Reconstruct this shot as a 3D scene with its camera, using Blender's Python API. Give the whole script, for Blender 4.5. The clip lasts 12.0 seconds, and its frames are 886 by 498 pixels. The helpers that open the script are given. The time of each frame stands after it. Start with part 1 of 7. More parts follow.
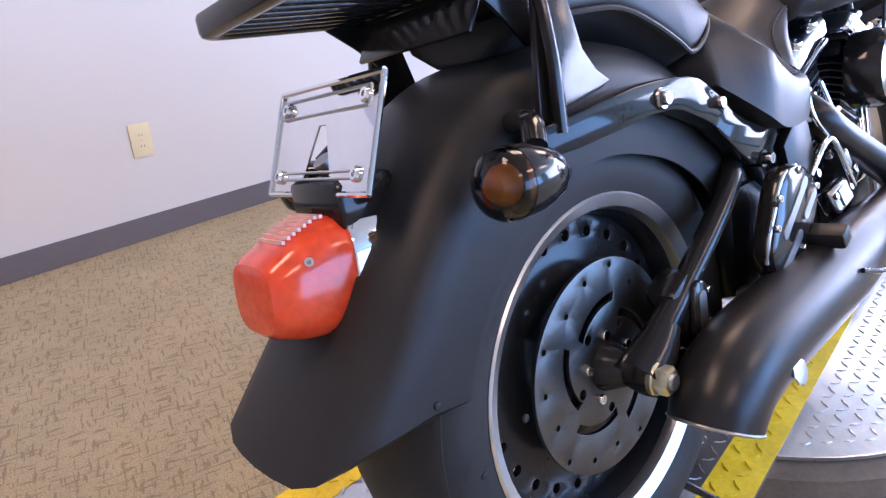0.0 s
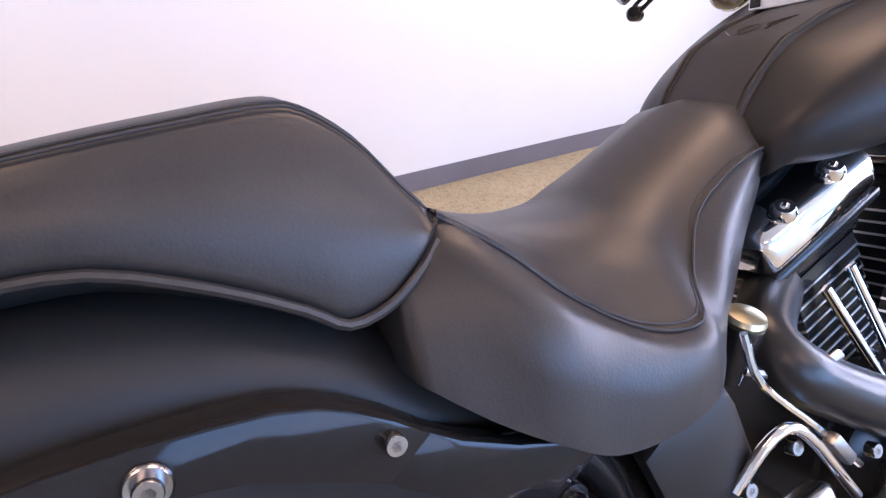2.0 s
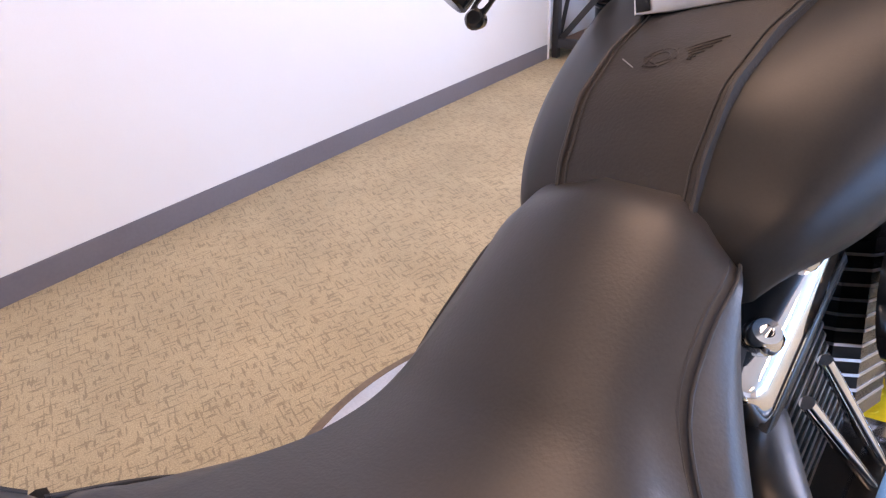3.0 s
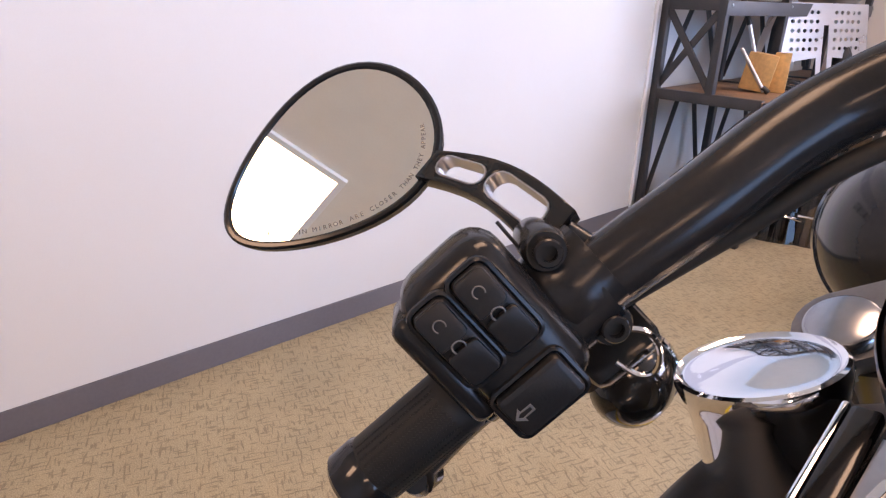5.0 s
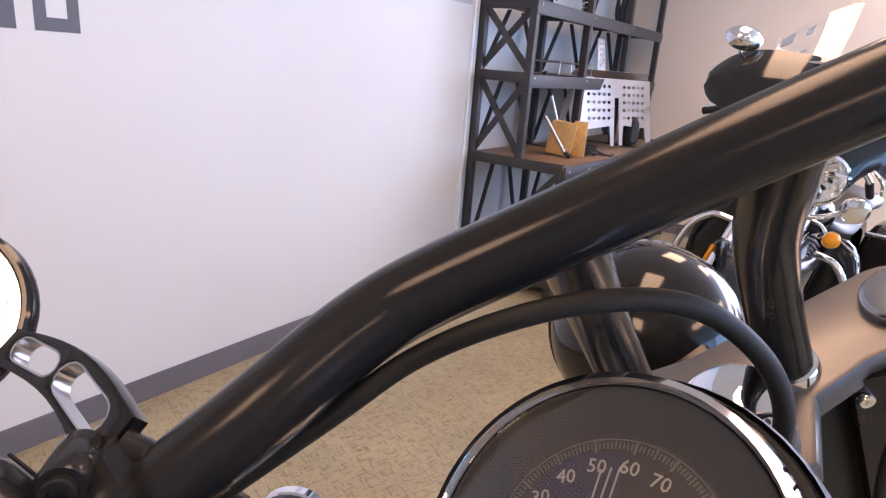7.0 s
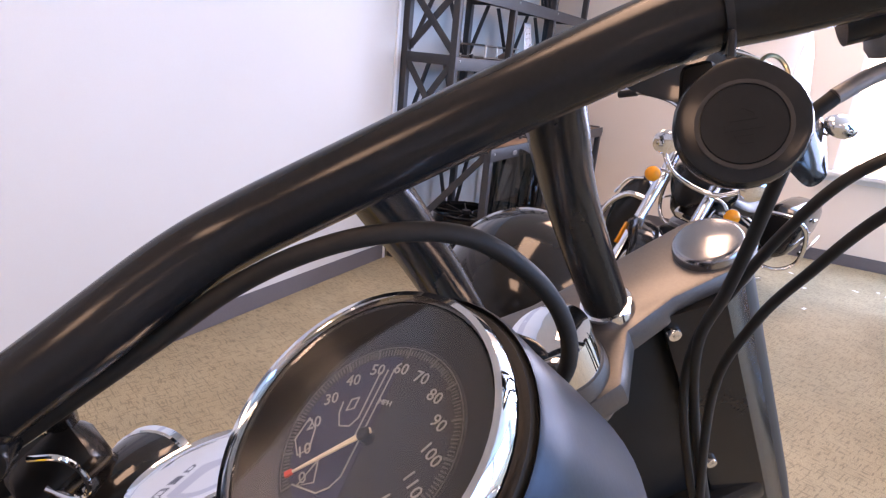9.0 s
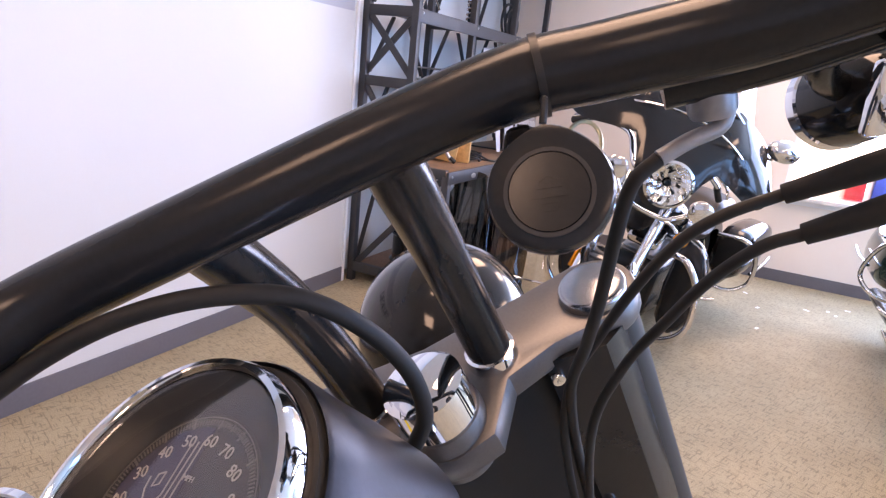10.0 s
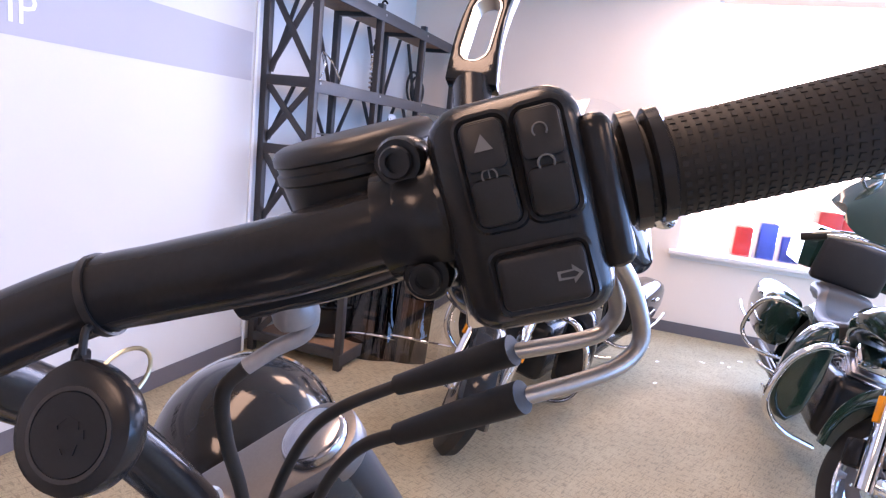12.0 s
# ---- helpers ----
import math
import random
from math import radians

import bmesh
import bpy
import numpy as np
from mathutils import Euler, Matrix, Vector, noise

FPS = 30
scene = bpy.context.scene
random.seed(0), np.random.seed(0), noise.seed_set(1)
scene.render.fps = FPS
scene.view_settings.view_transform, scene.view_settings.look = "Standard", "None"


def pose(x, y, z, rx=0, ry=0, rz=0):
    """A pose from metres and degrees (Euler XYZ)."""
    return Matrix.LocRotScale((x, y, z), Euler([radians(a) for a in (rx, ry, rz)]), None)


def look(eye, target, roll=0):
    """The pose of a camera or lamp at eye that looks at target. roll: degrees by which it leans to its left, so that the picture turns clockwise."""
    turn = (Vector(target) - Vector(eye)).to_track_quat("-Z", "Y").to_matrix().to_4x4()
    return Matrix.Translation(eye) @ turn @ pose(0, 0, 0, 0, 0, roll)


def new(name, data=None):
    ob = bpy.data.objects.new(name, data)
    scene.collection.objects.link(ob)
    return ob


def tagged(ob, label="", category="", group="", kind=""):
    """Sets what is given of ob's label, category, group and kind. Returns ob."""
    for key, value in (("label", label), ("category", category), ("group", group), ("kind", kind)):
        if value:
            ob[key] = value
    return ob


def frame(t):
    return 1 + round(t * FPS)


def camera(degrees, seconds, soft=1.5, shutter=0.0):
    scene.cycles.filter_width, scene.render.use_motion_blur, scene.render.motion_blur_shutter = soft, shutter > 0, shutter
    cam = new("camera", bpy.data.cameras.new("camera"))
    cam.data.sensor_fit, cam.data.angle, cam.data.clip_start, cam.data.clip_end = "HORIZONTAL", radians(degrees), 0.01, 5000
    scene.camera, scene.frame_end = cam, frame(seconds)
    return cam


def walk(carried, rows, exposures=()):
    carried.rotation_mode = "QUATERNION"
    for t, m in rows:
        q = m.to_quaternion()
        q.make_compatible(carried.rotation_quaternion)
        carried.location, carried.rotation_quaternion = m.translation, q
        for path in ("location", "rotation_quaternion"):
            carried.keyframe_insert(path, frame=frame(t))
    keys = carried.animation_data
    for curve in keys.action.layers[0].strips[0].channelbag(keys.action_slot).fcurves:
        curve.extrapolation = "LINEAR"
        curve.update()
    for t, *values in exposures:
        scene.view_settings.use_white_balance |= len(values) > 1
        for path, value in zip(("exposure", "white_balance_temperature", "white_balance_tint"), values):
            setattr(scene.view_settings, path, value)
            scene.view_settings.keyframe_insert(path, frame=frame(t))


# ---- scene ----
cam = camera(71.3, 12.0, soft=1.3)
PATH = [
    (0, (0.378, -0.637, 1.014), (-0.842, 0.712, 0.181), -1.2),
    (0.5, (0.481, -0.453, 1.041), (-0.976, 0.688, 0.281), 0.8),
    (1, (0.508, -0.221, 1.062), (-1.034, 0.805, 0.308), 3.1),
    (1.5, (0.494, -0.031, 1.109), (-1.124, 0.858, 0.338), 2.0),
    (2, (0.365, 0.088, 1.124), (-1.141, 1.047, 0.222), -1.1),
    (2.5, (0.207, 0.183, 1.133), (-1.082, 1.312, 0.102), -2.5),
    (3, (0.118, 0.298, 1.158), (-1.006, 1.582, 0.116), -3.9),
    (3.5, (0.025, 0.475, 1.169), (-1.176, 1.735, 0.183), -3.7),
    (3.7, (-0.006, 0.552, 1.172), (-1.264, 1.79, 0.231), -2.3),
    (5.3, (-0.082, 0.698, 1.314), (-1.468, 1.954, 0.606), 1.9),
    (5.5, (-0.079, 0.717, 1.322), (-1.420, 2.035, 0.640), 2.1),
    (6, (-0.056, 0.758, 1.346), (-1.277, 2.217, 0.731), 3.5),
    (6.5, (-0.039, 0.785, 1.356), (-1.157, 2.335, 0.767), 4.4),
    (7, (-0.010, 0.806, 1.364), (-1.075, 2.396, 0.785), 4.6),
    (7.5, (0.021, 0.820, 1.370), (-0.984, 2.448, 0.793), 4.9),
    (7.7, (0.033, 0.823, 1.370), (-0.947, 2.468, 0.792), 5.2),
    (9.3, (0.092, 0.802, 1.358), (-0.777, 2.498, 0.750), 5.5),
    (9.5, (0.105, 0.813, 1.362), (-0.744, 2.524, 0.769), 5.5),
    (9.8, (0.125, 0.834, 1.377), (-0.707, 2.565, 0.818), 5.8),
    (10, (0.137, 0.849, 1.387), (-0.687, 2.589, 0.847), 6.1),
    (10.5, (0.167, 0.886, 1.420), (-0.611, 2.667, 0.950), 6.5),
    (11, (0.198, 0.914, 1.444), (-0.520, 2.734, 1.027), 6.7),
    (11.5, (0.236, 0.929, 1.470), (-0.447, 2.770, 1.091), 6.6),
    (12, (0.292, 0.938, 1.489), (-0.364, 2.794, 1.133), 6.1),
]
EXPOSURE = [(0, -0.2, 8200, 41), (0.6, 0.02, 8900, 42), (1.4, 0.14, 9100, 44), (3.7, -0.1, 9700, 43), (5.3, -0.4, 10500, 44), (7.7, -0.54, 10300, 43), (9.5, -0.4, 9800, 44), (11, -0.26, 9500, 46), (12, -0.32, 8900, 47)]
walk(cam, [(t, look(eye, target, roll)) for t, eye, target, roll in PATH], EXPOSURE)

# ---- light ----
world = bpy.data.worlds.new("sky")
scene.world = world
world.use_nodes = True
sky = world.node_tree.nodes.new("ShaderNodeTexSky")
sky.sky_type, sky.sun_disc = "NISHITA", False
sky.sun_elevation, sky.sun_rotation = radians(40), radians(70)
bg = world.node_tree.nodes["Background"]
bg.inputs["Strength"].default_value = 0.15
world.node_tree.links.new(sky.outputs[0], bg.inputs[0])


def area(name, place, target, sx, sy, watts, colour=(1, 1, 1)):
    data = bpy.data.lights.new(name, "AREA")
    data.shape, data.size, data.size_y, data.energy, data.color = "RECTANGLE", sx, sy, watts, colour
    ob = new(name, data)
    ob.matrix_world = look(place, target)
    return ob


# daylight of the tall windows in the right wall and of the far shop window
for y0, y1, watts in ((-0.9, 2.4, 230), (2.7, 6.0, 380)):
    area("window_daylight", (6.18, (y0 + y1) / 2, 1.6), (0, (y0 + y1) / 2, 1.2), y1 - y0, 2.2, watts, (0.05, 0.4, 1.0))
area("window_daylight", (2.8, 6.62, 1.78), (2.8, 0.0, 1.78), 4.7, 2.0, 620, (0.2, 0.5, 1.0))

# ---- materials ----
def material(name, colour, rough=0.5, metal=0.0, vary=0.12, scale=6.0, grain=120.0, bump=0.05, rough_vary=0.08, coat=0.0, second=None, spec=0.5):
    """A surface with wide stains and fine grain."""
    mat = bpy.data.materials.new(name)
    mat.use_nodes = True
    nt = mat.node_tree
    b = nt.nodes["Principled BSDF"]
    L = nt.links.new
    tc = nt.nodes.new("ShaderNodeTexCoord")
    wide = nt.nodes.new("ShaderNodeTexNoise")
    wide.inputs["Scale"].default_value, wide.inputs["Detail"].default_value = scale, 5.0
    fine = nt.nodes.new("ShaderNodeTexNoise")
    fine.inputs["Scale"].default_value, fine.inputs["Detail"].default_value = grain, 3.0
    L(tc.outputs["Object"], wide.inputs["Vector"])
    L(tc.outputs["Object"], fine.inputs["Vector"])
    ramp = nt.nodes.new("ShaderNodeValToRGB")
    c2 = second or [min(1.0, c * (1 + vary * 2)) for c in colour]
    ramp.color_ramp.elements[0].position, ramp.color_ramp.elements[1].position = 0.3, 0.7
    ramp.color_ramp.elements[0].color = (*[c * (1 - vary) for c in colour], 1)
    ramp.color_ramp.elements[1].color = (*c2, 1)
    mixn = nt.nodes.new("ShaderNodeMath")
    mixn.operation, mixn.inputs[1].default_value = "MULTIPLY_ADD", 0.65
    half = nt.nodes.new("ShaderNodeMath")
    half.operation, half.inputs[1].default_value = "MULTIPLY", 0.35
    L(fine.outputs["Fac"], half.inputs[0])
    L(wide.outputs["Fac"], mixn.inputs[0])
    L(half.outputs[0], mixn.inputs[2])
    L(mixn.outputs[0], ramp.inputs["Fac"])
    L(ramp.outputs["Color"], b.inputs["Base Color"])
    rr = nt.nodes.new("ShaderNodeMapRange")
    rr.inputs["To Min"].default_value, rr.inputs["To Max"].default_value = max(0.0, rough - rough_vary), min(1.0, rough + rough_vary)
    L(wide.outputs["Fac"], rr.inputs["Value"])
    L(rr.outputs["Result"], b.inputs["Roughness"])
    b.inputs["Metallic"].default_value = metal
    b.inputs["Specular IOR Level"].default_value = spec
    b.inputs["Coat Weight"].default_value = coat
    b.inputs["Coat Roughness"].default_value = 0.05
    if bump:
        bn = nt.nodes.new("ShaderNodeBump")
        bn.inputs["Strength"].default_value, bn.inputs["Distance"].default_value = bump, 0.002
        L(fine.outputs["Fac"], bn.inputs["Height"])
        L(bn.outputs["Normal"], b.inputs["Normal"])
    return mat


def glass(name, colour, rough=0.02, ior=1.45):
    mat = bpy.data.materials.new(name)
    mat.use_nodes = True
    b = mat.node_tree.nodes["Principled BSDF"]
    b.inputs["Base Color"].default_value = (*colour, 1)
    b.inputs["Roughness"].default_value, b.inputs["IOR"].default_value, b.inputs["Transmission Weight"].default_value = rough, ior, 1.0
    return mat


def glow(name, colour, strength):
    mat = bpy.data.materials.new(name)
    mat.use_nodes = True
    b = mat.node_tree.nodes["Principled BSDF"]
    b.inputs["Base Color"].default_value = (*colour, 1)
    b.inputs["Emission Color"].default_value = (*colour, 1)
    b.inputs["Emission Strength"].default_value = strength
    return mat


WALL = material("white_wall_paint", (0.63, 0.625, 0.605), 0.55, vary=0.02, scale=1.5, grain=260, bump=0.08)
STRIPE = material("grey_wall_paint", (0.42, 0.42, 0.45), 0.55, vary=0.02, scale=1.5, grain=260, bump=0.08)
CREAM = material("cream_wall_paint", (0.88, 0.76, 0.66), 0.55, vary=0.02, scale=1.5, grain=260, bump=0.08)
BASE = material("grey_rubber_base", (0.13, 0.12, 0.13), 0.5, vary=0.08, scale=3, grain=80)
TRIM = material("white_trim", (0.85, 0.85, 0.85), 0.4, vary=0.02)
CEIL = material("ceiling_paint", (0.8, 0.74, 0.66), 0.8, vary=0.03)
DIGIT = material("dark_grey_letter", (0.09, 0.09, 0.1), 0.5, vary=0.05)
LETTER = material("white_letter", (0.82, 0.82, 0.85), 0.5, vary=0.02)
IVORY = material("ivory_plastic", (0.75, 0.66, 0.42), 0.4, vary=0.03)
BUTTONINK = material("worn_button_print", (0.13, 0.13, 0.13), 0.5, vary=0.2, scale=60)
MATTE = material("matte_black_paint", (0.0165, 0.0165, 0.0175), 0.44, vary=0.15, scale=4, grain=500, bump=0.02, spec=0.26)
EXHAUST = material("exhaust_black_coating", (0.012, 0.012, 0.013), 0.34, vary=0.15, scale=5, grain=500, bump=0.02, spec=0.32)
GLOSS = material("gloss_black_paint", (0.013, 0.013, 0.014), 0.1, vary=0.1, bump=0.0, rough_vary=0.03, spec=0.4)
STRUT = material("strut_black_paint", (0.013, 0.013, 0.014), 0.07, vary=0.1, bump=0.0, rough_vary=0.03, spec=0.22)
SHELL = material("pewter_shell", (0.03, 0.034, 0.042), 0.36, 1.0, vary=0.1, grain=300, bump=0.02)
SATIN = material("satin_black_metal", (0.0155, 0.0155, 0.0165), 0.2, vary=0.15, bump=0.015, grain=300, spec=0.28)
PLASTIC = material("black_plastic", (0.0155, 0.0155, 0.0165), 0.4, vary=0.12, bump=0.05, grain=700, spec=0.35)
LEATHER = material("black_leather", (0.022, 0.02, 0.02), 0.42, vary=0.2, scale=9, grain=420, bump=0.1, spec=0.4)
STRAP = material("strap_leather", (0.016, 0.013, 0.012), 0.5, vary=0.2, scale=12, grain=380, bump=0.25, spec=0.4)
THREAD = material("black_thread", (0.02, 0.02, 0.022), 0.7)
RUBBER = material("black_rubber", (0.0145, 0.014, 0.0135), 0.6, vary=0.2, grain=200, bump=0.08, spec=0.35)
TYRE = material("tyre_rubber", (0.016, 0.016, 0.016), 0.62, vary=0.2, scale=10, grain=150, bump=0.1, spec=0.35)
CHROME = material("chrome", (0.8, 0.8, 0.82), 0.06, 1.0, vary=0.03, bump=0.0, rough_vary=0.03)
BOLTMETAL = material("dull_chrome_bolt", (0.34, 0.34, 0.36), 0.22, 1.0, vary=0.1, bump=0.0)
SILVER = material("satin_aluminium", (0.55, 0.55, 0.57), 0.3, 1.0, vary=0.05, grain=300, bump=0.03)
STEEL = material("brushed_steel", (0.36, 0.35, 0.34), 0.36, 1.0, vary=0.1, scale=14, grain=300, bump=0.04)
DISC = material("worn_brake_disc", (0.11, 0.107, 0.104), 0.38, 1.0, vary=0.2, scale=20, grain=300, bump=0.04)
HOSEGREY = material("grey_hose_fitting", (0.3, 0.3, 0.31), 0.4, 0.3, vary=0.12, grain=200)
RIM = material("machined_rim", (0.75, 0.75, 0.76), 0.3, 1.0, vary=0.05, bump=0.02)
GOLD = material("yellow_zinc", (0.6, 0.53, 0.36), 0.3, 1.0, vary=0.1)
REDLENS = material("red_lens", (0.88, 0.065, 0.02), 0.16, vary=0.2, scale=50, bump=0.0, coat=0.2)
REDCORE = material("red_reflector", (0.75, 0.04, 0.02), 0.25, vary=0.15, scale=30)
SMOKE = glass("smoked_lens", (0.2, 0.16, 0.13), 0.02)
LENSCLEAR = material("pale_lens_window", (0.85, 0.5, 0.45), 0.15, vary=0.1, scale=60)
YOKE = material("satin_yoke_paint", (0.15, 0.145, 0.145), 0.42, 0.7, vary=0.1, grain=400, bump=0.03)
AMBER = material("amber_lens", (0.95, 0.3, 0.02), 0.18, vary=0.1)
CLEAR = glass("clear_glass", (0.97, 0.98, 0.98), 0.0)
LAMPGLASS = glass("lamp_glass", (0.98, 0.99, 1.0), 0.0, 1.12)
REFLECTOR = material("lamp_reflector", (0.92, 0.92, 0.9), 0.14, 1.0, vary=0.05, bump=0.0)
DIALGLASS = glass("dial_glass", (1, 1, 1), 0.0)
DIAL = material("dial_face", (0.02, 0.02, 0.022), 0.5, vary=0.1)
DIALINK = material("dial_print_and_reflection", (0.4, 0.39, 0.36), 0.6, vary=0.04)
SCALEINK = material("faded_scale_print", (0.13, 0.125, 0.115), 0.6, vary=0.04)
DIALINK2 = material("dark_print", (0.12, 0.09, 0.07), 0.6, vary=0.04)
DIALREFLECT = material("dial_reflection_blue", (0.02, 0.02, 0.05), 0.4)
NEEDLE = material("needle_white", (0.85, 0.75, 0.6), 0.5)
NEEDLETIP = material("needle_red", (0.8, 0.08, 0.03), 0.5)
MIRROR = material("mirror", (0.93, 0.87, 0.78), 0.0, 1.0, vary=0.0, bump=0.0, rough_vary=0.0)
FRAMESTEEL = material("dark_shelf_steel", (0.035, 0.035, 0.038), 0.5, vary=0.2, scale=8)
WOOD = material("shelf_wood", (0.2, 0.11, 0.065), 0.55, vary=0.35, scale=5, grain=60, bump=0.1)
PINE = material("pine_wood", (0.6, 0.33, 0.13), 0.5, vary=0.25, scale=8, grain=60)
YELLOW = material("yellow_paint", (0.75, 0.52, 0.02), 0.45, vary=0.18, scale=14, grain=100, bump=0.1)
TREAD = material("tread_plate", (0.58, 0.57, 0.57), 0.3, 1.0, vary=0.12, scale=10, grain=200, bump=0.05)
TURNEDGE = material("turntable_edge", (0.13, 0.1, 0.075), 0.8, vary=0.25, scale=12)
TEAL = material("dark_green_paint", (0.006, 0.03, 0.022), 0.12, vary=0.1, bump=0.0, coat=0.6)

# ---- mesh helpers ----
V = Vector


def part(name, bm, mat, parent=None, label="", flat=False, sub=0, sharp=38):
    """Links a bmesh as one mesh object under a thing or under a part."""
    bmesh.ops.recalc_face_normals(bm, faces=bm.faces)
    me = bpy.data.meshes.new(name)
    bm.to_mesh(me)
    bm.free()
    me.materials.append(mat)
    if not flat:
        me.shade_smooth()
        me.set_sharp_from_angle(angle=radians(sharp))
    ob = new(name, me)
    if sub:
        mod = ob.modifiers.new("round", "SUBSURF")
        mod.levels = mod.render_levels = sub
    if parent is not None:
        ob.parent = parent
    if label:
        ob["label"] = label
    return ob


def thing(name, label, category, m=None, group="", kind=""):
    ob = new(name)
    if m is not None:
        ob.matrix_world = m
    return tagged(ob, label, category, group, kind)


def along(p, d, roll=0):
    """A frame at p whose z axis runs along d."""
    return Matrix.Translation(p) @ V(d).to_track_quat("Z", "Y").to_matrix().to_4x4() @ pose(0, 0, 0, 0, 0, roll)


def spline(pts, n=6):
    pts = [V(p) for p in pts]
    if n <= 1:
        return pts
    ext = [2 * pts[0] - pts[1]] + pts + [2 * pts[-1] - pts[-2]]
    out = []
    for i in range(1, len(ext) - 2):
        a, b, c, d = ext[i - 1 : i + 3]
        for k in range(n):
            t = k / n
            out.append(0.5 * (2 * b + (c - a) * t + (2 * a - 5 * b + 4 * c - d) * t * t + (3 * b - a - 3 * c + d) * t ** 3))
    return out + [pts[-1]]


def loft(rings, bm=None, caps=True, closed=False):
    bm = bm or bmesh.new()
    loops = [[bm.verts.new(p) for p in ring] for ring in rings]
    n = len(loops[0])
    pairs = list(zip(loops, loops[1:])) + ([(loops[-1], loops[0])] if closed else [])
    for a, b in pairs:
        for i in range(n):
            j = (i + 1) % n
            bm.faces.new((a[i], a[j], b[j], b[i]))
    if caps and not closed:
        bm.faces.new(loops[0])
        bm.faces.new(loops[-1])
    return bm


def sweep(pts, r, n=12, sm=6, bm=None, squash=1.0, closed=False):
    """A round rod along a curve; r is one radius or one a point."""
    rs = list(r) if isinstance(r, (list, tuple)) else [r] * len(pts)
    fine = spline(pts, sm)
    if sm > 1:
        rs = [rs[min(int(i / sm), len(rs) - 2)] * (1 - (i % sm) / sm) + rs[min(int(i / sm) + 1, len(rs) - 1)] * ((i % sm) / sm) if i < len(fine) - 1 else rs[-1] for i in range(len(fine))]
    rings, up = [], None
    for i, p in enumerate(fine):
        t = (fine[min(i + 1, len(fine) - 1)] - fine[max(i - 1, 0)]).normalized()
        if up is None:
            up = t.orthogonal().normalized()
        up = (up - t * up.dot(t)).normalized()
        side = t.cross(up)
        rings.append([p + rs[i] * (math.cos(2 * math.pi * k / n) * up + squash * math.sin(2 * math.pi * k / n) * side) for k in range(n)])
    return loft(rings, bm, True, closed)


def lathe(profile, m=None, n=32, bm=None, open_ends=False, ring=False):
    """Turns (radius, height) pairs about local z; a ring joins its last pair to its first."""
    m = m or Matrix()
    rings = [[m @ V((max(r, 1e-4) * math.cos(2 * math.pi * k / n), max(r, 1e-4) * math.sin(2 * math.pi * k / n), h)) for k in range(n)] for r, h in profile]
    return loft(rings, bm, not open_ends, ring)


def block(sx, sy, sz, m=None, bev=0.0, bm=None, seg=2):
    """A bevelled box, centred."""
    own = bmesh.new()
    bmesh.ops.create_cube(own, size=1.0)
    bmesh.ops.scale(own, vec=(sx, sy, sz), verts=own.verts)
    if bev > 0:
        bmesh.ops.bevel(own, geom=own.edges[:], offset=bev, segments=seg, profile=0.5, affect="EDGES")
    if m is not None:
        bmesh.ops.transform(own, matrix=m, verts=own.verts)
    return merge(bm, own)


def merge(bm, own):
    if bm is None:
        return own
    idx = {v: bm.verts.new(v.co) for v in own.verts}
    for f in own.faces:
        bm.faces.new([idx[v] for v in f.verts])
    own.free()
    return bm


def circle(r, n=24, cx=0.0, cy=0.0, ry=None, a0=0.0):
    return [(cx + r * math.cos(a0 + 2 * math.pi * k / n), cy + (ry or r) * math.sin(a0 + 2 * math.pi * k / n)) for k in range(n)]


def capsule(x0, y0, x1, y1, r, n=6):
    a = math.atan2(y1 - y0, x1 - x0)
    out = [(x1 + r * math.cos(a - math.pi / 2 + math.pi * k / n), y1 + r * math.sin(a - math.pi / 2 + math.pi * k / n)) for k in range(n + 1)]
    return out + [(x0 + r * math.cos(a + math.pi / 2 + math.pi * k / n), y0 + r * math.sin(a + math.pi / 2 + math.pi * k / n)) for k in range(n + 1)]


def plate(outer, holes, thick, m=None, bm=None, bev=0.0):
    """A flat plate with holes, from z = 0 up to thick in its own frame."""
    own = bmesh.new()
    edges = []
    for loop in [outer, *holes]:
        vs = [own.verts.new((x, y, 0)) for x, y in loop]
        edges += [own.edges.new((a, b)) for a, b in zip(vs, vs[1:] + vs[:1])]
    if holes:
        bmesh.ops.triangle_fill(own, use_beauty=True, use_dissolve=False, edges=edges)
    else:
        own.faces.new(own.verts[:])
    got = bmesh.ops.extrude_face_region(own, geom=own.faces[:])
    bmesh.ops.translate(own, vec=(0, 0, thick), verts=[g for g in got["geom"] if isinstance(g, bmesh.types.BMVert)])
    bmesh.ops.recalc_face_normals(own, faces=own.faces)
    if bev > 0:
        rim = [e for e in own.edges if e.is_manifold and e.calc_face_angle(0) > 0.7 and abs(e.verts[0].co.z - e.verts[1].co.z) < 1e-6]
        bmesh.ops.bevel(own, geom=rim, offset=bev, segments=2, profile=0.5, affect="EDGES")
    if m is not None:
        bmesh.ops.transform(own, matrix=m, verts=own.verts)
    return merge(bm, own)


def frame_of(o, xdir, ydir):
    """A frame at o with the given x axis and a y axis near ydir."""
    x = V(xdir).normalized()
    z = x.cross(V(ydir)).normalized()
    y = z.cross(x)
    return Matrix([[x[i], y[i], z[i], o[i]] for i in range(3)] + [[0, 0, 0, 1]])


def bolt(name, p, d, r, h, mat, parent, hexed=True, label=""):
    """A cap screw with a socket."""
    bm = lathe([(r, 0), (r, h * 0.75), (r * 0.88, h), (r * 0.52, h)], along(p, d), 20)
    lathe([(r * 0.5, h * 1.0), (r * 0.5, h * 0.55)], along(p, d), 6, bm)
    return part(name, bm, mat, parent, label)

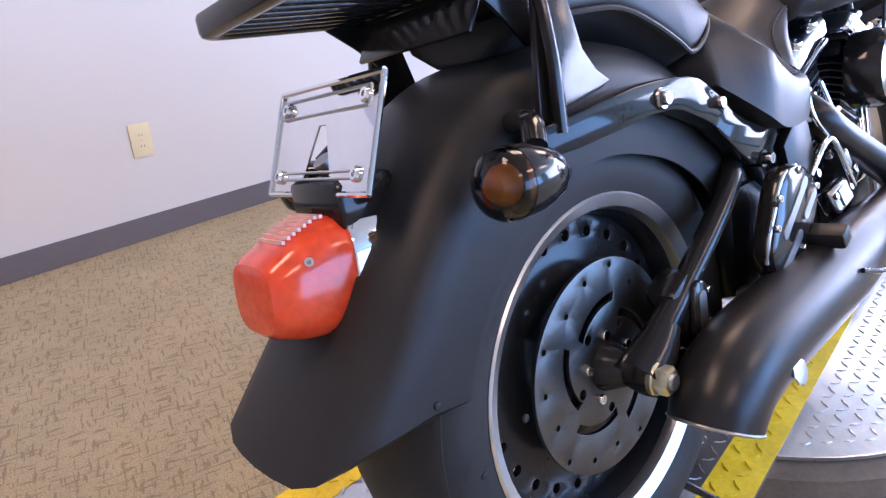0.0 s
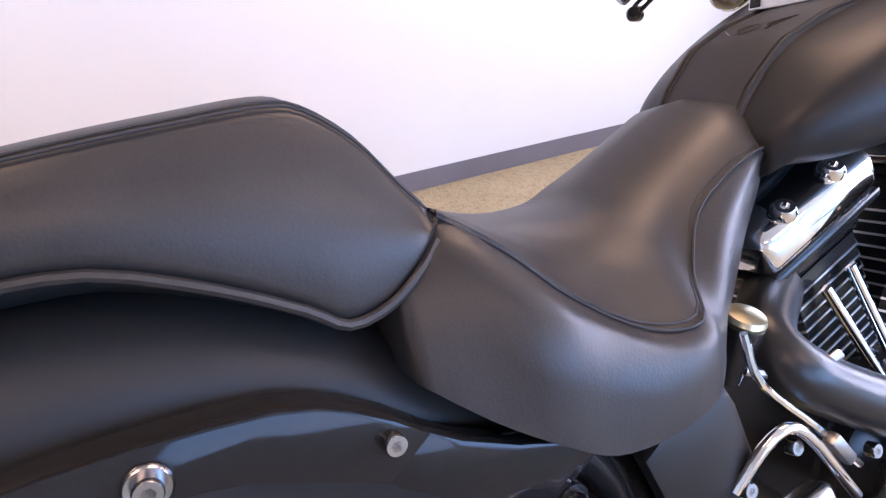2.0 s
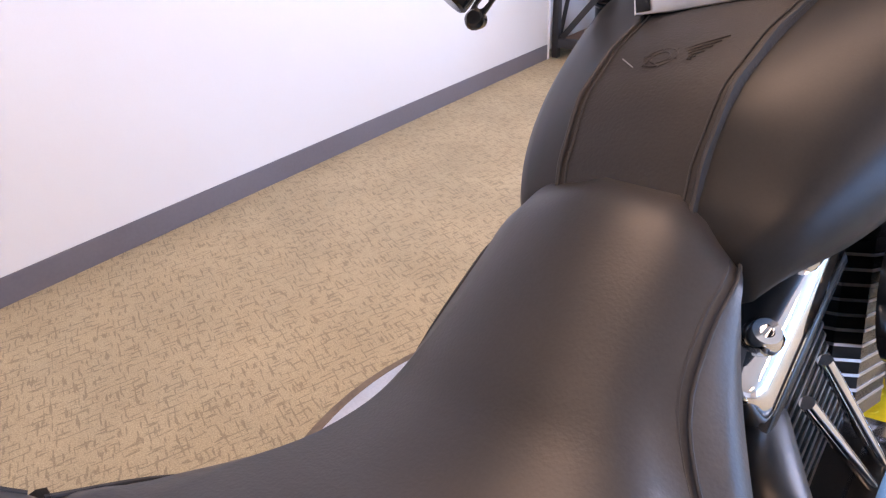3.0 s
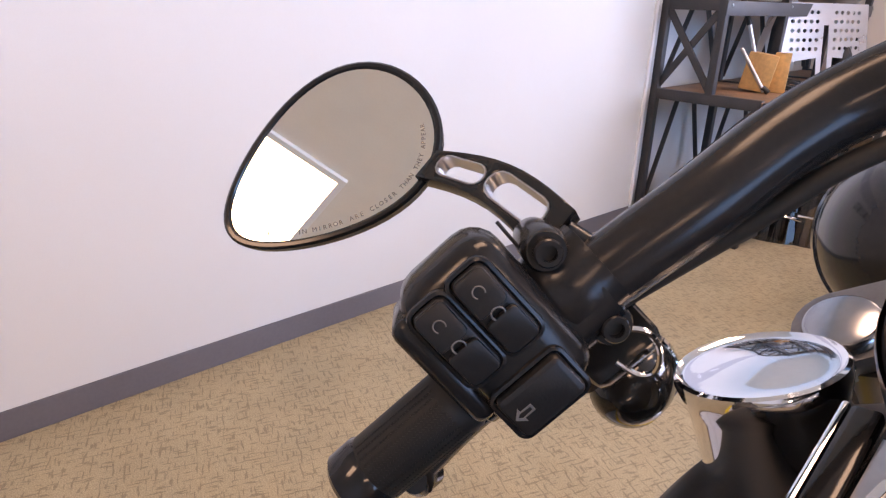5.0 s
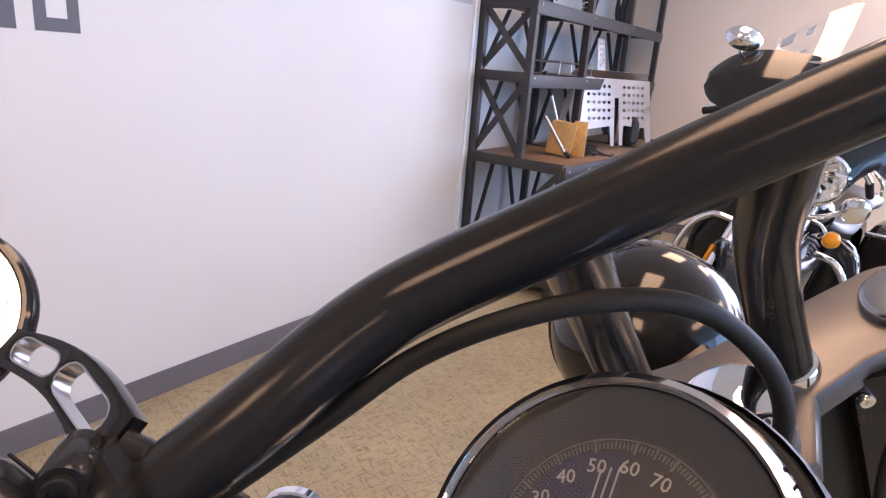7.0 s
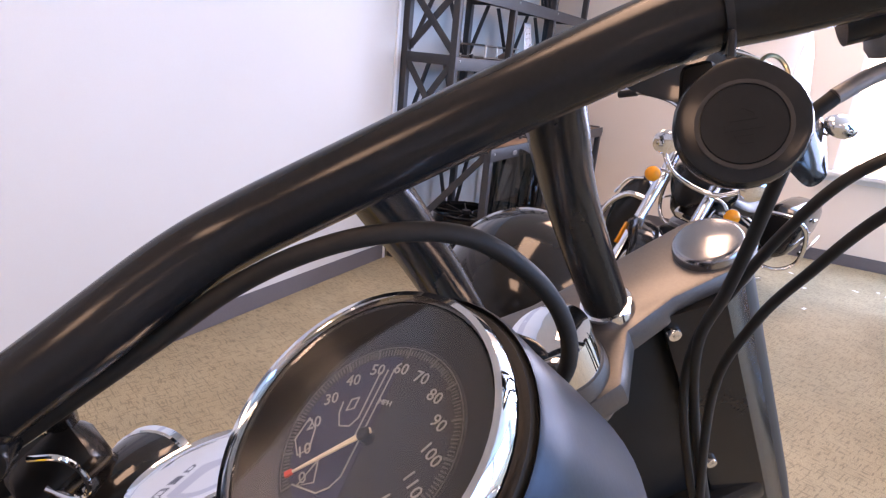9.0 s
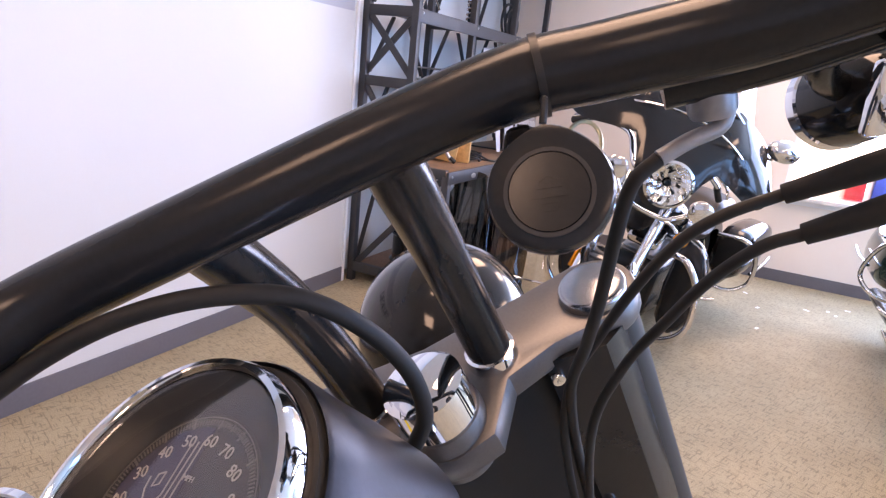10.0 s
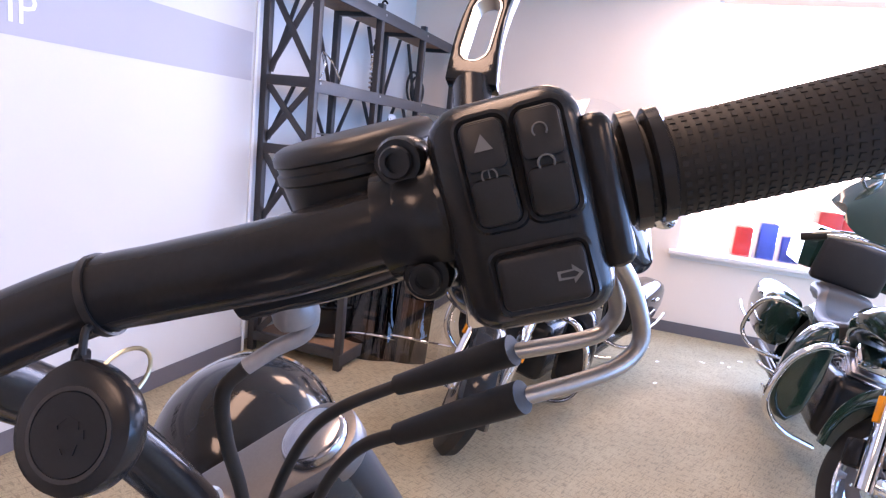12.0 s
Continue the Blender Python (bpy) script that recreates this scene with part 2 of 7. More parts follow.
# ---- room ----
WX, YC, YF, XR, YB, H = -2.13, 4.09, 6.63, 6.2, -4.5, 2.9
BH = 0.1


def setting(name, bm, mat, label, category="wall", flat=True):
    return tagged(part(name, bm, mat, None, "", flat), label, category, "", "structure")


def box2(x0, y0, z0, x1, y1, z1, bm=None, bev=0.0):
    return block(x1 - x0, y1 - y0, z1 - z0, pose((x0 + x1) / 2, (y0 + y1) / 2, (z0 + z1) / 2), bev, bm)


def carpet():
    mat = bpy.data.materials.new("carpet")
    mat.use_nodes = True
    nt = mat.node_tree
    L = nt.links.new
    b = nt.nodes["Principled BSDF"]
    tc = nt.nodes.new("ShaderNodeTexCoord")
    ramps = []
    for turn, seed in ((20, 0.0), (110, 7.3)):
        spin = nt.nodes.new("ShaderNodeMapping")
        spin.inputs["Rotation"].default_value[2] = radians(turn)
        L(tc.outputs["Object"], spin.inputs["Vector"])
        mp = nt.nodes.new("ShaderNodeMapping")
        mp.inputs["Location"].default_value[0] = seed
        mp.inputs["Scale"].default_value = (20, 118, 1)
        L(spin.outputs[0], mp.inputs["Vector"])
        no = nt.nodes.new("ShaderNodeTexNoise")
        no.inputs["Scale"].default_value, no.inputs["Detail"].default_value = 1.0, 1.0
        L(mp.outputs[0], no.inputs["Vector"])
        ra = nt.nodes.new("ShaderNodeValToRGB")
        ra.color_ramp.elements[0].position, ra.color_ramp.elements[1].position = 0.585, 0.635
        L(no.outputs["Fac"], ra.inputs["Fac"])
        ramps.append(ra)
    mx = nt.nodes.new("ShaderNodeMath")
    mx.operation = "MAXIMUM"
    L(ramps[0].outputs["Color"], mx.inputs[0])
    L(ramps[1].outputs["Color"], mx.inputs[1])
    fine = nt.nodes.new("ShaderNodeTexNoise")
    fine.inputs["Scale"].default_value, fine.inputs["Detail"].default_value = 260, 4
    wide = nt.nodes.new("ShaderNodeTexNoise")
    wide.inputs["Scale"].default_value, wide.inputs["Detail"].default_value = 3.5, 4
    L(tc.outputs["Object"], fine.inputs["Vector"])
    L(tc.outputs["Object"], wide.inputs["Vector"])
    r1 = nt.nodes.new("ShaderNodeValToRGB")
    r1.color_ramp.elements[0].position, r1.color_ramp.elements[1].position = 0.3, 0.7
    r1.color_ramp.elements[0].color, r1.color_ramp.elements[1].color = (0.335, 0.275, 0.175, 1), (0.61, 0.505, 0.335, 1)
    L(fine.outputs["Fac"], r1.inputs["Fac"])
    m1 = nt.nodes.new("ShaderNodeMix")
    m1.data_type, m1.blend_type = "RGBA", "MULTIPLY"
    m1.inputs["Factor"].default_value = 0.35
    L(r1.outputs["Color"], m1.inputs["A"])
    L(wide.outputs["Fac"], m1.inputs["B"])
    m2 = nt.nodes.new("ShaderNodeMix")
    m2.data_type = "RGBA"
    m2.inputs["B"].default_value = (0.11, 0.095, 0.065, 1)
    mul = nt.nodes.new("ShaderNodeMath")
    mul.operation, mul.inputs[1].default_value = "MULTIPLY", 0.45
    L(mx.outputs[0], mul.inputs[0])
    L(mul.outputs[0], m2.inputs["Factor"])
    L(m1.outputs["Result"], m2.inputs["A"])
    L(m2.outputs["Result"], b.inputs["Base Color"])
    b.inputs["Roughness"].default_value = 0.92
    bn = nt.nodes.new("ShaderNodeBump")
    bn.inputs["Strength"].default_value, bn.inputs["Distance"].default_value = 0.5, 0.004
    L(fine.outputs["Fac"], bn.inputs["Height"])
    L(bn.outputs["Normal"], b.inputs["Normal"])
    return mat


CARPET = carpet()
setting("floor", box2(WX - 0.3, YB - 0.2, -0.1, XR + 0.2, YF + 0.2, 0), CARPET, "beige loop carpet floor with dark woven flecks", "floor")
setting("ceiling", box2(WX - 0.3, YB - 0.2, H, XR + 0.2, YF + 0.2, H + 0.1), CEIL, "plain white ceiling over the showroom", "ceiling")
# side wall beside the motorcycle, with a grey band near its top
setting("wall_west", box2(WX - 0.2, YB, 0, WX, YC, H), WALL, "smooth white painted wall beside the motorcycle")
SB, ST = 1.695, 1.97
setting("wall_stripe", box2(WX, YB, SB, WX + 0.002, YC - 0.02, ST), STRIPE, "grey painted band along the white wall", "wall")
setting("trim", box2(WX - 0.2, YC, 0, WX + 0.012, YC + 0.022, H), TRIM, "narrow white corner trim at the wall's end", "trim")
setting("wall_alcove", box2(WX - 0.32, YC + 0.022, 0, WX - 0.12, YF, H), WALL, "white painted wall behind the shelf")
# far wall with its window
WIN0, WIN1, SILL, HEAD = 0.42, 5.2, 0.74, 2.82
bm = box2(WX - 0.3, YF, 0, WIN0, YF + 0.2, H)
box2(WIN1, YF, 0, XR, YF + 0.2, H, bm)
box2(WIN0, YF, 0, WIN1, YF + 0.2, SILL, bm)
box2(WIN0, YF, HEAD, WIN1, YF + 0.2, H, bm)
setting("wall_north", bm, CREAM, "warm cream painted wall around the shop window")
# right wall with tall shop windows
bm = box2(XR, YB, 0, XR + 0.2, YF, 0.45)
box2(XR, YB, 2.7, XR + 0.2, YF, H, bm)
for y0, y1 in ((YB, -0.9), (2.4, 2.7), (YF - 0.6, YF)):
    box2(XR, y0, 0.45, XR + 0.2, y1, 2.7, bm)
setting("wall_east", bm, CREAM, "cream wall with tall shop windows")
setting("wall_south", box2(WX - 0.2, YB - 0.2, 0, XR + 0.2, YB, H), WALL, "plain white painted end wall")


def baseboard(name, x0, y0, x1, y1):
    setting(name, box2(x0, y0, 0, x1, y1, BH, None, 0.002), BASE, "dark grey rubber baseboard along the wall", "baseboard")


baseboard("baseboard", WX, YB, WX + 0.008, YC)
baseboard("baseboard", WX - 0.12, YF - 0.008, XR, YF)

LITPANEL = glow("lit_diffuser", (1.0, 0.905, 0.76), 14.0)
# the last panel is an added fill light that brightens the far wall
LAMPS = [(-0.4, -1.2), (-0.4, 1.4), (-0.4, 4.2), (2.6, -1.2), (2.6, 1.4), (2.6, 4.2), (0.6, 5.7)]
for x, y in LAMPS:
    lamp = thing("ceiling_light", "flat white fluorescent ceiling light panel, the one nearest the north wall added as fill", "ceiling light", pose(x, y, H), "ceiling lights")
    part("frame", plate([(-0.31, -0.62), (0.31, -0.62), (0.31, 0.62), (-0.31, 0.62)], [[(-0.28, -0.59), (0.28, -0.59), (0.28, 0.59), (-0.28, 0.59)]], 0.02, pose(0, 0, -0.022)), TRIM, lamp)
    part("diffuser", block(0.56, 1.18, 0.008, pose(0, 0, -0.012)), LITPANEL, lamp)

# ---- motorcycle ----
YAW, LEAN, AXLE = 6.4, 14.0, V((0.0, 0.024, 0.505))
ROT = pose(0, 0, 0, 0, -LEAN, -YAW)
FOOT = AXLE - ROT.to_3x3() @ V((0, 0, 0.325))
BIKE = Matrix.Translation(FOOT) @ ROT
bike = thing("motorcycle", "matte black cruiser motorcycle leaning on its side stand", "motorcycle", BIKE)
RX = along((0, 0, 0.325), (1, 0, 0))


def rear_wheel():
    tyre = lathe([(0.215, -0.088), (0.25, -0.1), (0.285, -0.102), (0.308, -0.088), (0.319, -0.055), (0.325, 0), (0.319, 0.055), (0.308, 0.088), (0.3, 0.094), (0.298, 0.0935), (0.285, 0.101), (0.25, 0.1), (0.235, 0.094), (0.215, 0.088)], RX, 72, ring=True)
    wheel = part("rear_wheel", tyre, TYRE, bike, "wide black rear tyre")
    part("rim", lathe([(0.208, 0.05), (0.209, 0.075), (0.213, 0.088), (0.229, 0.0965), (0.232, 0.094), (0.231, 0.088), (0.216, 0.086), (0.214, 0.05)], RX, 72, ring=True), RIM, wheel, "bright machined rim lip")
    part("rim", lathe([(0.208, -0.05), (0.209, -0.075), (0.229, -0.0965), (0.232, -0.094), (0.214, -0.086), (0.213, -0.05)], RX, 72, ring=True), RIM, wheel)
    well = lathe([(0.2095, 0.074), (0.203, 0.06), (0.2, 0.035), (0.198, -0.07), (0.209, -0.075)], RX, 72, open_ends=True)
    part("rim_well", well, SATIN, wheel)
    holes = [circle(0.0075, 12, 0.178 * math.cos(2 * math.pi * k / 24), 0.178 * math.sin(2 * math.pi * k / 24)) for k in range(24)]
    part("wheel_disc", plate(circle(0.201, 72), holes, 0.012, RX @ pose(0, 0, 0.03), None, 0.001), SATIN, wheel, "black disc wheel with a ring of round holes")
    part("wheel_disc", plate(circle(0.201, 72), holes, 0.006, RX @ pose(0, 0, -0.04)), SATIN, wheel)
    slots = []
    for k in range(5):
        a0 = 2 * math.pi * k / 5
        inner, outer = [], []
        for j in range(9):
            a = a0 + j / 8 * 1.05
            r = 0.094 - 0.022 * (j / 8)
            outer.append(((r + 0.006) * math.cos(a), (r + 0.006) * math.sin(a)))
            inner.append(((r - 0.006) * math.cos(a), (r - 0.006) * math.sin(a)))
        slots.append(outer + inner[::-1])
    drill = [circle(0.0042, 8, r * math.cos(a), r * math.sin(a)) for k in range(15) for r, a in ((0.136 - 0.009 * (k % 3), 2 * math.pi * k / 15 + 0.1),)]
    lug = [circle(0.007, 10, 0.06 * math.cos(2 * math.pi * k / 5 + 0.9), 0.06 * math.sin(2 * math.pi * k / 5 + 0.9)) for k in range(5)]
    part("brake_disc", plate(circle(0.146, 72), [circle(0.03, 24)] + slots + drill + lug, 0.006, RX @ pose(0, 0, 0.078), None, 0.0006), DISC, wheel, "slotted and drilled steel brake disc")
    for k in range(5):
        a = 2 * math.pi * k / 5 + 0.35
        bolt("disc_bolt", RX @ V((0.045 * math.cos(a), 0.045 * math.sin(a), 0.084)), (1, 0, 0), 0.007, 0.006, CHROME, wheel)
    part("hub", lathe([(0.05, -0.09), (0.05, 0.02), (0.036, 0.05), (0.034, 0.086), (0.028, 0.1), (0.02, 0.118)], RX, 32), SATIN, wheel)


rear_wheel()


def mirrored(half):
    """A closed ring from points of its right half, top first."""
    return [V(p) for p in half] + [V((-p[0], p[1], p[2])) for p in reversed(half) if abs(p[0]) > 1e-6]


def rounded(rings, n):
    """More rings between the given ones, along smooth curves."""
    lines = [spline([r[i] for r in rings], n) for i in range(len(rings[0]))]
    return [[line[k] for line in lines] for k in range(len(lines[0]))]


# rear mudguard
def mudguard():
    rings = []
    for k in range(45):
        deg = 30 + 3.2 * k
        a = radians(deg)
        waist = min(1.0, max(0.0, (deg - 104) / 38))
        grow = 0.125 * max(0.0, (deg - 150) / 36) ** 1.56 - 0.022 * waist * waist * (3 - 2 * waist)
        low = 0.278 + 0.03 * max(0.0, 1 - k / 14) ** 1.3
        tail = max(0.0, (deg - 150) / 20.8)
        out = [(0.116, low), (0.121, 0.33), (0.12, 0.37), (0.113, 0.395 + grow * 0.8), (0.096, 0.412 + grow), (0.068, 0.421 + grow), (0.034, 0.425 + grow), (0.0, 0.4265 + grow)]
        outer = out + [(-x, r) for x, r in out[-2::-1]]
        inner = [(x * 0.965, r - 0.005 if i not in (0, len(outer) - 1) else r) for i, (x, r) in enumerate(outer)]
        # the tail's corners are cut round
        ring = []
        for x, r in outer + inner[::-1]:
            aa = a - radians(5) * tail * tail * (abs(x) / 0.12) ** 6 - radians(5) * tail * max(0.0, (0.39 - r) / 0.11)
            ring.append(V((x, r * math.cos(aa), 0.325 + r * math.sin(aa))))
        rings.append(ring)
    part("rear_mudguard", loft(rings), MATTE, bike, "wide matte black rear mudguard", sharp=50)
    for y, z in ((-0.27, 0.33), (-0.2, 0.36), (-0.31, 0.43)):
        part("mudguard_rivet", lathe([(0.005, 0), (0.004, 0.002), (0, 0.003)], along((0.121, y, z), (1, 0, 0)), 10), MATTE, bike)


def strut(side):
    """Gloss black side cover of the mudguard's support."""
    up = [(-0.152, 0.648), (-0.148, 0.662), (-0.118, 0.664), (-0.077, 0.669), (-0.03, 0.675), (0.019, 0.68), (0.063, 0.681), (0.1, 0.68), (0.136, 0.677), (0.16, 0.671), (0.18, 0.662), (0.206, 0.646), (0.229, 0.628)]
    dn = [(0.197, 0.603), (0.187, 0.608), (0.16, 0.62), (0.134, 0.63), (0.112, 0.638), (0.091, 0.642), (0.05, 0.643), (-0.027, 0.636), (-0.095, 0.631), (-0.148, 0.63)]
    low = [(0.226, 0.631), (0.194, 0.606), (0.203, 0.597), (0.25, 0.564), (0.294, 0.533), (0.307, 0.53), (0.345, 0.553), (0.372, 0.572), (0.4, 0.577), (0.344, 0.58), (0.294, 0.595), (0.25, 0.615)]
    m = frame_of((0.126 if side > 0 else -0.158, 0, 0), (0, 1, 0), (0, 0, 1))
    s = part("mudguard_strut", plate(up + dn, [], 0.032, m, None, 0.0028), STRUT, bike, "gloss black side strut of the mudguard")
    part("strut_plate", plate(low, [], 0.026, frame_of((0.131 if side > 0 else -0.157, 0, 0), (0, 1, 0), (0, 0, 1)), None, 0.0028), STRUT, s)
    x = 0.158 * side
    part("bolt_washer", lathe([(0.0135, 0), (0.0135, 0.003), (0.012, 0.005), (0.009, 0.0045)], along((x, 0.066, 0.659), (side, 0, 0)), 28), BOLTMETAL, s)
    bolt("bolt", (x + 0.003 * side, 0.066, 0.659), (side, 0, 0), 0.0085, 0.008, BOLTMETAL, s)
    bolt("bolt", (x, 0.202, 0.634), (side, 0, 0), 0.0078, 0.009, BOLTMETAL, s)
    bolt("bolt", (x, 0.334, 0.533), (side, 0, 0), 0.0088, 0.012, BOLTMETAL, s)
    part("bolt_boss", lathe([(0.013, -0.03), (0.013, 0.0)], along((x, 0.334, 0.533), (side, 0, 0)), 18), SATIN, s)
    return s


mudguard()
strut(1)
strut(-1)


# rear lamp and number plate holder
def rear_lamp():
    c, d = V((0, -0.312, 0.55)), V((0, -1, 0.1)).normalized()
    m = Matrix.Translation(c) @ Matrix([[1, 0, 0, 0], [0, -d.z, d.y, 0], [0, d.y, d.z, 0], [0, 0, 0, 1]])

    def ring(w, h0, h1, z, n=28, p=0.62):
        out = []
        for k in range(n):
            a = 2 * math.pi * k / n
            cx, cy = math.cos(a), math.sin(a)
            out.append(m @ V((w * math.copysign(abs(cx) ** p, cx), (h1 if cy > 0 else h0) * math.copysign(abs(cy) ** p, cy), z)))
        return out
    lamp = part("rear_lamp", loft([ring(0.062, 0.075, 0.062, -0.06), ring(0.0625, 0.0755, 0.0625, -0.03), ring(0.062, 0.075, 0.062, 0.0), ring(0.058, 0.071, 0.058, 0.014), ring(0.05, 0.06, 0.05, 0.016)]), CHROME, bike, "chrome rear lamp housing with a red lens")
    lens = loft([ring(0.054, 0.066, 0.053, 0.012), ring(0.054, 0.066, 0.053, 0.036), ring(0.052, 0.052, 0.05, 0.065), ring(0.048, 0.036, 0.042, 0.092), ring(0.043, 0.03, 0.037, 0.098), ring(0.02, 0.013, 0.02, 0.1)])
    part("lens", lens, REDLENS, lamp, "bright red ribbed plastic lens")
    core = loft([ring(0.048, 0.058, 0.047, 0.013), ring(0.046, 0.045, 0.044, 0.06), ring(0.04, 0.028, 0.035, 0.088)])
    part("reflector", core, REDCORE, lamp)
    top = bmesh.new()
    for k in range(8):
        block(0.056, 0.0036, 0.0034, m @ pose(0, -float(np.interp(0.03 + 0.006 * k, (0.036, 0.065, 0.092), (0.066, 0.052, 0.036))) - 0.0004, 0.03 + 0.006 * k), 0.0, top)
    part("lens_rib", top, LENSCLEAR, lamp, "clear ribbed window in the lens")
    for s in (-1, 1):
        bolt("lens_screw", m @ V((0.046 * s, -0.03, 0.058)), m.to_3x3() @ V((s, 0, 0.5)), 0.005, 0.006, CHROME, lamp)
    part("lamp_cap", block(0.05, 0.026, 0.008, m @ pose(0, -0.079, -0.01) @ pose(0, 0, 0, 90, 0, 0), 0.003), CHROME, lamp)


PLATE = frame_of((-0.002, -0.297, 0.688), (1, 0, 0), (0, 0.042, 0.1))


def number_plate():
    w, h = 0.1, 0.056
    body = plate([(-w, -h), (w, -h), (w, h), (-w, h)], [[(-0.03, -0.047), (0.03, -0.047), (0.007, 0.014), (-0.007, 0.014)]], 0.003, PLATE, None, 0.001)
    p = part("number_plate_holder", body, CHROME, bike, "empty chrome number plate holder with a triangular cut-out")
    edge = bmesh.new()
    for a, b in (((-w, -h), (w, -h)), ((w, -h), (w, h)), ((w, h), (-w, h)), ((-w, h), (-w, -h))):
        sweep([PLATE @ V((*a, 0.002)), PLATE @ V((*b, 0.002))], 0.0032, 8, 1, edge)
    part("rim_edge", edge, CHROME, p)
    ridge = bmesh.new()
    for y0, y1, xx in ((0.026, 0.045, 0.084), (-0.041, -0.034, 0.084)):
        loop = [(-xx, y0), (xx, y0), (xx, y1), (-xx, y1), (-xx, y0)]
        for a, b in zip(loop, loop[1:]):
            sweep([PLATE @ V((*a, 0.0035)), PLATE @ V((*b, 0.0035))], 0.0016, 6, 1, ridge)
    part("pressed_ridge", ridge, SILVER, p)
    for x in (-0.078, 0.078):
        for y in (0.036, -0.0375):
            part("screw", lathe([(0.008, 0), (0.008, 0.003), (0.006, 0.005), (0.003, 0.005), (0.003, 0.002)], PLATE @ pose(x, y, 0.003), 14), CHROME, p)
    br = sweep([PLATE @ V((0, -0.02, -0.001)), PLATE @ V((0, -0.03, -0.02)), (0, -0.27, 0.66)], 0.011, 10, 3)
    part("bracket", br, STEEL, p)
    part("bracket", block(0.1, 0.07, 0.05, pose(0, -0.29, 0.625), 0.008), GLOSS, p)


rear_lamp()
number_plate()


def indicator(side):
    x = 0.19 * side
    ind = part("rear_indicator", lathe([(0.0, -0.05), (0.013, -0.044), (0.024, -0.026), (0.031, -0.002), (0.033, 0.018), (0.033, 0.026)], along((x, -0.214, 0.626), (0, -1, 0.05)), 36), GLOSS, bike, "gloss black bullet turn signal with a smoked lens")
    part("lens", lathe([(0.0325, 0.026), (0.032, 0.036), (0.027, 0.045), (0.016, 0.05), (0, 0.052)], along((x, -0.214, 0.626), (0, -1, 0.05)), 36), SMOKE, ind, "smoked plastic lens")
    part("bulb", lathe([(0.012, 0.014), (0.015, 0.03), (0.011, 0.041), (0, 0.045)], along((x, -0.214, 0.626), (0, -1, 0.05)), 16), AMBER, ind, "amber bulb behind the lens")
    part("bracket", sweep([(0.19 * side, -0.2, 0.65), (0.172 * side, -0.18, 0.668), (0.15 * side, -0.165, 0.672), (0.12 * side, -0.15, 0.67)], 0.012, 10, 4), GLOSS, ind)
    bolt("bolt", (0.158 * side, -0.167, 0.664), (side, -0.1, 0), 0.0085, 0.008, BOLTMETAL, ind)
    bolt("bolt", (0.158 * side, -0.163, 0.643), (side, -0.1, 0), 0.0085, 0.008, BOLTMETAL, ind)


indicator(1)
indicator(-1)


# seat
def pillion():
    rows = [  # y, top, half width of top, edge height, half width of foot, foot height
        (-0.097, 0.795, 0.06, 0.785, 0.07, 0.775), (-0.091, 0.818, 0.085, 0.808, 0.095, 0.765), (-0.06, 0.83, 0.095, 0.82, 0.106, 0.768), (0, 0.839, 0.102, 0.829, 0.114, 0.772), (0.06, 0.846, 0.106, 0.836, 0.12, 0.77),
        (0.12, 0.851, 0.105, 0.841, 0.124, 0.748), (0.17, 0.854, 0.103, 0.844, 0.127, 0.722), (0.195, 0.848, 0.102, 0.839, 0.129, 0.706), (0.225, 0.824, 0.104, 0.816, 0.128, 0.712), (0.25, 0.79, 0.108, 0.783, 0.126, 0.73), (0.266, 0.77, 0.109, 0.764, 0.119, 0.745), (0.274, 0.758, 0.1, 0.754, 0.106, 0.75)]
    rings = [mirrored([(0, y, t), (w * 0.6, y, t - 0.001), (w * 0.93, y, e + 0.004), (w + 0.004, y, e - 0.006), (w + 0.5 * (f - w) + 0.006, y, (e + z) / 2), (f + 0.003, y, z + 0.012), (f - 0.003, y, z), (f * 0.5, y, z - 0.025), (0, y, z - 0.03)]) for y, t, w, e, f, z in rows]
    seat = part("pillion_seat", loft(rounded(rings, 3)), LEATHER, bike, "smooth black leather pillion seat", sharp=60)
    for off in (0.0, 0.005):
        for s in (-1, 1):
            line = [(s * (w * 0.98 + 0.002 - off * 1.4), y, e + 0.001 + off * 0.55) for y, t, w, e, f, z in rows[1:-1]]
            part("seam", sweep(line, 0.0011, 6, 3), THREAD, seat)
    welt = [((f + 0.001) * s, y, z - 0.001) for s in (1,) for y, t, w, e, f, z in rows[1:-1]]
    part("piping", sweep(welt, 0.004, 8, 3), LEATHER, seat)
    return seat


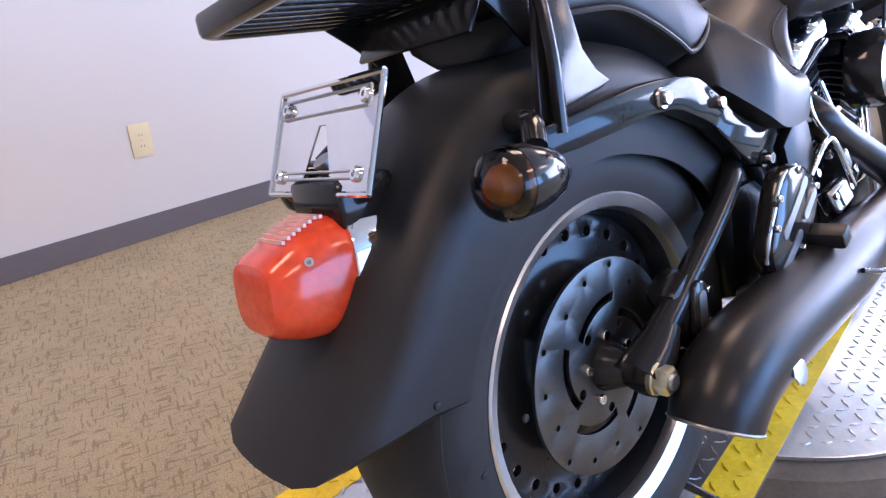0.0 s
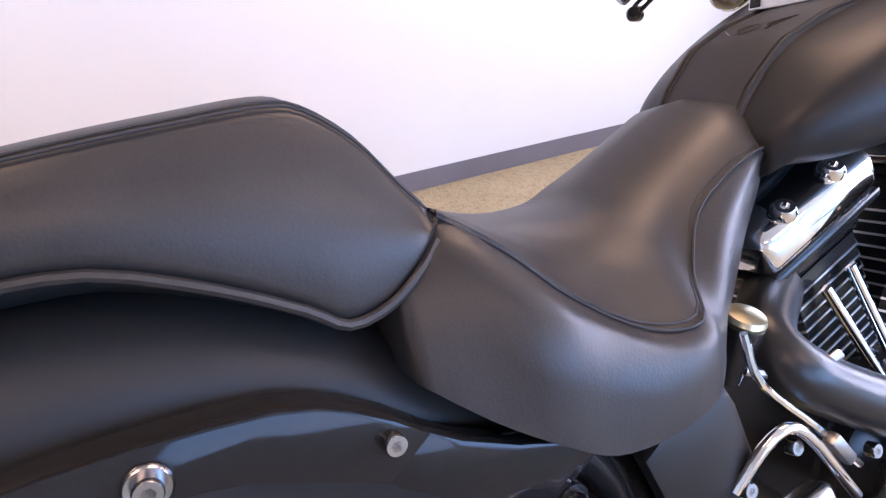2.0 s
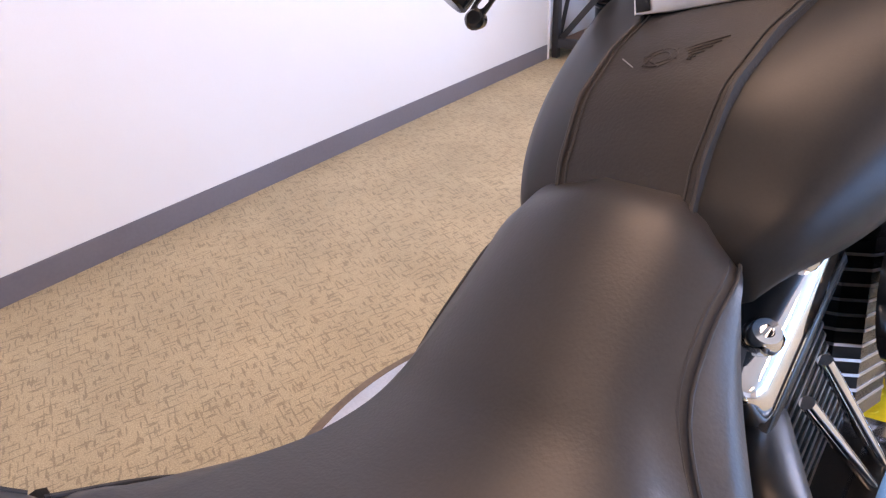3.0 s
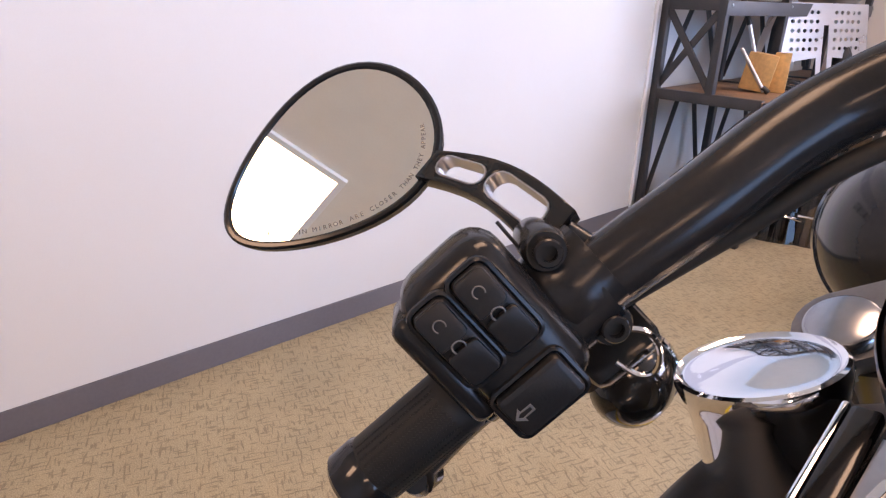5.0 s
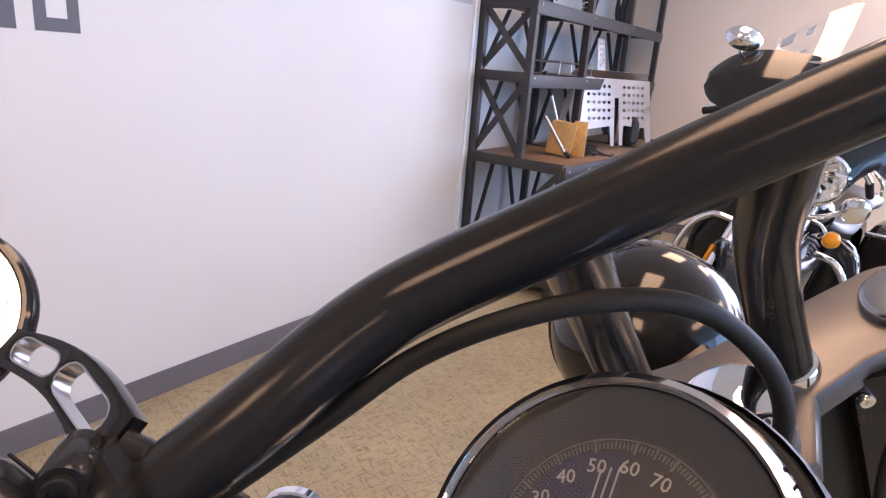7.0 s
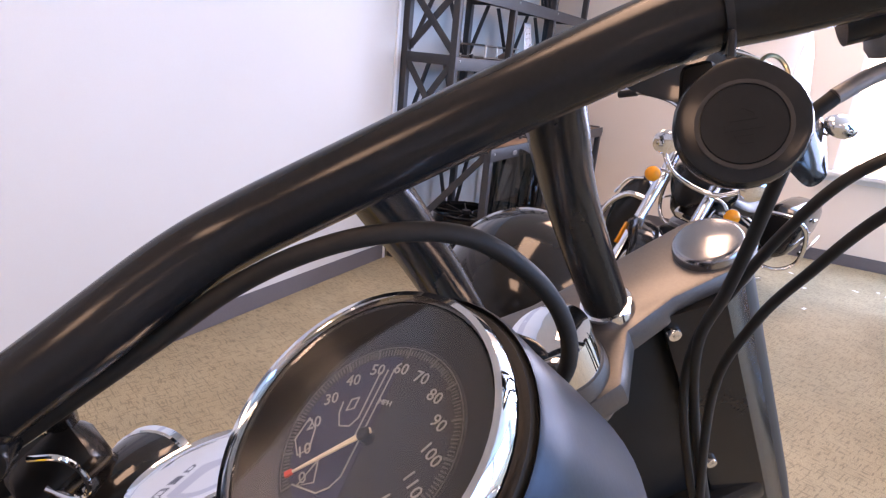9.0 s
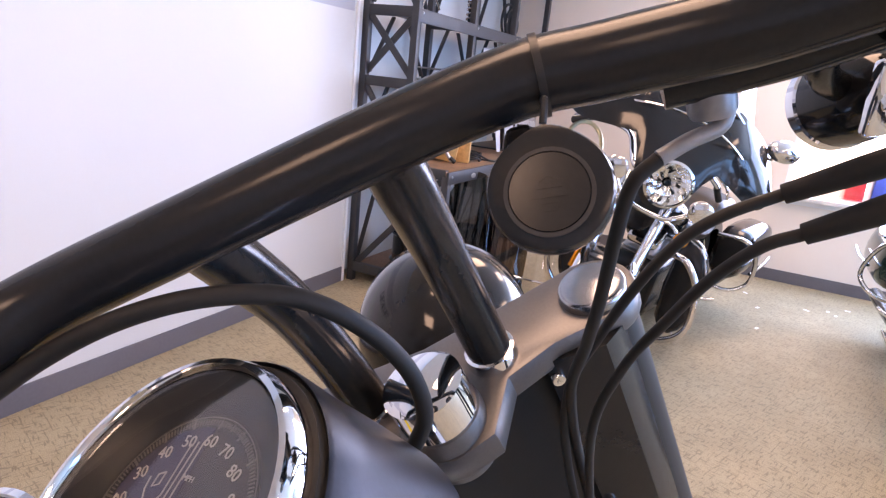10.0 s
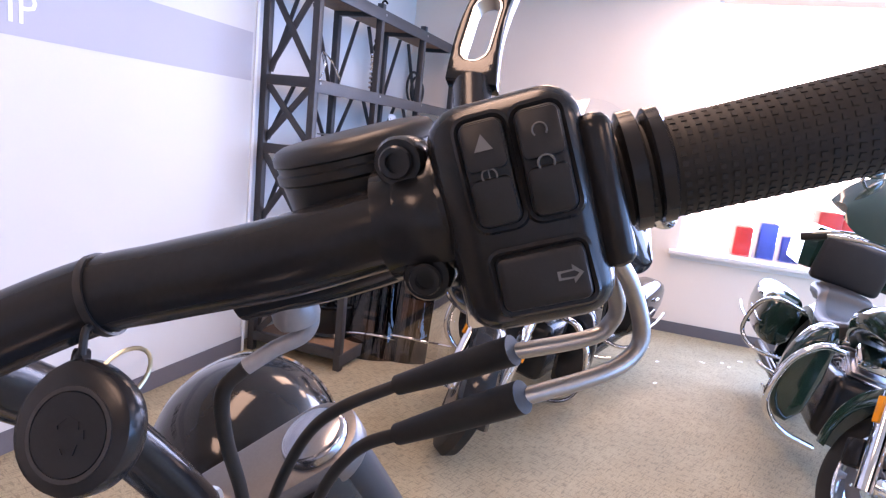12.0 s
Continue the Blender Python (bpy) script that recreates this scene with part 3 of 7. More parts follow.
def rider_seat():
    rows = [  # y, centre, inner dish half width and height, seam half width and height, side half width and height, foot half width and height, offset
        (0.230, 0.720, 0.068, 0.724, 0.106, 0.725, 0.129, 0.709, 0.140, 0.657, 0.003),
        (0.271, 0.743, 0.073, 0.750, 0.108, 0.757, 0.142, 0.715, 0.162, 0.625, 0.003),
        (0.316, 0.732, 0.078, 0.739, 0.125, 0.723, 0.178, 0.691, 0.178, 0.596, 0.000),
        (0.360, 0.719, 0.084, 0.722, 0.143, 0.681, 0.184, 0.664, 0.188, 0.573, -0.007),
        (0.412, 0.715, 0.087, 0.708, 0.160, 0.647, 0.185, 0.634, 0.186, 0.570, -0.004),
        (0.463, 0.722, 0.086, 0.709, 0.163, 0.641, 0.178, 0.626, 0.176, 0.576, -0.001),
        (0.495, 0.739, 0.075, 0.724, 0.130, 0.664, 0.159, 0.626, 0.163, 0.587, -0.006),
        (0.532, 0.762, 0.062, 0.744, 0.106, 0.706, 0.139, 0.668, 0.137, 0.605, -0.010),
        (0.578, 0.786, 0.057, 0.768, 0.100, 0.734, 0.116, 0.701, 0.108, 0.626, -0.011),
        (0.618, 0.799, 0.058, 0.787, 0.100, 0.748, 0.102, 0.734, 0.088, 0.660, -0.013),
        (0.651, 0.799, 0.057, 0.790, 0.090, 0.746, 0.088, 0.735, 0.078, 0.692, -0.018),
        (0.672, 0.794, 0.048, 0.785, 0.074, 0.750, 0.068, 0.738, 0.060, 0.710, -0.020),
        (0.686, 0.784, 0.036, 0.778, 0.054, 0.755, 0.050, 0.742, 0.044, 0.722, -0.020),
        (0.693, 0.770, 0.018, 0.767, 0.026, 0.757, 0.026, 0.748, 0.022, 0.735, -0.020)]
    rings = []
    for y, c, a, az, b, bz, s, sz, f, fz, dx in rows:
        rings.append([p + V((dx, 0, 0)) for p in mirrored([(0, y, c), (a, y, az), ((a + b) / 2, y, (az + bz) / 2 + 0.006), (b, y, bz), ((b + s) / 2 + 0.003, y, (bz + sz) / 2 + 0.003), (s, y, sz), ((s + f) / 2 + 0.002, y, (sz + fz) / 2), (f, y, fz), (f * 0.6, y, fz - 0.002), (0, y, fz)])])
    seat = part("rider_seat", loft(rounded(rings, 4)), LEATHER, bike, "deeply dished smooth black leather rider seat", sharp=70)
    for s in (-1, 1):
        for off in (0.0, 0.007):
            line = [(s * (r[4] + 0.0015 - off) + r[10], r[0], r[5] + 0.002 + off * 0.45) for r in rows[1:-2]]
            part("seam", sweep(line, 0.0014, 6, 4), THREAD, seat)


pillion()
rider_seat()


# petrol tank with its leather strap and dash
TANK = [  # y, top of middle, half width of shoulder and height, widest and height, foot and height
    (0.635, 0.765, 0.06, 0.755, 0.085, 0.735, 0.06, 0.715),
    (0.655, 0.80, 0.088, 0.785, 0.112, 0.755, 0.07, 0.725),
    (0.7, 0.843, 0.108, 0.822, 0.14, 0.775, 0.09, 0.72),
    (0.765, 0.868, 0.13, 0.853, 0.168, 0.8, 0.105, 0.722),
    (0.84, 0.884, 0.15, 0.886, 0.19, 0.82, 0.115, 0.727),
    (0.93, 0.91, 0.158, 0.92, 0.203, 0.845, 0.12, 0.735),
    (1.02, 0.945, 0.15, 0.934, 0.194, 0.855, 0.118, 0.745),
    (1.09, 0.94, 0.118, 0.912, 0.152, 0.845, 0.1, 0.735),
    (1.135, 0.905, 0.084, 0.882, 0.108, 0.84, 0.075, 0.765)]


def tank():
    rings = []
    for y, t, s, sz, w, wz, f, fz in TANK:
        rings.append(mirrored([(0, y, t), (s * 0.6, y, t - 0.002), (s, y, sz), ((s + w) / 2 + 0.012, y, (sz + wz) / 2 + 0.012), (w, y, wz), ((w + f) / 2 + 0.015, y, (wz + fz) / 2 - 0.008), (f, y, fz), (0, y, fz + 0.01)]))
    t = part("petrol_tank", loft(rounded(rings, 4)), MATTE, bike, "matte black teardrop petrol tank", sub=1, sharp=70)
    ys = [r[0] for r in TANK]
    tops = [r[1] for r in TANK]
    top = lambda y: float(np.interp(y, ys, tops))
    strip = []
    for k in range(15):
        y = 0.625 + 0.225 * k / 14
        w = 0.056 + 0.022 * k / 14
        z = top(y) + 0.006
        strip.append([V((x * w - 0.005 - 0.006 * k / 14, y, z - dz - 0.004 * abs(x) ** 2 * 0.8)) for x, dz in ((-1, 0.006), (-0.98, 0.0), (-0.5, -0.001), (0, -0.001), (0.5, -0.001), (0.98, 0.0), (1, 0.006), (0.5, 0.012), (-0.5, 0.012))])
    strap = part("tank_strap", loft(strip), STRAP, t, "dark leather tank strap with an embossed emblem")
    for s in (-1, 1):
        for off in (0.002, 0.009):
            line = [(s * (0.056 + 0.022 * k / 14 - off) - 0.005 - 0.006 * k / 14, 0.625 + 0.225 * k / 14, top(0.625 + 0.225 * k / 14) + 0.0045) for k in range(15)]
            part("seam", sweep(line, 0.0022 if off < 0.005 else 0.001, 6, 2), THREAD, strap)
    ctr = V((-0.017, 0.74, top(0.74) + 0.0068))
    tilt = frame_of(ctr, (1, 0, 0), (0, 1, 0.37))
    for r in (0.008, 0.0135):
        part("emblem_ring", sweep([tilt @ V((r * math.cos(a), r * math.sin(a) * 0.9, 0)) for a in np.linspace(0, 2 * math.pi, 25)], 0.0008, 6, 1), STRAP, strap)
    for k in range(5):
        part("emblem_feather", sweep([tilt @ V((0.016 + 0.003 * k, 0.009 - 0.004 * k, 0)), tilt @ V((0.028 - 0.001 * k, 0.014 - 0.005 * k, 0.0003)), tilt @ V((0.046 - 0.004 * k, 0.021 - 0.006 * k, 0))], 0.0006, 6, 3), STRAP, strap)
    for a in range(20, 380, 60):
        part("emblem_feather", sweep([tilt @ V((0.009 * math.cos(radians(a)), 0.008 * math.sin(radians(a)), 0)), tilt @ V((0.0155 * math.cos(radians(a + 28)), 0.014 * math.sin(radians(a + 28)), 0))], 0.0008, 6, 1), STRAP, strap)
    part("scratch", sweep([(-0.053, 0.745, top(0.745) + 0.0066), (-0.036, 0.731, top(0.731) + 0.0068)], 0.0005, 5, 1), HOSEGREY, strap)
    return t


tank()


# luggage rack, its side plates and the backrest
def rack():
    def loop(w, y0, y1, q):
        """A rectangle whose rear corners are rounded."""
        return [(w, y1), (-w, y1)] + [(-w + q - q * math.cos(radians(t)), y0 + q - q * math.sin(radians(t))) for t in range(0, 91, 15)] + [(w - q + q * math.sin(radians(t)), y0 + q - q * math.cos(radians(t))) for t in range(0, 91, 15)]
    r = part("luggage_rack", plate(loop(0.122, -0.358, -0.112, 0.035), [loop(0.103, -0.335, -0.16, 0.02)], 0.025, pose(0, 0, 0.808), None, 0.006), SATIN, bike, "satin black slatted luggage rack")
    for k in range(8):
        x = -0.087 + 0.174 * k / 7
        part("slat", block(0.011, 0.19, 0.009, pose(x, -0.244, 0.814), 0.003), GLOSS, r)
    for s in (-1, 1):
        arm = plate([(-0.098, 0.815), (-0.2, 0.812), (-0.182, 0.8), (-0.158, 0.784), (-0.135, 0.765), (-0.112, 0.742), (-0.098, 0.74)], [], 0.006, frame_of((0.119 * s - 0.003, 0, 0), (0, 1, 0), (0, 0, 1)), None, 0.0015)
        part("gusset", arm, SATIN, r)
    part("cross_plate", block(0.2, 0.05, 0.006, pose(0, -0.155, 0.785, 60), 0.002), SATIN, r)


def side_plate(s):
    pts = [(-0.137, 0.657), (-0.111, 0.658), (-0.106, 0.672), (-0.03, 0.685), (-0.012, 0.692), (-0.035, 0.706), (-0.055, 0.73), (-0.076, 0.8), (-0.1, 0.803), (-0.12, 0.79), (-0.128, 0.74)]
    p = part("rack_side_plate", plate(pts, [], 0.008, frame_of((0.142 * s - 0.004, 0, 0), (0, 1, 0), (0, 0, 1)), None, 0.002), SATIN, bike, "satin black upright side plate of the rack")
    part("sissy_bar", sweep([(0.153 * s, -0.116, 0.652), (0.152 * s, -0.115, 0.73), (0.14 * s, -0.114, 0.8), (0.115 * s, -0.125, 0.85), (0.1 * s, -0.14, 0.91), (0.096 * s, -0.16, 1.0)], 0.0078, 12, 5, None, 1.7), SATIN, p)
    return p


rack()
side_plate(1)
side_plate(-1)
cage = loft([mirrored([(0, y, 0.895 + 0.03 * e), (w * 0.7, y, 0.895 + 0.03 * e), (w, y, 0.92), (w, y, 1.06), (w * 0.7, y, 1.09), (0, y, 1.1)]) for y, w, e in ((-0.172, 0.09, 1), (-0.165, 0.12, 0.3), (-0.14, 0.135, 0), (-0.11, 0.13, 0.2), (-0.1, 0.1, 1))])
part("backrest_pad", cage, LEATHER, bike, "small padded black leather backrest", sub=2)


# swing arm, caliper, axle
def running_gear():
    tube = part("swing_arm", sweep([(0.135, 0.0, 0.328), (0.135, 0.11, 0.29), (0.13, 0.28, 0.27), (0.11, 0.42, 0.28)], [0.026, 0.022, 0.022, 0.024], 14, 4), SATIN, bike)
    sweep_up = sweep([(0.136, 0.012, 0.342), (0.138, 0.11, 0.406), (0.138, 0.245, 0.499), (0.12, 0.31, 0.548)], [0.022, 0.0165, 0.0165, 0.018], 14, 4)
    part("swing_arm_brace", sweep_up, SATIN, tube, "satin black diagonal tube")
    part("axle_block", sweep([(0.136, -0.012, 0.322), (0.137, 0.03, 0.345), (0.138, 0.06, 0.37)], [0.034, 0.03, 0.02], 16, 3), SATIN, tube)
    part("axle_washer", lathe([(0.022, 0), (0.022, 0.006), (0.02, 0.008)], along((0.155, -0.004, 0.327), (1, 0, 0)), 28), GOLD, tube)
    part("axle_nut", lathe([(0.019, 0), (0.019, 0.014), (0.016, 0.018), (0.011, 0.018), (0.011, 0.008)], along((0.162, -0.004, 0.327), (1, 0, 0)), 6), GOLD, tube, "zinc-plated axle nut")
    part("axle_end", lathe([(0.0105, 0), (0.0105, 0.024), (0.009, 0.026)], along((0.158, -0.004, 0.327), (1, 0, 0)), 20), STEEL, tube)
    cal = part("brake_caliper", block(0.05, 0.06, 0.11, pose(0.125, 0.115, 0.37, 25), 0.014), SATIN, bike, "black rear brake caliper")
    part("caliper_cover", plate(capsule(0, -0.025, 0, 0.025, 0.018), [], 0.012, frame_of((0.149, 0.115, 0.372), (0, 1, 0), (0, -0.4, 1)), None, 0.004), GLOSS, cal)
    part("badge", plate(capsule(0, -0.02, 0, 0.02, 0.009), [], 0.0015, frame_of((0.1615, 0.115, 0.372), (0, 1, 0), (0, -0.4, 1))), STEEL, cal)
    bolt("bolt", (0.15, 0.145, 0.39), (1, 0, 0), 0.007, 0.008, CHROME, cal)
    bolt("bolt", (0.15, 0.155, 0.34), (1, 0, 0), 0.007, 0.008, CHROME, cal)
    frame = part("frame", sweep([(0.1, 0.31, 0.6), (0.11, 0.4, 0.5), (0.11, 0.43, 0.36), (0.11, 0.5, 0.24), (0.11, 1.0, 0.2)], 0.019, 12, 5), SATIN, bike, "black tubular frame")
    sweep_b = sweep([(-0.1, 0.31, 0.6), (-0.11, 0.4, 0.5), (-0.11, 0.43, 0.36), (-0.11, 0.5, 0.24), (-0.11, 1.0, 0.2), (-0.06, 1.12, 0.4), (0, 1.15, 0.85)], 0.019, 12, 5)
    part("frame_tube", sweep_b, SATIN, frame)
    part("frame_tube", sweep([(0.11, 1.0, 0.2), (0.06, 1.12, 0.4), (0, 1.15, 0.85)], 0.019, 12, 5), SATIN, frame)
    part("frame_tube", sweep([(0, 0.3, 0.66), (0, 0.6, 0.68), (0, 1.15, 0.88)], 0.022, 12, 5), SATIN, frame)
    part("battery_box", block(0.22, 0.2, 0.26, pose(0, 0.42, 0.52), 0.02), SATIN, frame)
    cover = plate([(0.402, 0.538), (0.44, 0.566), (0.483, 0.59), (0.505, 0.555), (0.527, 0.497), (0.524, 0.463), (0.49, 0.447), (0.449, 0.434), (0.43, 0.475)], [], 0.02, frame_of((0.14, 0, 0), (0, 1, 0), (0, 0, 1)), None, 0.006)
    part("side_panel", cover, EXHAUST, frame, "matte black side panel")


def engine():
    eng = part("engine", sweep([(-0.08, 0.82, 0.35), (0.1, 0.82, 0.35)], 0.13, 32, 1), SATIN, bike, "black V-twin engine with polished covers")
    for tilt, base in ((22, 0.845), (-22, 0.9)):
        m = pose(0.0, base, 0.36, tilt) if tilt > 0 else pose(0.0, base, 0.36, tilt)
        for k in range(11):
            fm = m @ pose(0, 0, 0.1 + 0.0155 * k)
            fin = part("fin", block(0.148, 0.148, 0.0045, fm, 0.02, None, 1), SATIN, eng)
            e = [(-0.075, -0.055), (-0.055, -0.075), (0.055, -0.075), (0.075, -0.055), (0.075, 0.055), (0.055, 0.075), (-0.055, 0.075), (-0.075, 0.055)]
            part("fin_edge", plate(e, [[(x * 0.97, y * 0.97) for x, y in e]], 0.003, fm @ pose(0, 0, -0.0015)), SILVER, fin, "bright machined fin edge")
        part("cylinder_barrel", lathe([(0.058, 0.08), (0.058, 0.28)], m, 28), SATIN, eng)
        head = block(0.15, 0.16, 0.05, m @ pose(0, 0, 0.29), 0.016)
        part("cylinder_head", head, SATIN, eng)
        rb = part("rocker_cover", block(0.185, 0.19, 0.055, m @ pose(0, 0, 0.335), 0.018, None, 3), CHROME, eng, "polished chrome rocker cover")
        part("rocker_cover_base", block(0.178, 0.184, 0.012, m @ pose(0, 0, 0.304), 0.004), SATIN, rb)
        for y in (-0.045, 0.035):
            part("rocker_bolt", lathe([(0.014, 0), (0.014, 0.012), (0.01, 0.018), (0.005, 0.018), (0.005, 0.01)], m @ pose(0.076, y, 0.356, 0, 30), 18), CHROME, rb)
            part("bolt_wing", block(0.016, 0.044, 0.012, m @ pose(0.074, y, 0.353, 0, 30), 0.005), CHROME, rb)
        for dx in (-0.022, 0.022):
            rod = sweep([m @ V((0.085, dx, 0.25)), V((0.12, base + dx * 0.6 + (0.02 if tilt < 0 else -0.02), 0.43))], 0.0064, 14, 1)
            part("pushrod_tube", rod, CHROME, eng, "chrome pushrod tube")
            part("pushrod_collar", lathe([(0.014, 0), (0.014, 0.02)], along((0.12, base + dx * 0.6 + (0.02 if tilt < 0 else -0.02), 0.425), (-0.2, 0, 1)), 16), CHROME, eng)
    part("tappet_cover", block(0.03, 0.11, 0.05, pose(0.125, 0.83, 0.41), 0.01), CHROME, eng)
    part("cam_cover", lathe([(0.115, 0), (0.115, 0.02), (0.1, 0.032), (0.05, 0.036), (0, 0.036)], along((0.1, 0.82, 0.35), (1, 0, 0)), 40), SATIN, eng)
    part("gearbox", block(0.22, 0.26, 0.2, pose(0.02, 0.42, 0.4), 0.04), SATIN, eng)
    # gearbox side cover with bright slots
    m = frame_of((0.165, 0.335, 0.445), (0, 1, 0), (0, 0, 1))
    rim = [(-0.075, -0.07), (-0.05, -0.085), (0.03, -0.06), (0.075, -0.02), (0.088, 0.02), (0.06, 0.055), (0.02, 0.075), (-0.03, 0.07), (-0.06, 0.03), (-0.085, -0.03)]
    rim = [(q.x, q.y) for q in spline([(*q, 0) for q in rim + rim[:1]], 5)[:-1]]
    cov = part("gearbox_cover", plate(rim, [], 0.035, m, None, 0.012), GLOSS, eng, "gloss black gearbox cover with bright machined slots")
    for x0, y0, x1, y1, r in ((-0.045, -0.015, 0.03, 0.045, 0.008), (-0.06, -0.07, 0.005, -0.03, 0.008), (0.03, -0.005, 0.062, 0.02, 0.008)):
        part("slot", plate(capsule(x0, y0, x1, y1, r), [], 0.002, m @ pose(0, 0, 0.0345)), SILVER, cov)
    part("slot", sweep([m @ V((-0.082, -0.05, 0.022)), m @ V((-0.08, -0.01, 0.026)), m @ V((-0.06, 0.028, 0.028))], 0.0035, 8, 4), SILVER, cov)
    part("slot", sweep([m @ V((-0.055, 0.035, 0.026)), m @ V((-0.03, 0.066, 0.028)), m @ V((0.02, 0.072, 0.026))], 0.0035, 8, 4), SILVER, cov)
    for x, y in ((-0.058, 0.04), (0.012, 0.066), (0.075, 0.028), (-0.072, -0.072), (-0.07, 0.0), (0.02, -0.055)):
        bolt("screw", m @ V((x, y, 0.032)), (1, 0, 0), 0.0055, 0.006, CHROME, cov)
    part("sensor", block(0.03, 0.03, 0.075, m @ pose(0.055, -0.045, 0.045, 0, 0, 25), 0.006), PLASTIC, cov)
    # oil filler
    cap = part("oil_filler", sweep([(0.11, 0.545, 0.55), (0.127, 0.552, 0.605)], [0.018, 0.02], 18, 1), SATIN, eng)
    part("filler_cap", lathe([(0.018, 0), (0.0195, 0.005), (0.0175, 0.01), (0.006, 0.012), (0, 0.012)], along((0.127, 0.552, 0.605), (0.35, 0.1, 1)), 28), GOLD, cap, "pale gold filler cap")
    # linkage rods and small brackets
    part("link_rod", sweep([(0.15, 0.525, 0.61), (0.155, 0.54, 0.56), (0.165, 0.6, 0.5), (0.17, 0.66, 0.44)], 0.0038, 8, 4), CHROME, eng)
    part("link_rod", sweep([(0.16, 0.5, 0.47), (0.17, 0.535, 0.515), (0.175, 0.57, 0.51), (0.18, 0.64, 0.42)], 0.0055, 10, 4), CHROME, eng)
    part("link_joint", block(0.014, 0.014, 0.045, pose(0.172, 0.625, 0.472, 40), 0.004), STEEL, eng)
    part("cable_elbow", sweep([(0.13, 0.55, 0.56), (0.15, 0.6, 0.545), (0.16, 0.64, 0.56)], 0.005, 8, 4), SILVER, eng)
    reg = part("regulator", block(0.03, 0.085, 0.046, pose(0.172, 0.572, 0.416, 8, -20, 0), 0.01, None, 3), BOLTMETAL, eng, "small bright regulator box")
    part("badge", block(0.004, 0.046, 0.03, pose(0.188, 0.572, 0.421, 8, -20, 0), 0.003), SILVER, reg)
    for y in (0.537, 0.607):
        bolt("screw", (0.183, y, 0.424), (1, 0, 0.35), 0.006, 0.005, BOLTMETAL, reg)
    for y, z in ((0.51, 0.47), (0.57, 0.49), (0.6, 0.4), (0.69, 0.44)):
        bolt("bolt", (0.16, y, z), (1, 0, 0.2), 0.008, 0.01, BOLTMETAL, eng)
    part("air_cleaner", lathe([(0.08, 0), (0.08, 0.05), (0.07, 0.065), (0, 0.07)], along((0.1, 0.93, 0.6), (1, 0, 0)), 36), GLOSS, eng)


def exhaust():
    ex = part("exhaust", sweep([(0.06, 0.68, 0.59), (0.11, 0.6, 0.575), (0.14, 0.6, 0.55), (0.15, 0.655, 0.512), (0.165, 0.745, 0.46), (0.19, 0.82, 0.405), (0.205, 0.83, 0.37), (0.205, 0.76, 0.352)], 0.03, 18, 6), EXHAUST, bike, "matte black exhaust pipes and silencer")
    part("front_pipe", sweep([(0.1, 1.02, 0.6), (0.16, 1.06, 0.5), (0.21, 0.98, 0.36), (0.21, 0.85, 0.3), (0.205, 0.7, 0.31)], 0.031, 18, 6), EXHAUST, ex)
    body = []
    for y, z, r, tip in ((0.8, 0.36, 0.03, 0), (0.7, 0.345, 0.042, 0), (0.56, 0.33, 0.055, 0), (0.42, 0.322, 0.061, 0), (0.26, 0.316, 0.061, 0), (0.16, 0.311, 0.061, 8), (0.09, 0.3, 0.061, 24), (0.055, 0.278, 0.06, 48), (0.04, 0.255, 0.058, 62)):
        c, s_ = math.cos(radians(tip)), math.sin(radians(tip))
        body.append([V((0.205 + r * 0.95 * math.cos(2 * math.pi * k / 32), y - r * 1.1 * s_ * math.sin(2 * math.pi * k / 32), z + r * 1.1 * c * math.sin(2 * math.pi * k / 32))) for k in range(32)])
    body = rounded(body, 3)
    mid = sum(body[-1], V()) / 32
    inner = [mid + (p - mid) * 0.9 for p in body[-1]]
    part("silencer", loft(body + [inner, [p + V((0, 0.04, 0.05)) for p in inner]]), EXHAUST, ex, "fat matte black silencer")
    part("silencer_rim", sweep(body[-1] + body[-1][:1], 0.0022, 8, 1), STEEL, ex, "bare steel edge of the silencer")
    part("heat_shield_edge", sweep([(0.24, 0.72, 0.39), (0.268, 0.62, 0.36), (0.27, 0.5, 0.32), (0.262, 0.4, 0.345)], 0.004, 8, 5), SATIN, ex)
    star = [((0.019 if k % 2 else 0.0165) * math.cos(math.pi * k / 9), (0.019 if k % 2 else 0.0165) * math.sin(math.pi * k / 9)) for k in range(18)]
    part("badge", plate(star, [], 0.004, frame_of((0.262, 0.15, 0.292), (0, 1, 0.05), (-0.3, 0, 1)), None, 0.001), SILVER, ex, "worn silver badge")
    # side stand, put down
    st = part("side_stand", sweep([(-0.12, 0.55, 0.2), (-0.17, 0.6, 0.13), (-0.215, 0.64, 0.055), (-0.24, 0.66, 0.03)], [0.014, 0.012, 0.011, 0.012], 14, 4), SATIN, bike, "black side stand put down on the turntable")
    part("stand_foot", block(0.045, 0.07, 0.012, pose(-0.24, 0.66, 0.018, 0, LEAN), 0.004), SATIN, st)


running_gear()
engine()
exhaust()


# ---- dash, forks and handlebar; the bar is turned to its left stop ----
RAKE, TURN = radians(31.5), radians(40)
sx = V((math.cos(TURN), math.sin(TURN) * math.cos(RAKE), math.sin(TURN) * math.sin(RAKE)))
sy = V((-math.sin(TURN), math.cos(TURN) * math.cos(RAKE), math.cos(TURN) * math.sin(RAKE)))
sz = V((0, -math.sin(RAKE), math.cos(RAKE)))
FS = Matrix([[sx[i], sy[i], sz[i], (0, 1.18, 0.98)[i]] for i in range(3)] + [[0, 0, 0, 1]])


def F(*p):
    return FS @ V(p)


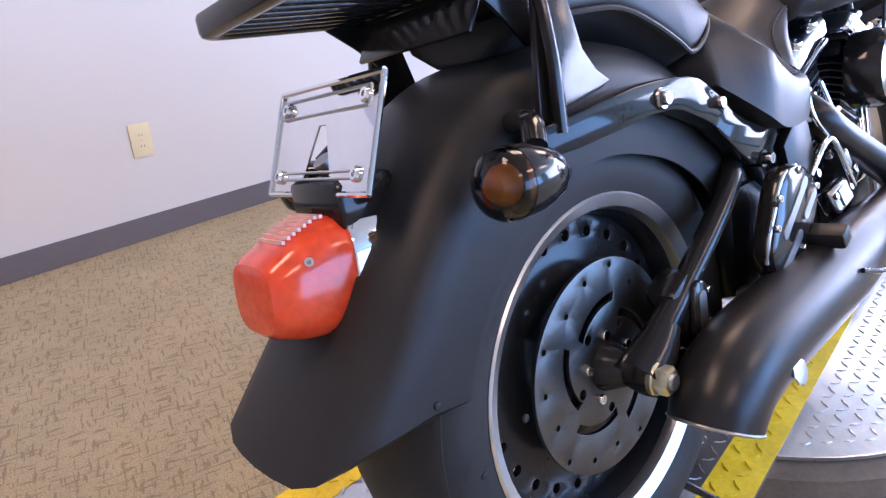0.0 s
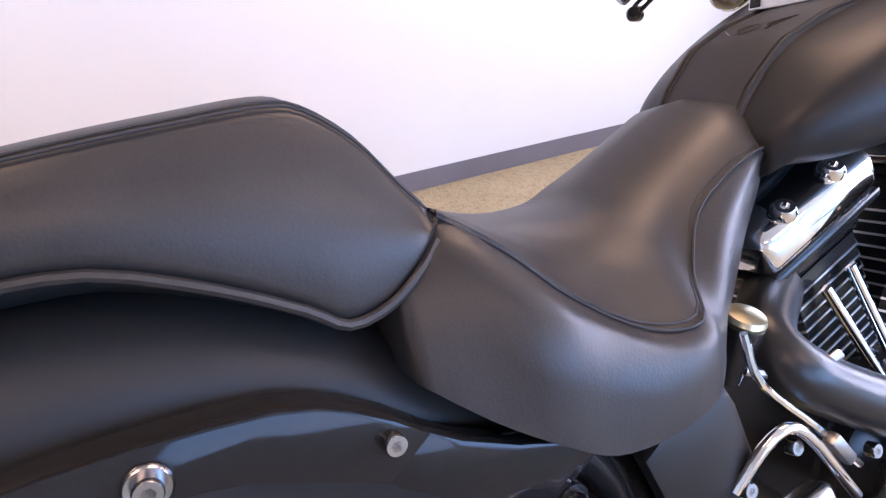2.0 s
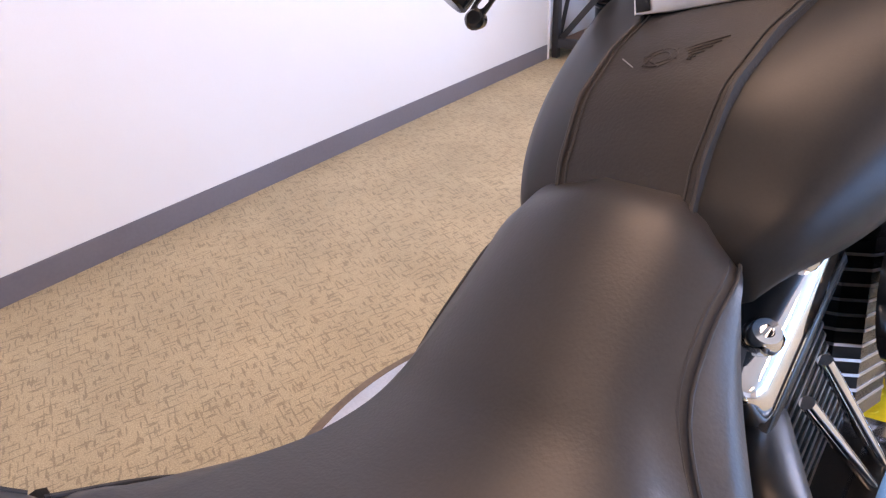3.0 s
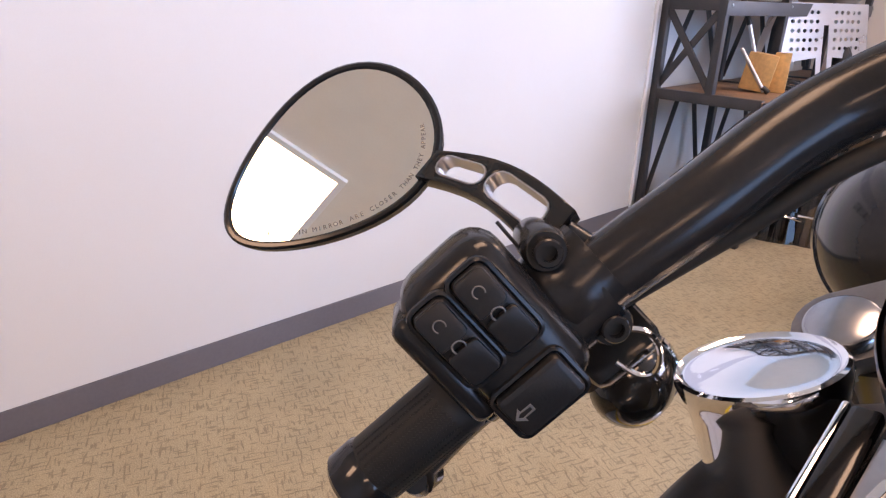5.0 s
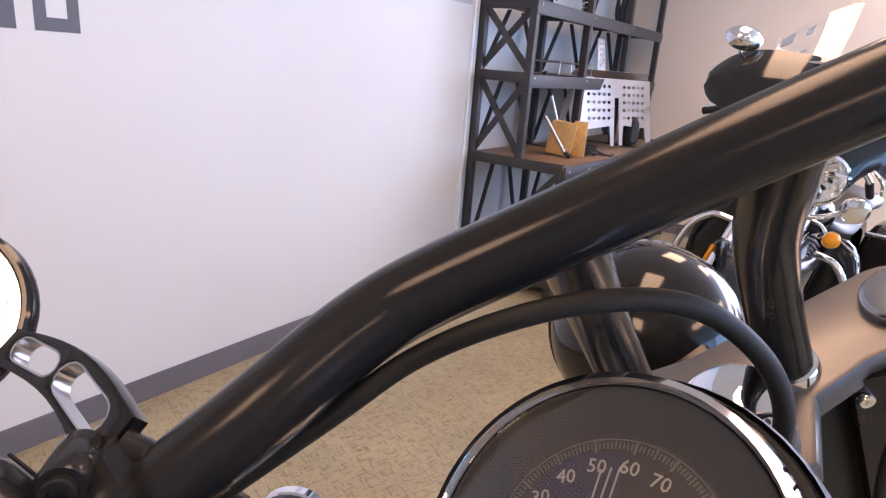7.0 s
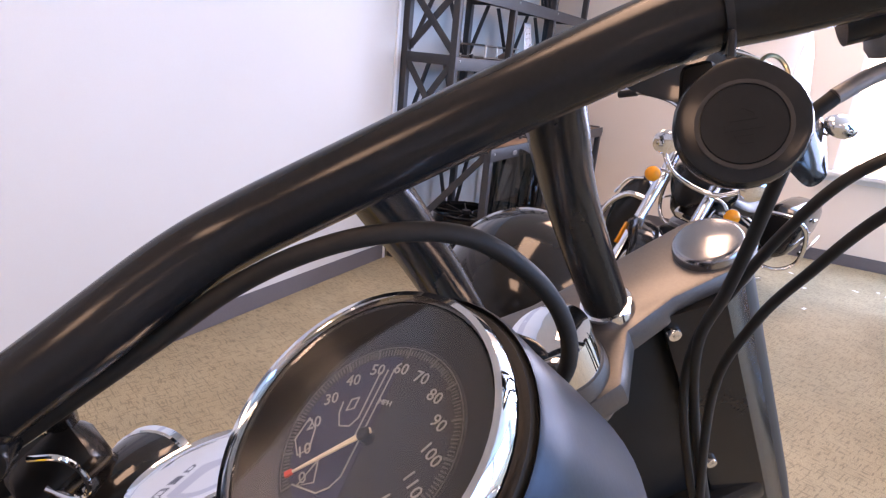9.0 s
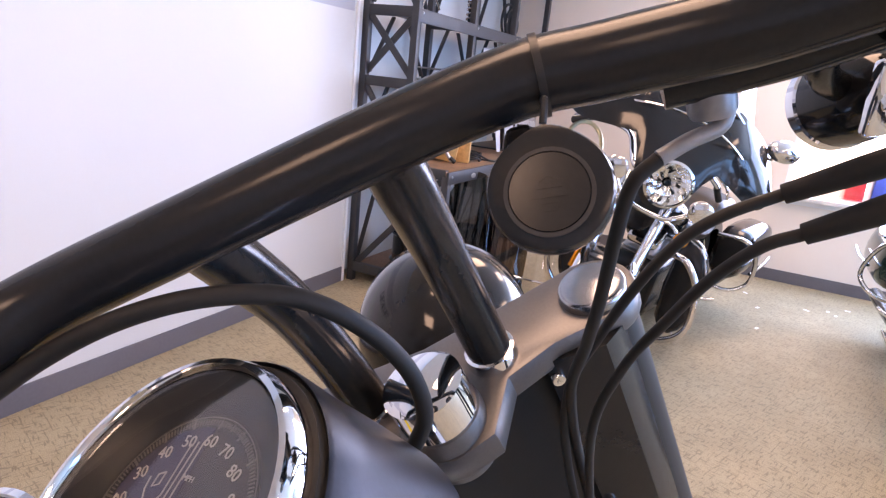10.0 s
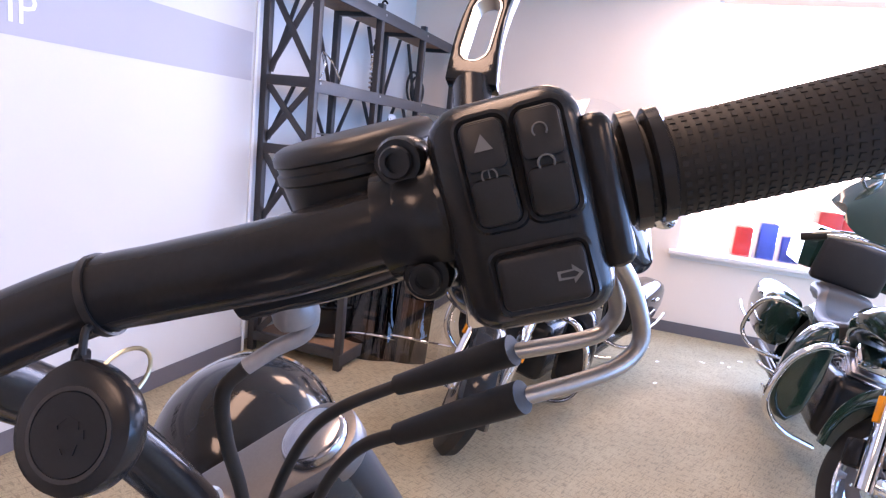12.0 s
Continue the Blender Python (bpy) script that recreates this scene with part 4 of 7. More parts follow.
def text(name, body, size, m, mat, parent, depth=0.0006, align="CENTER"):
    cu = bpy.data.curves.new(name, "FONT")
    cu.body, cu.size, cu.align_x, cu.align_y, cu.extrude, cu.resolution_u = body, size, align, "CENTER", depth, 2
    tmp = bpy.data.objects.new(name, cu)
    scene.collection.objects.link(tmp)
    me = bpy.data.meshes.new_from_object(tmp.evaluated_get(bpy.context.evaluated_depsgraph_get()))
    bpy.data.objects.remove(tmp)
    me.name = name
    me.materials.clear()
    me.materials.append(mat)
    ob = new(name, me)
    ob.parent = parent
    ob.matrix_local = m
    return ob


def dash():
    # wedge-shaped console along the tank's top, a little left of the middle
    xc, hw = -0.016, 0.075
    rows = [(0.845, 0.905, 0.07, 0.004), (0.86, 0.918, 0.07, 0.012), (0.9, 0.938, 0.069, 0.02), (0.95, 0.96, 0.068, 0.03), (1.0, 0.985, 0.067, 0.05), (1.05, 1.0, 0.062, 0.06), (1.09, 0.985, 0.05, 0.055), (1.115, 0.95, 0.035, 0.03)]
    rings = []
    for y, z, w, d in rows:
        ring = mirrored([(0, y, z), (w * 0.6, y, z - 0.001), (w * 0.93, y, z - 0.006), (w, y, z - 0.014), (w * 1.06, y, z - 0.03 - d), (0, y, z - 0.04 - d)])
        rings.append([q + V((xc, 0, 0)) for q in ring])
    d = part("dash_console", loft(rounded(rings, 3)), SATIN, bike, "dark dash console on the petrol tank", sharp=45)
    m = frame_of((xc, 0.868, 0.9245), (1, 0, 0), (0, 0.9, 0.45))
    face = frame_of((xc, 0.838, 0.903), (1, 0, 0), (0, 0.12, 1))
    band = plate([(-hw, -0.012), (-0.04, -0.0145), (0.04, -0.0145), (hw, -0.012), (hw - 0.001, 0.011), (0.001 - hw, 0.011)], [], 0.006, face, None, 0.0015)
    part("rear_band", band, RIM, d, "bright satin metal band")
    for s in (-1, 1):
        part("side_bar", block(0.014, 0.128, 0.008, m @ pose(s * (hw - 0.0105), 0.033, 0.008), 0.002), GLOSS, d)
        part("bar_end", block(0.014, 0.022, 0.004, face @ pose(s * (hw - 0.0105), 0.0005, 0.0065), 0.001), GLOSS, d)
        part("side_strip", block(0.004, 0.13, 0.012, m @ pose(s * (hw - 0.001), 0.033, 0.006), 0.0015), CHROME, d)
    part("dash_plate", plate([(-0.057, -0.03), (0.057, -0.03), (0.055, 0.085), (-0.055, 0.085)], [], 0.008, m, None, 0.001), SILVER, d)
    key = m @ pose(0, 0.045, 0.007)
    ring = plate(circle(0.05, 40), [circle(0.046, 40)], 0.003, key)
    part("ignition_trim", ring, CHROME, d)
    part("ignition_surround", lathe([(0.046, 0), (0.045, 0.0015), (0.03, 0.002)], key, 40), DIAL, d)
    part("ignition_ring", lathe([(0.031, 0), (0.031, 0.004), (0.027, 0.007), (0.024, 0.005)], key, 36, open_ends=True), CHROME, d)
    knob = part("ignition_knob", lathe([(0.018, 0.004), (0.016, 0.012), (0.021, 0.016), (0.0235, 0.022), (0.0225, 0.034), (0.015, 0.04), (0, 0.041)], key, 32), CHROME, d, "domed chrome ignition switch")
    for a in (200, 240, 270, 300, 340):
        part("ignition_mark", block(0.007, 0.003, 0.0006, key @ pose(0.038 * math.cos(radians(a)), 0.038 * math.sin(radians(a)), 0.0024, 0, 0, 0), 0), DIALINK, d)
    return d


def speedo():
    c, n = V((0.0, 0.972, 1.026)), V((0, -0.63, 0.777))
    m = frame_of(c, (1, 0, 0), (0, 0.777, 0.63))
    s = part("speedometer", lathe([(0.05, -0.07), (0.066, -0.05), (0.0755, -0.012), (0.0765, 0.006), (0.0755, 0.012), (0.0735, 0.016), (0.0705, 0.0165), (0.069, 0.013), (0.0685, 0.0)], m, 64, open_ends=True), CHROME, bike, "round speedometer with a wide chrome bezel")
    part("inner_ring", lathe([(0.0688, 0.012), (0.064, 0.009), (0.0525, 0.001), (0.0505, 0.0)], m, 64, open_ends=True), PLASTIC, s)
    part("dial", lathe([(0.052, -0.004), (0.052, 0.0), (0, 0.0)], m, 64), DIAL, s, "dark grey dial with pale numerals")
    tick = bmesh.new()
    for k in range(121):
        a = radians(225 - 270 * k / 120)
        long = 0.006 if k % 10 == 0 else 0.0042 if k % 5 == 0 else 0.003
        block(long, 0.0007 if k % 10 else 0.0012, 0.0005, m @ pose(0.046 * math.cos(a), 0.046 * math.sin(a), 0.0004, 0, 0, math.degrees(a)), 0, tick)
    part("scale", tick, SCALEINK, s)
    part("scale_arc", sweep([m @ V((0.0488 * math.cos(radians(a)), 0.0488 * math.sin(radians(a)), 0.0004)) for a in range(-45, 226, 5)], 0.00035, 4, 1), SCALEINK, s)
    for v in range(0, 121, 10):
        a = radians(225 - 270 * v / 120)
        text("numeral", str(v), 0.0088, m @ pose(0.0365 * math.cos(a), 0.0365 * math.sin(a), 0.0006, 0, 0, 0.35 * (math.degrees(a) - 90)), DIALINK, s, 0.0002)
    text("numeral", "MPH", 0.004, m @ pose(0, 0.018, 0.0006), DIALINK, s, 0.0002)
    # a reflection in the dial, painted as a blue-black sector with pale outlines
    panel = [(-0.002 + 0.0, 0.043), (-0.001, -0.03), (-0.004, -0.036), (-0.01, -0.042)] + [(0.0435 * math.cos(radians(a)), 0.0435 * math.sin(radians(a))) for a in range(250, 91, -10)]
    part("reflection_sector", plate(panel, [], 0.0003, m @ pose(0, 0, 0.0001)), DIALREFLECT, s, "blue-black sector of the dial, a painted reflection")
    for loop in ([(-0.004, 0.036), (-0.0045, -0.02), (-0.008, -0.026), (-0.014, -0.03), (-0.03, -0.03)], [(-0.0075, 0.035), (-0.008, -0.004)], [(-0.0115, 0.033), (-0.011, 0.008), (-0.014, 0.003), (-0.02, 0.002), (-0.024, 0.008), (-0.025, 0.014)], [(-0.0165, 0.018), (-0.0165, 0.012), (-0.0205, 0.01), (-0.0205, 0.016), (-0.0165, 0.018)], [(-0.041, 0.002), (-0.034, -0.002), (-0.031, -0.012), (-0.036, -0.017), (-0.043, -0.01), (-0.041, 0.002)], [(-0.022, -0.016), (-0.027, -0.03), (-0.018, -0.026), (-0.022, -0.016)]):
        part("reflection_outline", sweep([m @ V((x, y, 0.0006)) for x, y in loop], 0.00045, 5, 1), DIALINK, s)
    hand = radians(225 - 270 * 2 / 120)
    part("needle", plate([(-0.004, -0.0014), (0.042, -0.0004), (0.042, 0.0004), (-0.004, 0.0014)], [], 0.001, m @ pose(0, 0, 0.004, 0, 0, math.degrees(hand))), NEEDLE, s, "cream needle with a red tip")
    part("needle_tip", block(0.004, 0.0026, 0.0014, m @ pose(0.041 * math.cos(hand), 0.041 * math.sin(hand), 0.0048, 0, 0, math.degrees(hand)), 0), NEEDLETIP, s)
    part("needle_hub", lathe([(0.0035, 0.0), (0.0035, 0.005), (0.0025, 0.006), (0, 0.006)], m, 20), PLASTIC, s)
    g = part("glass", lathe([(0.0685, 0.0115), (0.0685, 0.0125), (0, 0.0132)], m, 48), DIALGLASS, s)
    g.visible_shadow = False
    # painted shroud round the clock
    part("gasket", lathe([(0.0755, -0.02), (0.081, -0.02), (0.0815, -0.004), (0.0795, 0.0), (0.0755, -0.001)], m, 56, ring=True), RUBBER, s, "black rubber ring round the clock")
    part("shroud", lathe([(0.1, -0.12), (0.095, -0.08), (0.088, -0.035), (0.0845, -0.005), (0.083, -0.002), (0.0817, -0.004), (0.0817, -0.02)], m, 56, open_ends=True), SHELL, s, "pewter-coloured metal shell round the clock")


def filler(side):
    p = V((0.143 * side, 0.969, 0.97))
    m = along(p, (0.12 * side, -0.12, 1))
    part("fuel_gauge" if side < 0 else "fuel_cap", lathe([(0.041, -0.075), (0.0425, -0.012), (0.0445, -0.006), (0.047, 0.004), (0.0463, 0.0085), (0.0445, 0.01), (0.0425, 0.008), (0.04, 0.0072), (0.03, 0.0105), (0.0, 0.0135)], m, 48), CHROME, bike, "domed chrome cap on the tank")


dash()
speedo()
filler(-1)
filler(1)


def forks():
    yoke_pts = []
    for a in range(-90, 91, 15):
        yoke_pts.append((0.16 + 0.042 * math.cos(radians(a)), 0.105 + 0.042 * math.sin(radians(a))))
    outline = [(0.0, -0.005), (0.035, 0.003), (0.062, 0.05), (0.11, 0.063)] + yoke_pts[1:] + [(0.1, 0.14), (0.0, 0.13)]
    outline = outline + [(-x, y) for x, y in outline[::-1] if x > 0]
    y = part("top_yoke", plate(outline, [], 0.028, FS @ pose(0, 0, -0.066), None, 0.005), YOKE, bike, "satin aluminium top yoke")
    part("stem_nut", lathe([(0.0335, -0.022), (0.0335, 0.0), (0.033, 0.012), (0.027, 0.017), (0, 0.02)], FS @ pose(0, 0.034, 0), 36), CHROME, y, "domed chrome steering stem cap")
    part("headstock_collar", lathe([(0.033, -0.075), (0.035, -0.05), (0.036, -0.03), (0.035, -0.022), (0.03, -0.018)], FS @ pose(0, 0.034, 0), 36, open_ends=True), YOKE, y, "satin grey collar under the stem cap")
    for s in (-1, 1):
        part("fork_cap", lathe([(0.03, -0.03), (0.0305, -0.012), (0.0305, 0.004), (0.029, 0.0075), (0.026, 0.0095), (0, 0.0105)], FS @ pose(0.162 * s, 0.1, -0.036), 40), BOLTMETAL, y, "polished fork cap")
        part("riser_collar", lathe([(0.0235, -0.012), (0.0235, 0.004), (0.0225, 0.007), (0.0195, 0.008)], FS @ pose(0.057 * s, 0.08, -0.034), 28, open_ends=True), CHROME, y)
        part("riser", sweep([F(0.057 * s, 0.08, -0.04), F(0.057 * s, 0.076, 0.04), F(0.057 * s, 0.06, 0.11), F(0.057 * s, 0.026, 0.175), F(0.057 * s, 0.002, 0.212)], [0.0195, 0.0195, 0.0195, 0.0195, 0.0175], 20, 5), SATIN, y, "satin black bar riser")
        fork = part("fork_leg", sweep([F(0.16 * s, 0.105, -0.05), F(0.16 * s, 0.105, -0.42), F(0.15 * s, 0.105, -0.8)], [0.037, 0.037, 0.034], 24, 1), MATTE, bike, "matte black fork leg")
        cov = []
        for zz, w in ((-0.055, 1.0), (-0.45, 1.0)):
            cov.append([F(0.16 * s + dx * s, yy, zz) for dx, yy in ((-0.066, 0.062), (-0.012, 0.052), (0.012, 0.066), (0.026, 0.1), (0.018, 0.14), (-0.015, 0.155), (-0.06, 0.15))])
        part("fork_cover", loft(cov), SATIN, fork, "black sheet metal fork cover")
        for zz in (-0.075, -0.28):
            bolt("bolt", F(0.1 * s, 0.0605, zz), FS.to_3x3() @ V((0, -1, 0)), 0.0065, 0.005, CHROME, fork)
    part("lower_yoke", block(0.3, 0.1, 0.04, FS @ pose(0, 0.1, -0.36), 0.01), SATIN, y)
    part("neck_bracket", block(0.22, 0.02, 0.3, FS @ pose(0, 0.085, -0.23), 0.004), MATTE, y)
    # front wheel and mudguard under the forks
    c = F(0, 0.105, -0.8)
    c = V((c.x, c.y, 0.32))
    axis = FS.to_3x3() @ V((1, 0, 0))
    axis = V((axis.x, axis.y, 0)).normalized()
    wm = along(c, axis)
    fw = part("front_wheel", lathe([(0.215, -0.06), (0.25, -0.068), (0.3, -0.05), (0.32, 0), (0.3, 0.05), (0.25, 0.068), (0.215, 0.06)], wm, 56, ring=True), TYRE, bike, "black front tyre")
    part("rim", lathe([(0.05, -0.05), (0.2, -0.03), (0.218, -0.058), (0.218, 0.058), (0.2, 0.03), (0.05, 0.05)], wm, 56), RIM, fw)
    # headlamp
    h = part("headlamp", lathe([(0.0, -0.125), (0.05, -0.115), (0.09, -0.085), (0.117, -0.04), (0.126, 0.0), (0.127, 0.05), (0.122, 0.055)], along(F(0, 0.37, -0.235), FS.to_3x3() @ V((0, 0.85, -0.52))), 48), GLOSS, bike, "gloss black headlamp shell")
    part("headlamp_rim", lathe([(0.122, 0.05), (0.13, 0.05), (0.13, 0.07), (0.116, 0.075)], along(F(0, 0.37, -0.235), FS.to_3x3() @ V((0, 0.85, -0.52))), 48, ring=True), CHROME, h)
    part("headlamp_glass", lathe([(0.118, 0.066), (0.07, 0.08), (0, 0.086)], along(F(0, 0.37, -0.235), FS.to_3x3() @ V((0, 0.85, -0.52))), 48), CLEAR, h)
    part("headlamp_mount", block(0.1, 0.2, 0.03, FS @ pose(0, 0.24, -0.2, 12), 0.008), SATIN, h)


forks()

BAR = [(-0.43, -0.122, 0.191), (-0.34, -0.0842, 0.2049), (-0.28, -0.0592, 0.214), (-0.22, -0.0365, 0.2185), (-0.175, -0.013, 0.2195), (-0.135, -0.0005, 0.2185), (-0.06, -0.0008, 0.2187), (0.06, -0.004, 0.219), (0.135, -0.0085, 0.217), (0.18, -0.0215, 0.2115), (0.24, -0.0495, 0.2085), (0.3, -0.0733, 0.208), (0.36, -0.0981, 0.205), (0.455, -0.137, 0.199)]
bar = part("handlebar", sweep([F(*p) for p in BAR], [0.0175, 0.0185, 0.0195, 0.02, 0.0202, 0.0202, 0.0202, 0.0202, 0.0202, 0.0202, 0.0202, 0.0195, 0.0185, 0.018], 24, 6), SATIN, bike, "thick satin black handlebar")


def controls(side):
    """Grip, switch housing, clamp and lever of one side; built for the right and mirrored."""
    X = lambda *p: F(p[0] * side, p[1], p[2])
    o, far = (V((0.3, -0.0733, 0.208)), V((0.455, -0.137, 0.199))) if side > 0 else (V((0.28, -0.0592, 0.214)), V((0.43, -0.122, 0.191)))
    g0, g1 = (0.092, 0.24) if side > 0 else (0.088, 0.174)
    ha, hc = (0.005, -0.009) if side > 0 else (0.001, 0.0195)
    d = (far - o).normalized()
    back = V((0, -1, 0)) - d * V((0, -1, 0)).dot(d)
    back.normalize()
    up = d.cross(back) if d.cross(back).z > 0 else back.cross(d)
    # the whole cluster is turned back round the bar
    spin = radians(23 if side > 0 else 10)
    back, up = back * math.cos(spin) + up * math.sin(spin), up * math.cos(spin) - back * math.sin(spin)

    def L(a, b, c):
        """Along the bar, towards the rider, up."""
        q = o + d * a + back * b + up * c
        return X(*q)

    def LM(a, b, c):
        """A frame there: x along the bar outwards, y up, z towards the rider."""
        p = L(a, b, c)
        ex, ey = (L(a + 1, b, c) - p).normalized(), (L(a, b, c + 1) - p).normalized()
        ez = (L(a, b + 1, c) - p).normalized()
        return Matrix([[ex[i], ey[i], ez[i], p[i]] for i in range(3)] + [[0, 0, 0, 1]])

    # grip
    gr, gc = (0.0213, -0.0022) if side > 0 else (0.0195, 0.0)
    grip = part("grip", sweep([L(g0, 0, gc), L(g0 + 0.005, 0, gc), L(g1 - 0.018, 0, gc), L(g1 - 0.013, 0, gc)], [gr - 0.0035, gr, gr, gr - 0.002], 24, 1), RUBBER, bike, "black rubber hand grip")
    rib = bmesh.new()
    for k in range(14):
        for j in range(26):
            a = math.pi * (0.1 + 0.8 * k / 13)
            aa = g0 + 0.013 + (g1 - g0 - 0.035) * j / 25
            p = L(aa, (gr - 0.0003) * math.sin(a), gc + (gr - 0.0003) * math.cos(a))
            block(0.0022, 0.0022, 0.0012, along(p, p - L(aa, 0, gc)), 0, rib)
    part("grip_knurl", rib, RUBBER, grip)["kind"] = "stuff"
    part("grip_end", sweep([L(g1 - 0.021, 0, 0), L(g1 - 0.017, 0, 0), L(g1 - 0.003, 0, 0), L(g1, 0, 0)], [0.019, 0.021, 0.021, 0.018], 24, 1), GLOSS, grip, "gloss black grip end cap")
    # switch housing: a rounded box that swells towards its buttons
    hs = 0.91 if side > 0 else 0.97

    def HM(a, b, c):
        """The same, scaled to the housing."""
        return LM(a * hs + ha, b * hs, c * hs + hc) @ Matrix.Diagonal((hs, hs, hs, 1))
    hm = HM(0.0515, 0.012, 0.005) if side > 0 else HM(0.053, 0.012, 0.003)
    body = part("switch_housing", block(0.071 if side > 0 else 0.062, 0.106 if side > 0 else 0.096, 0.05, hm, 0.017, None, 5), SATIN, bike, "black switch housing with rocker buttons")
    part("housing_seam", sweep([hm @ V(p) for p in ((-0.036, -0.038, -0.006), (-0.0355, 0, -0.004), (-0.036, 0.038, -0.006))], 0.001, 6, 3), PLASTIC, body)
    part("housing_ridge", block(0.016, 0.07, 0.046, HM(0.09 if side > 0 else 0.085, 0.008, 0.006), 0.007, None, 3), SATIN, body)
    rr = 0.026 if side > 0 else 0.0222
    part("housing_ridge", lathe([(0.02, 0), (rr, 0.002), (rr, 0.008), (0.02, 0.01)], LM((0.091 if side > 0 else 0.078) + ha, 0, 0.0) @ pose(0, 0, 0, 0, 90), 28), SATIN, body)
    if side > 0:
        part("housing_ridge", lathe([(0.022, 0), (0.025, 0.002), (0.025, 0.007), (0.021, 0.009)], LM(0.102 + ha, 0, 0.0) @ pose(0, 0, 0, 0, 90), 28), SATIN, body)

    def soft(w, h, r, n=5):
        out = []
        for cx, cy, a0 in ((w - r, h - r, 0), (r - w, h - r, 90), (r - w, r - h, 180), (w - r, r - h, 270)):
            out += [(cx + r * math.cos(radians(a0 + 90 * k / n)), cy + r * math.sin(radians(a0 + 90 * k / n))) for k in range(n + 1)]
        return out
    for x, tall in ((-0.0145, 0.023), (0.0095, 0.023)):
        bmn = HM(0.058 + x, 0.0345, 0.026 if side > 0 else 0.018)
        b = part("rocker_button", plate(soft(0.0098, tall, 0.005), [], 0.008, bmn, None, 0.002), PLASTIC, body)
        part("button_face", plate(soft(0.0088, 0.0102, 0.003), [], 0.0035, bmn @ pose(0, 0.0115, 0.007, -9), None, 0.001), PLASTIC, b)
        part("button_face", plate(soft(0.0088, 0.0102, 0.003), [], 0.0035, bmn @ pose(0, -0.0115, 0.0065, 9), None, 0.001), PLASTIC, b)
        part("button_trim", sweep([bmn @ V((*p, 0.0028)) for p in soft(0.0114, tall + 0.0016, 0.006)], 0.0017, 6, 1, None, 1.0, True), SATIN, b)
        top, low = bmn @ pose(0, 0.013, 0.0108, -9), bmn @ pose(0, -0.0005, 0.0108, 9)
        if side > 0 and x < 0:
            part("button_mark", plate([(-0.004, -0.003), (0.004, -0.003), (0, 0.004)], [], 0.0004, top), BUTTONINK, b)
            part("button_mark", plate(circle(0.0036, 20), [circle(0.0028, 20)], 0.0004, low), BUTTONINK, b)
            part("button_mark", block(0.0006, 0.004, 0.0004, low @ pose(0, 0.0008, 0.0002), 0), BUTTONINK, b)
        else:
            part("button_mark", sweep([top @ V((0.003 * math.cos(radians(a)), 0.003 * math.sin(radians(a)), 0.0003)) for a in range(-40, 221, 20)], 0.0004, 5, 1), BUTTONINK, b)
            part("button_mark", sweep([low @ V((0.0034 * math.cos(radians(a)), 0.0034 * math.sin(radians(a)), 0.0003)) for a in range(-50, 231, 20)], 0.0005, 5, 1), BUTTONINK, b)
        part("button_mark", block(0.009, 0.0022, 0.0004, low @ pose(0, -0.0056, 0.0002), 0), BUTTONINK, b)
    tm = HM(0.056, 0.0345, -0.023 if side > 0 else -0.03)
    b = part("turn_button", plate(soft(0.0195, 0.0125, 0.004), [], 0.009, tm, None, 0.003), PLASTIC, body)
    part("button_trim", sweep([tm @ V((*p, 0.0028)) for p in soft(0.0214, 0.0142, 0.005)], 0.0017, 6, 1, None, 1.0, True), SATIN, b)
    part("arrow_mark", plate([(0.006, 0), (0.0015, 0.0042), (0.0015, 0.002), (-0.005, 0.002), (-0.005, -0.002), (0.0015, -0.002), (0.0015, -0.0042)], [[(0.0042, 0), (0.0023, -0.0014), (-0.0038, -0.001), (-0.0038, 0.001), (0.0023, 0.0014)]], 0.0005, tm @ pose(0.011, 0, 0.0089)), BUTTONINK, b)
    # clamp with two screws
    part("clamp_collar", sweep([L(0.0, 0, 0.002), L(0.045, 0, 0.002)], 0.0265, 24, 1), SATIN, body)
    ca = 0.006 if side > 0 else 0.009
    cm = frame_of(L(ca, 0.0, 0.001 if side > 0 else 0.007), L(ca, 1, 0) - L(ca, 0, 0), L(ca, 0, 1) - L(ca, 0, 0))
    clamp = part("lever_clamp", lathe([(0.021, -0.017), (0.0255, -0.0155), (0.0275, -0.012), (0.0275, 0.003), (0.0262, 0.008), (0.0262, 0.016), (0.021, 0.0165)], cm if side > 0 else cm @ pose(0, 0, 0, 180), 36), SATIN, bike, "black clamp of the lever and mirror")
    part("clamp_bridge", block(0.018, 0.062, 0.024, cm @ pose(0.003, 0.002, -0.001) , 0.008, None, 3), SATIN, clamp)
    for c in (0.0275, -0.0235) if side > 0 else (0.0355, -0.016):
        part("clamp_ear", lathe([(0.0105, -0.022), (0.0112, -0.014), (0.0112, 0.011), (0.0098, 0.014)], along(L(ca, 0.006, c), L(ca, 1, c) - L(ca, 0, c)), 24), SATIN, clamp)
        head = along(L(ca, 0.019, c), L(ca, 1, c) - L(ca, 0, c))
        part("screw", lathe([(0.0072, 0), (0.0072, 0.0055), (0.0064, 0.0065), (0.0042, 0.0065), (0.0042, 0.002), (0, 0.002)], head, 24, open_ends=True), SATIN, clamp, "black socket screw")
    # lever with round holes
    top, bot, holes = [], [], []
    reach = 0.19 if side > 0 else 0.15
    for k in range(13):
        u = k / 12
        wid = 0.0115 - 0.003 * u
        x, y = 0.01 + reach * u, -0.058 - 0.012 * math.sin(2.6 * u)
        top.append((x, y + wid))
        bot.append((x, y - wid))
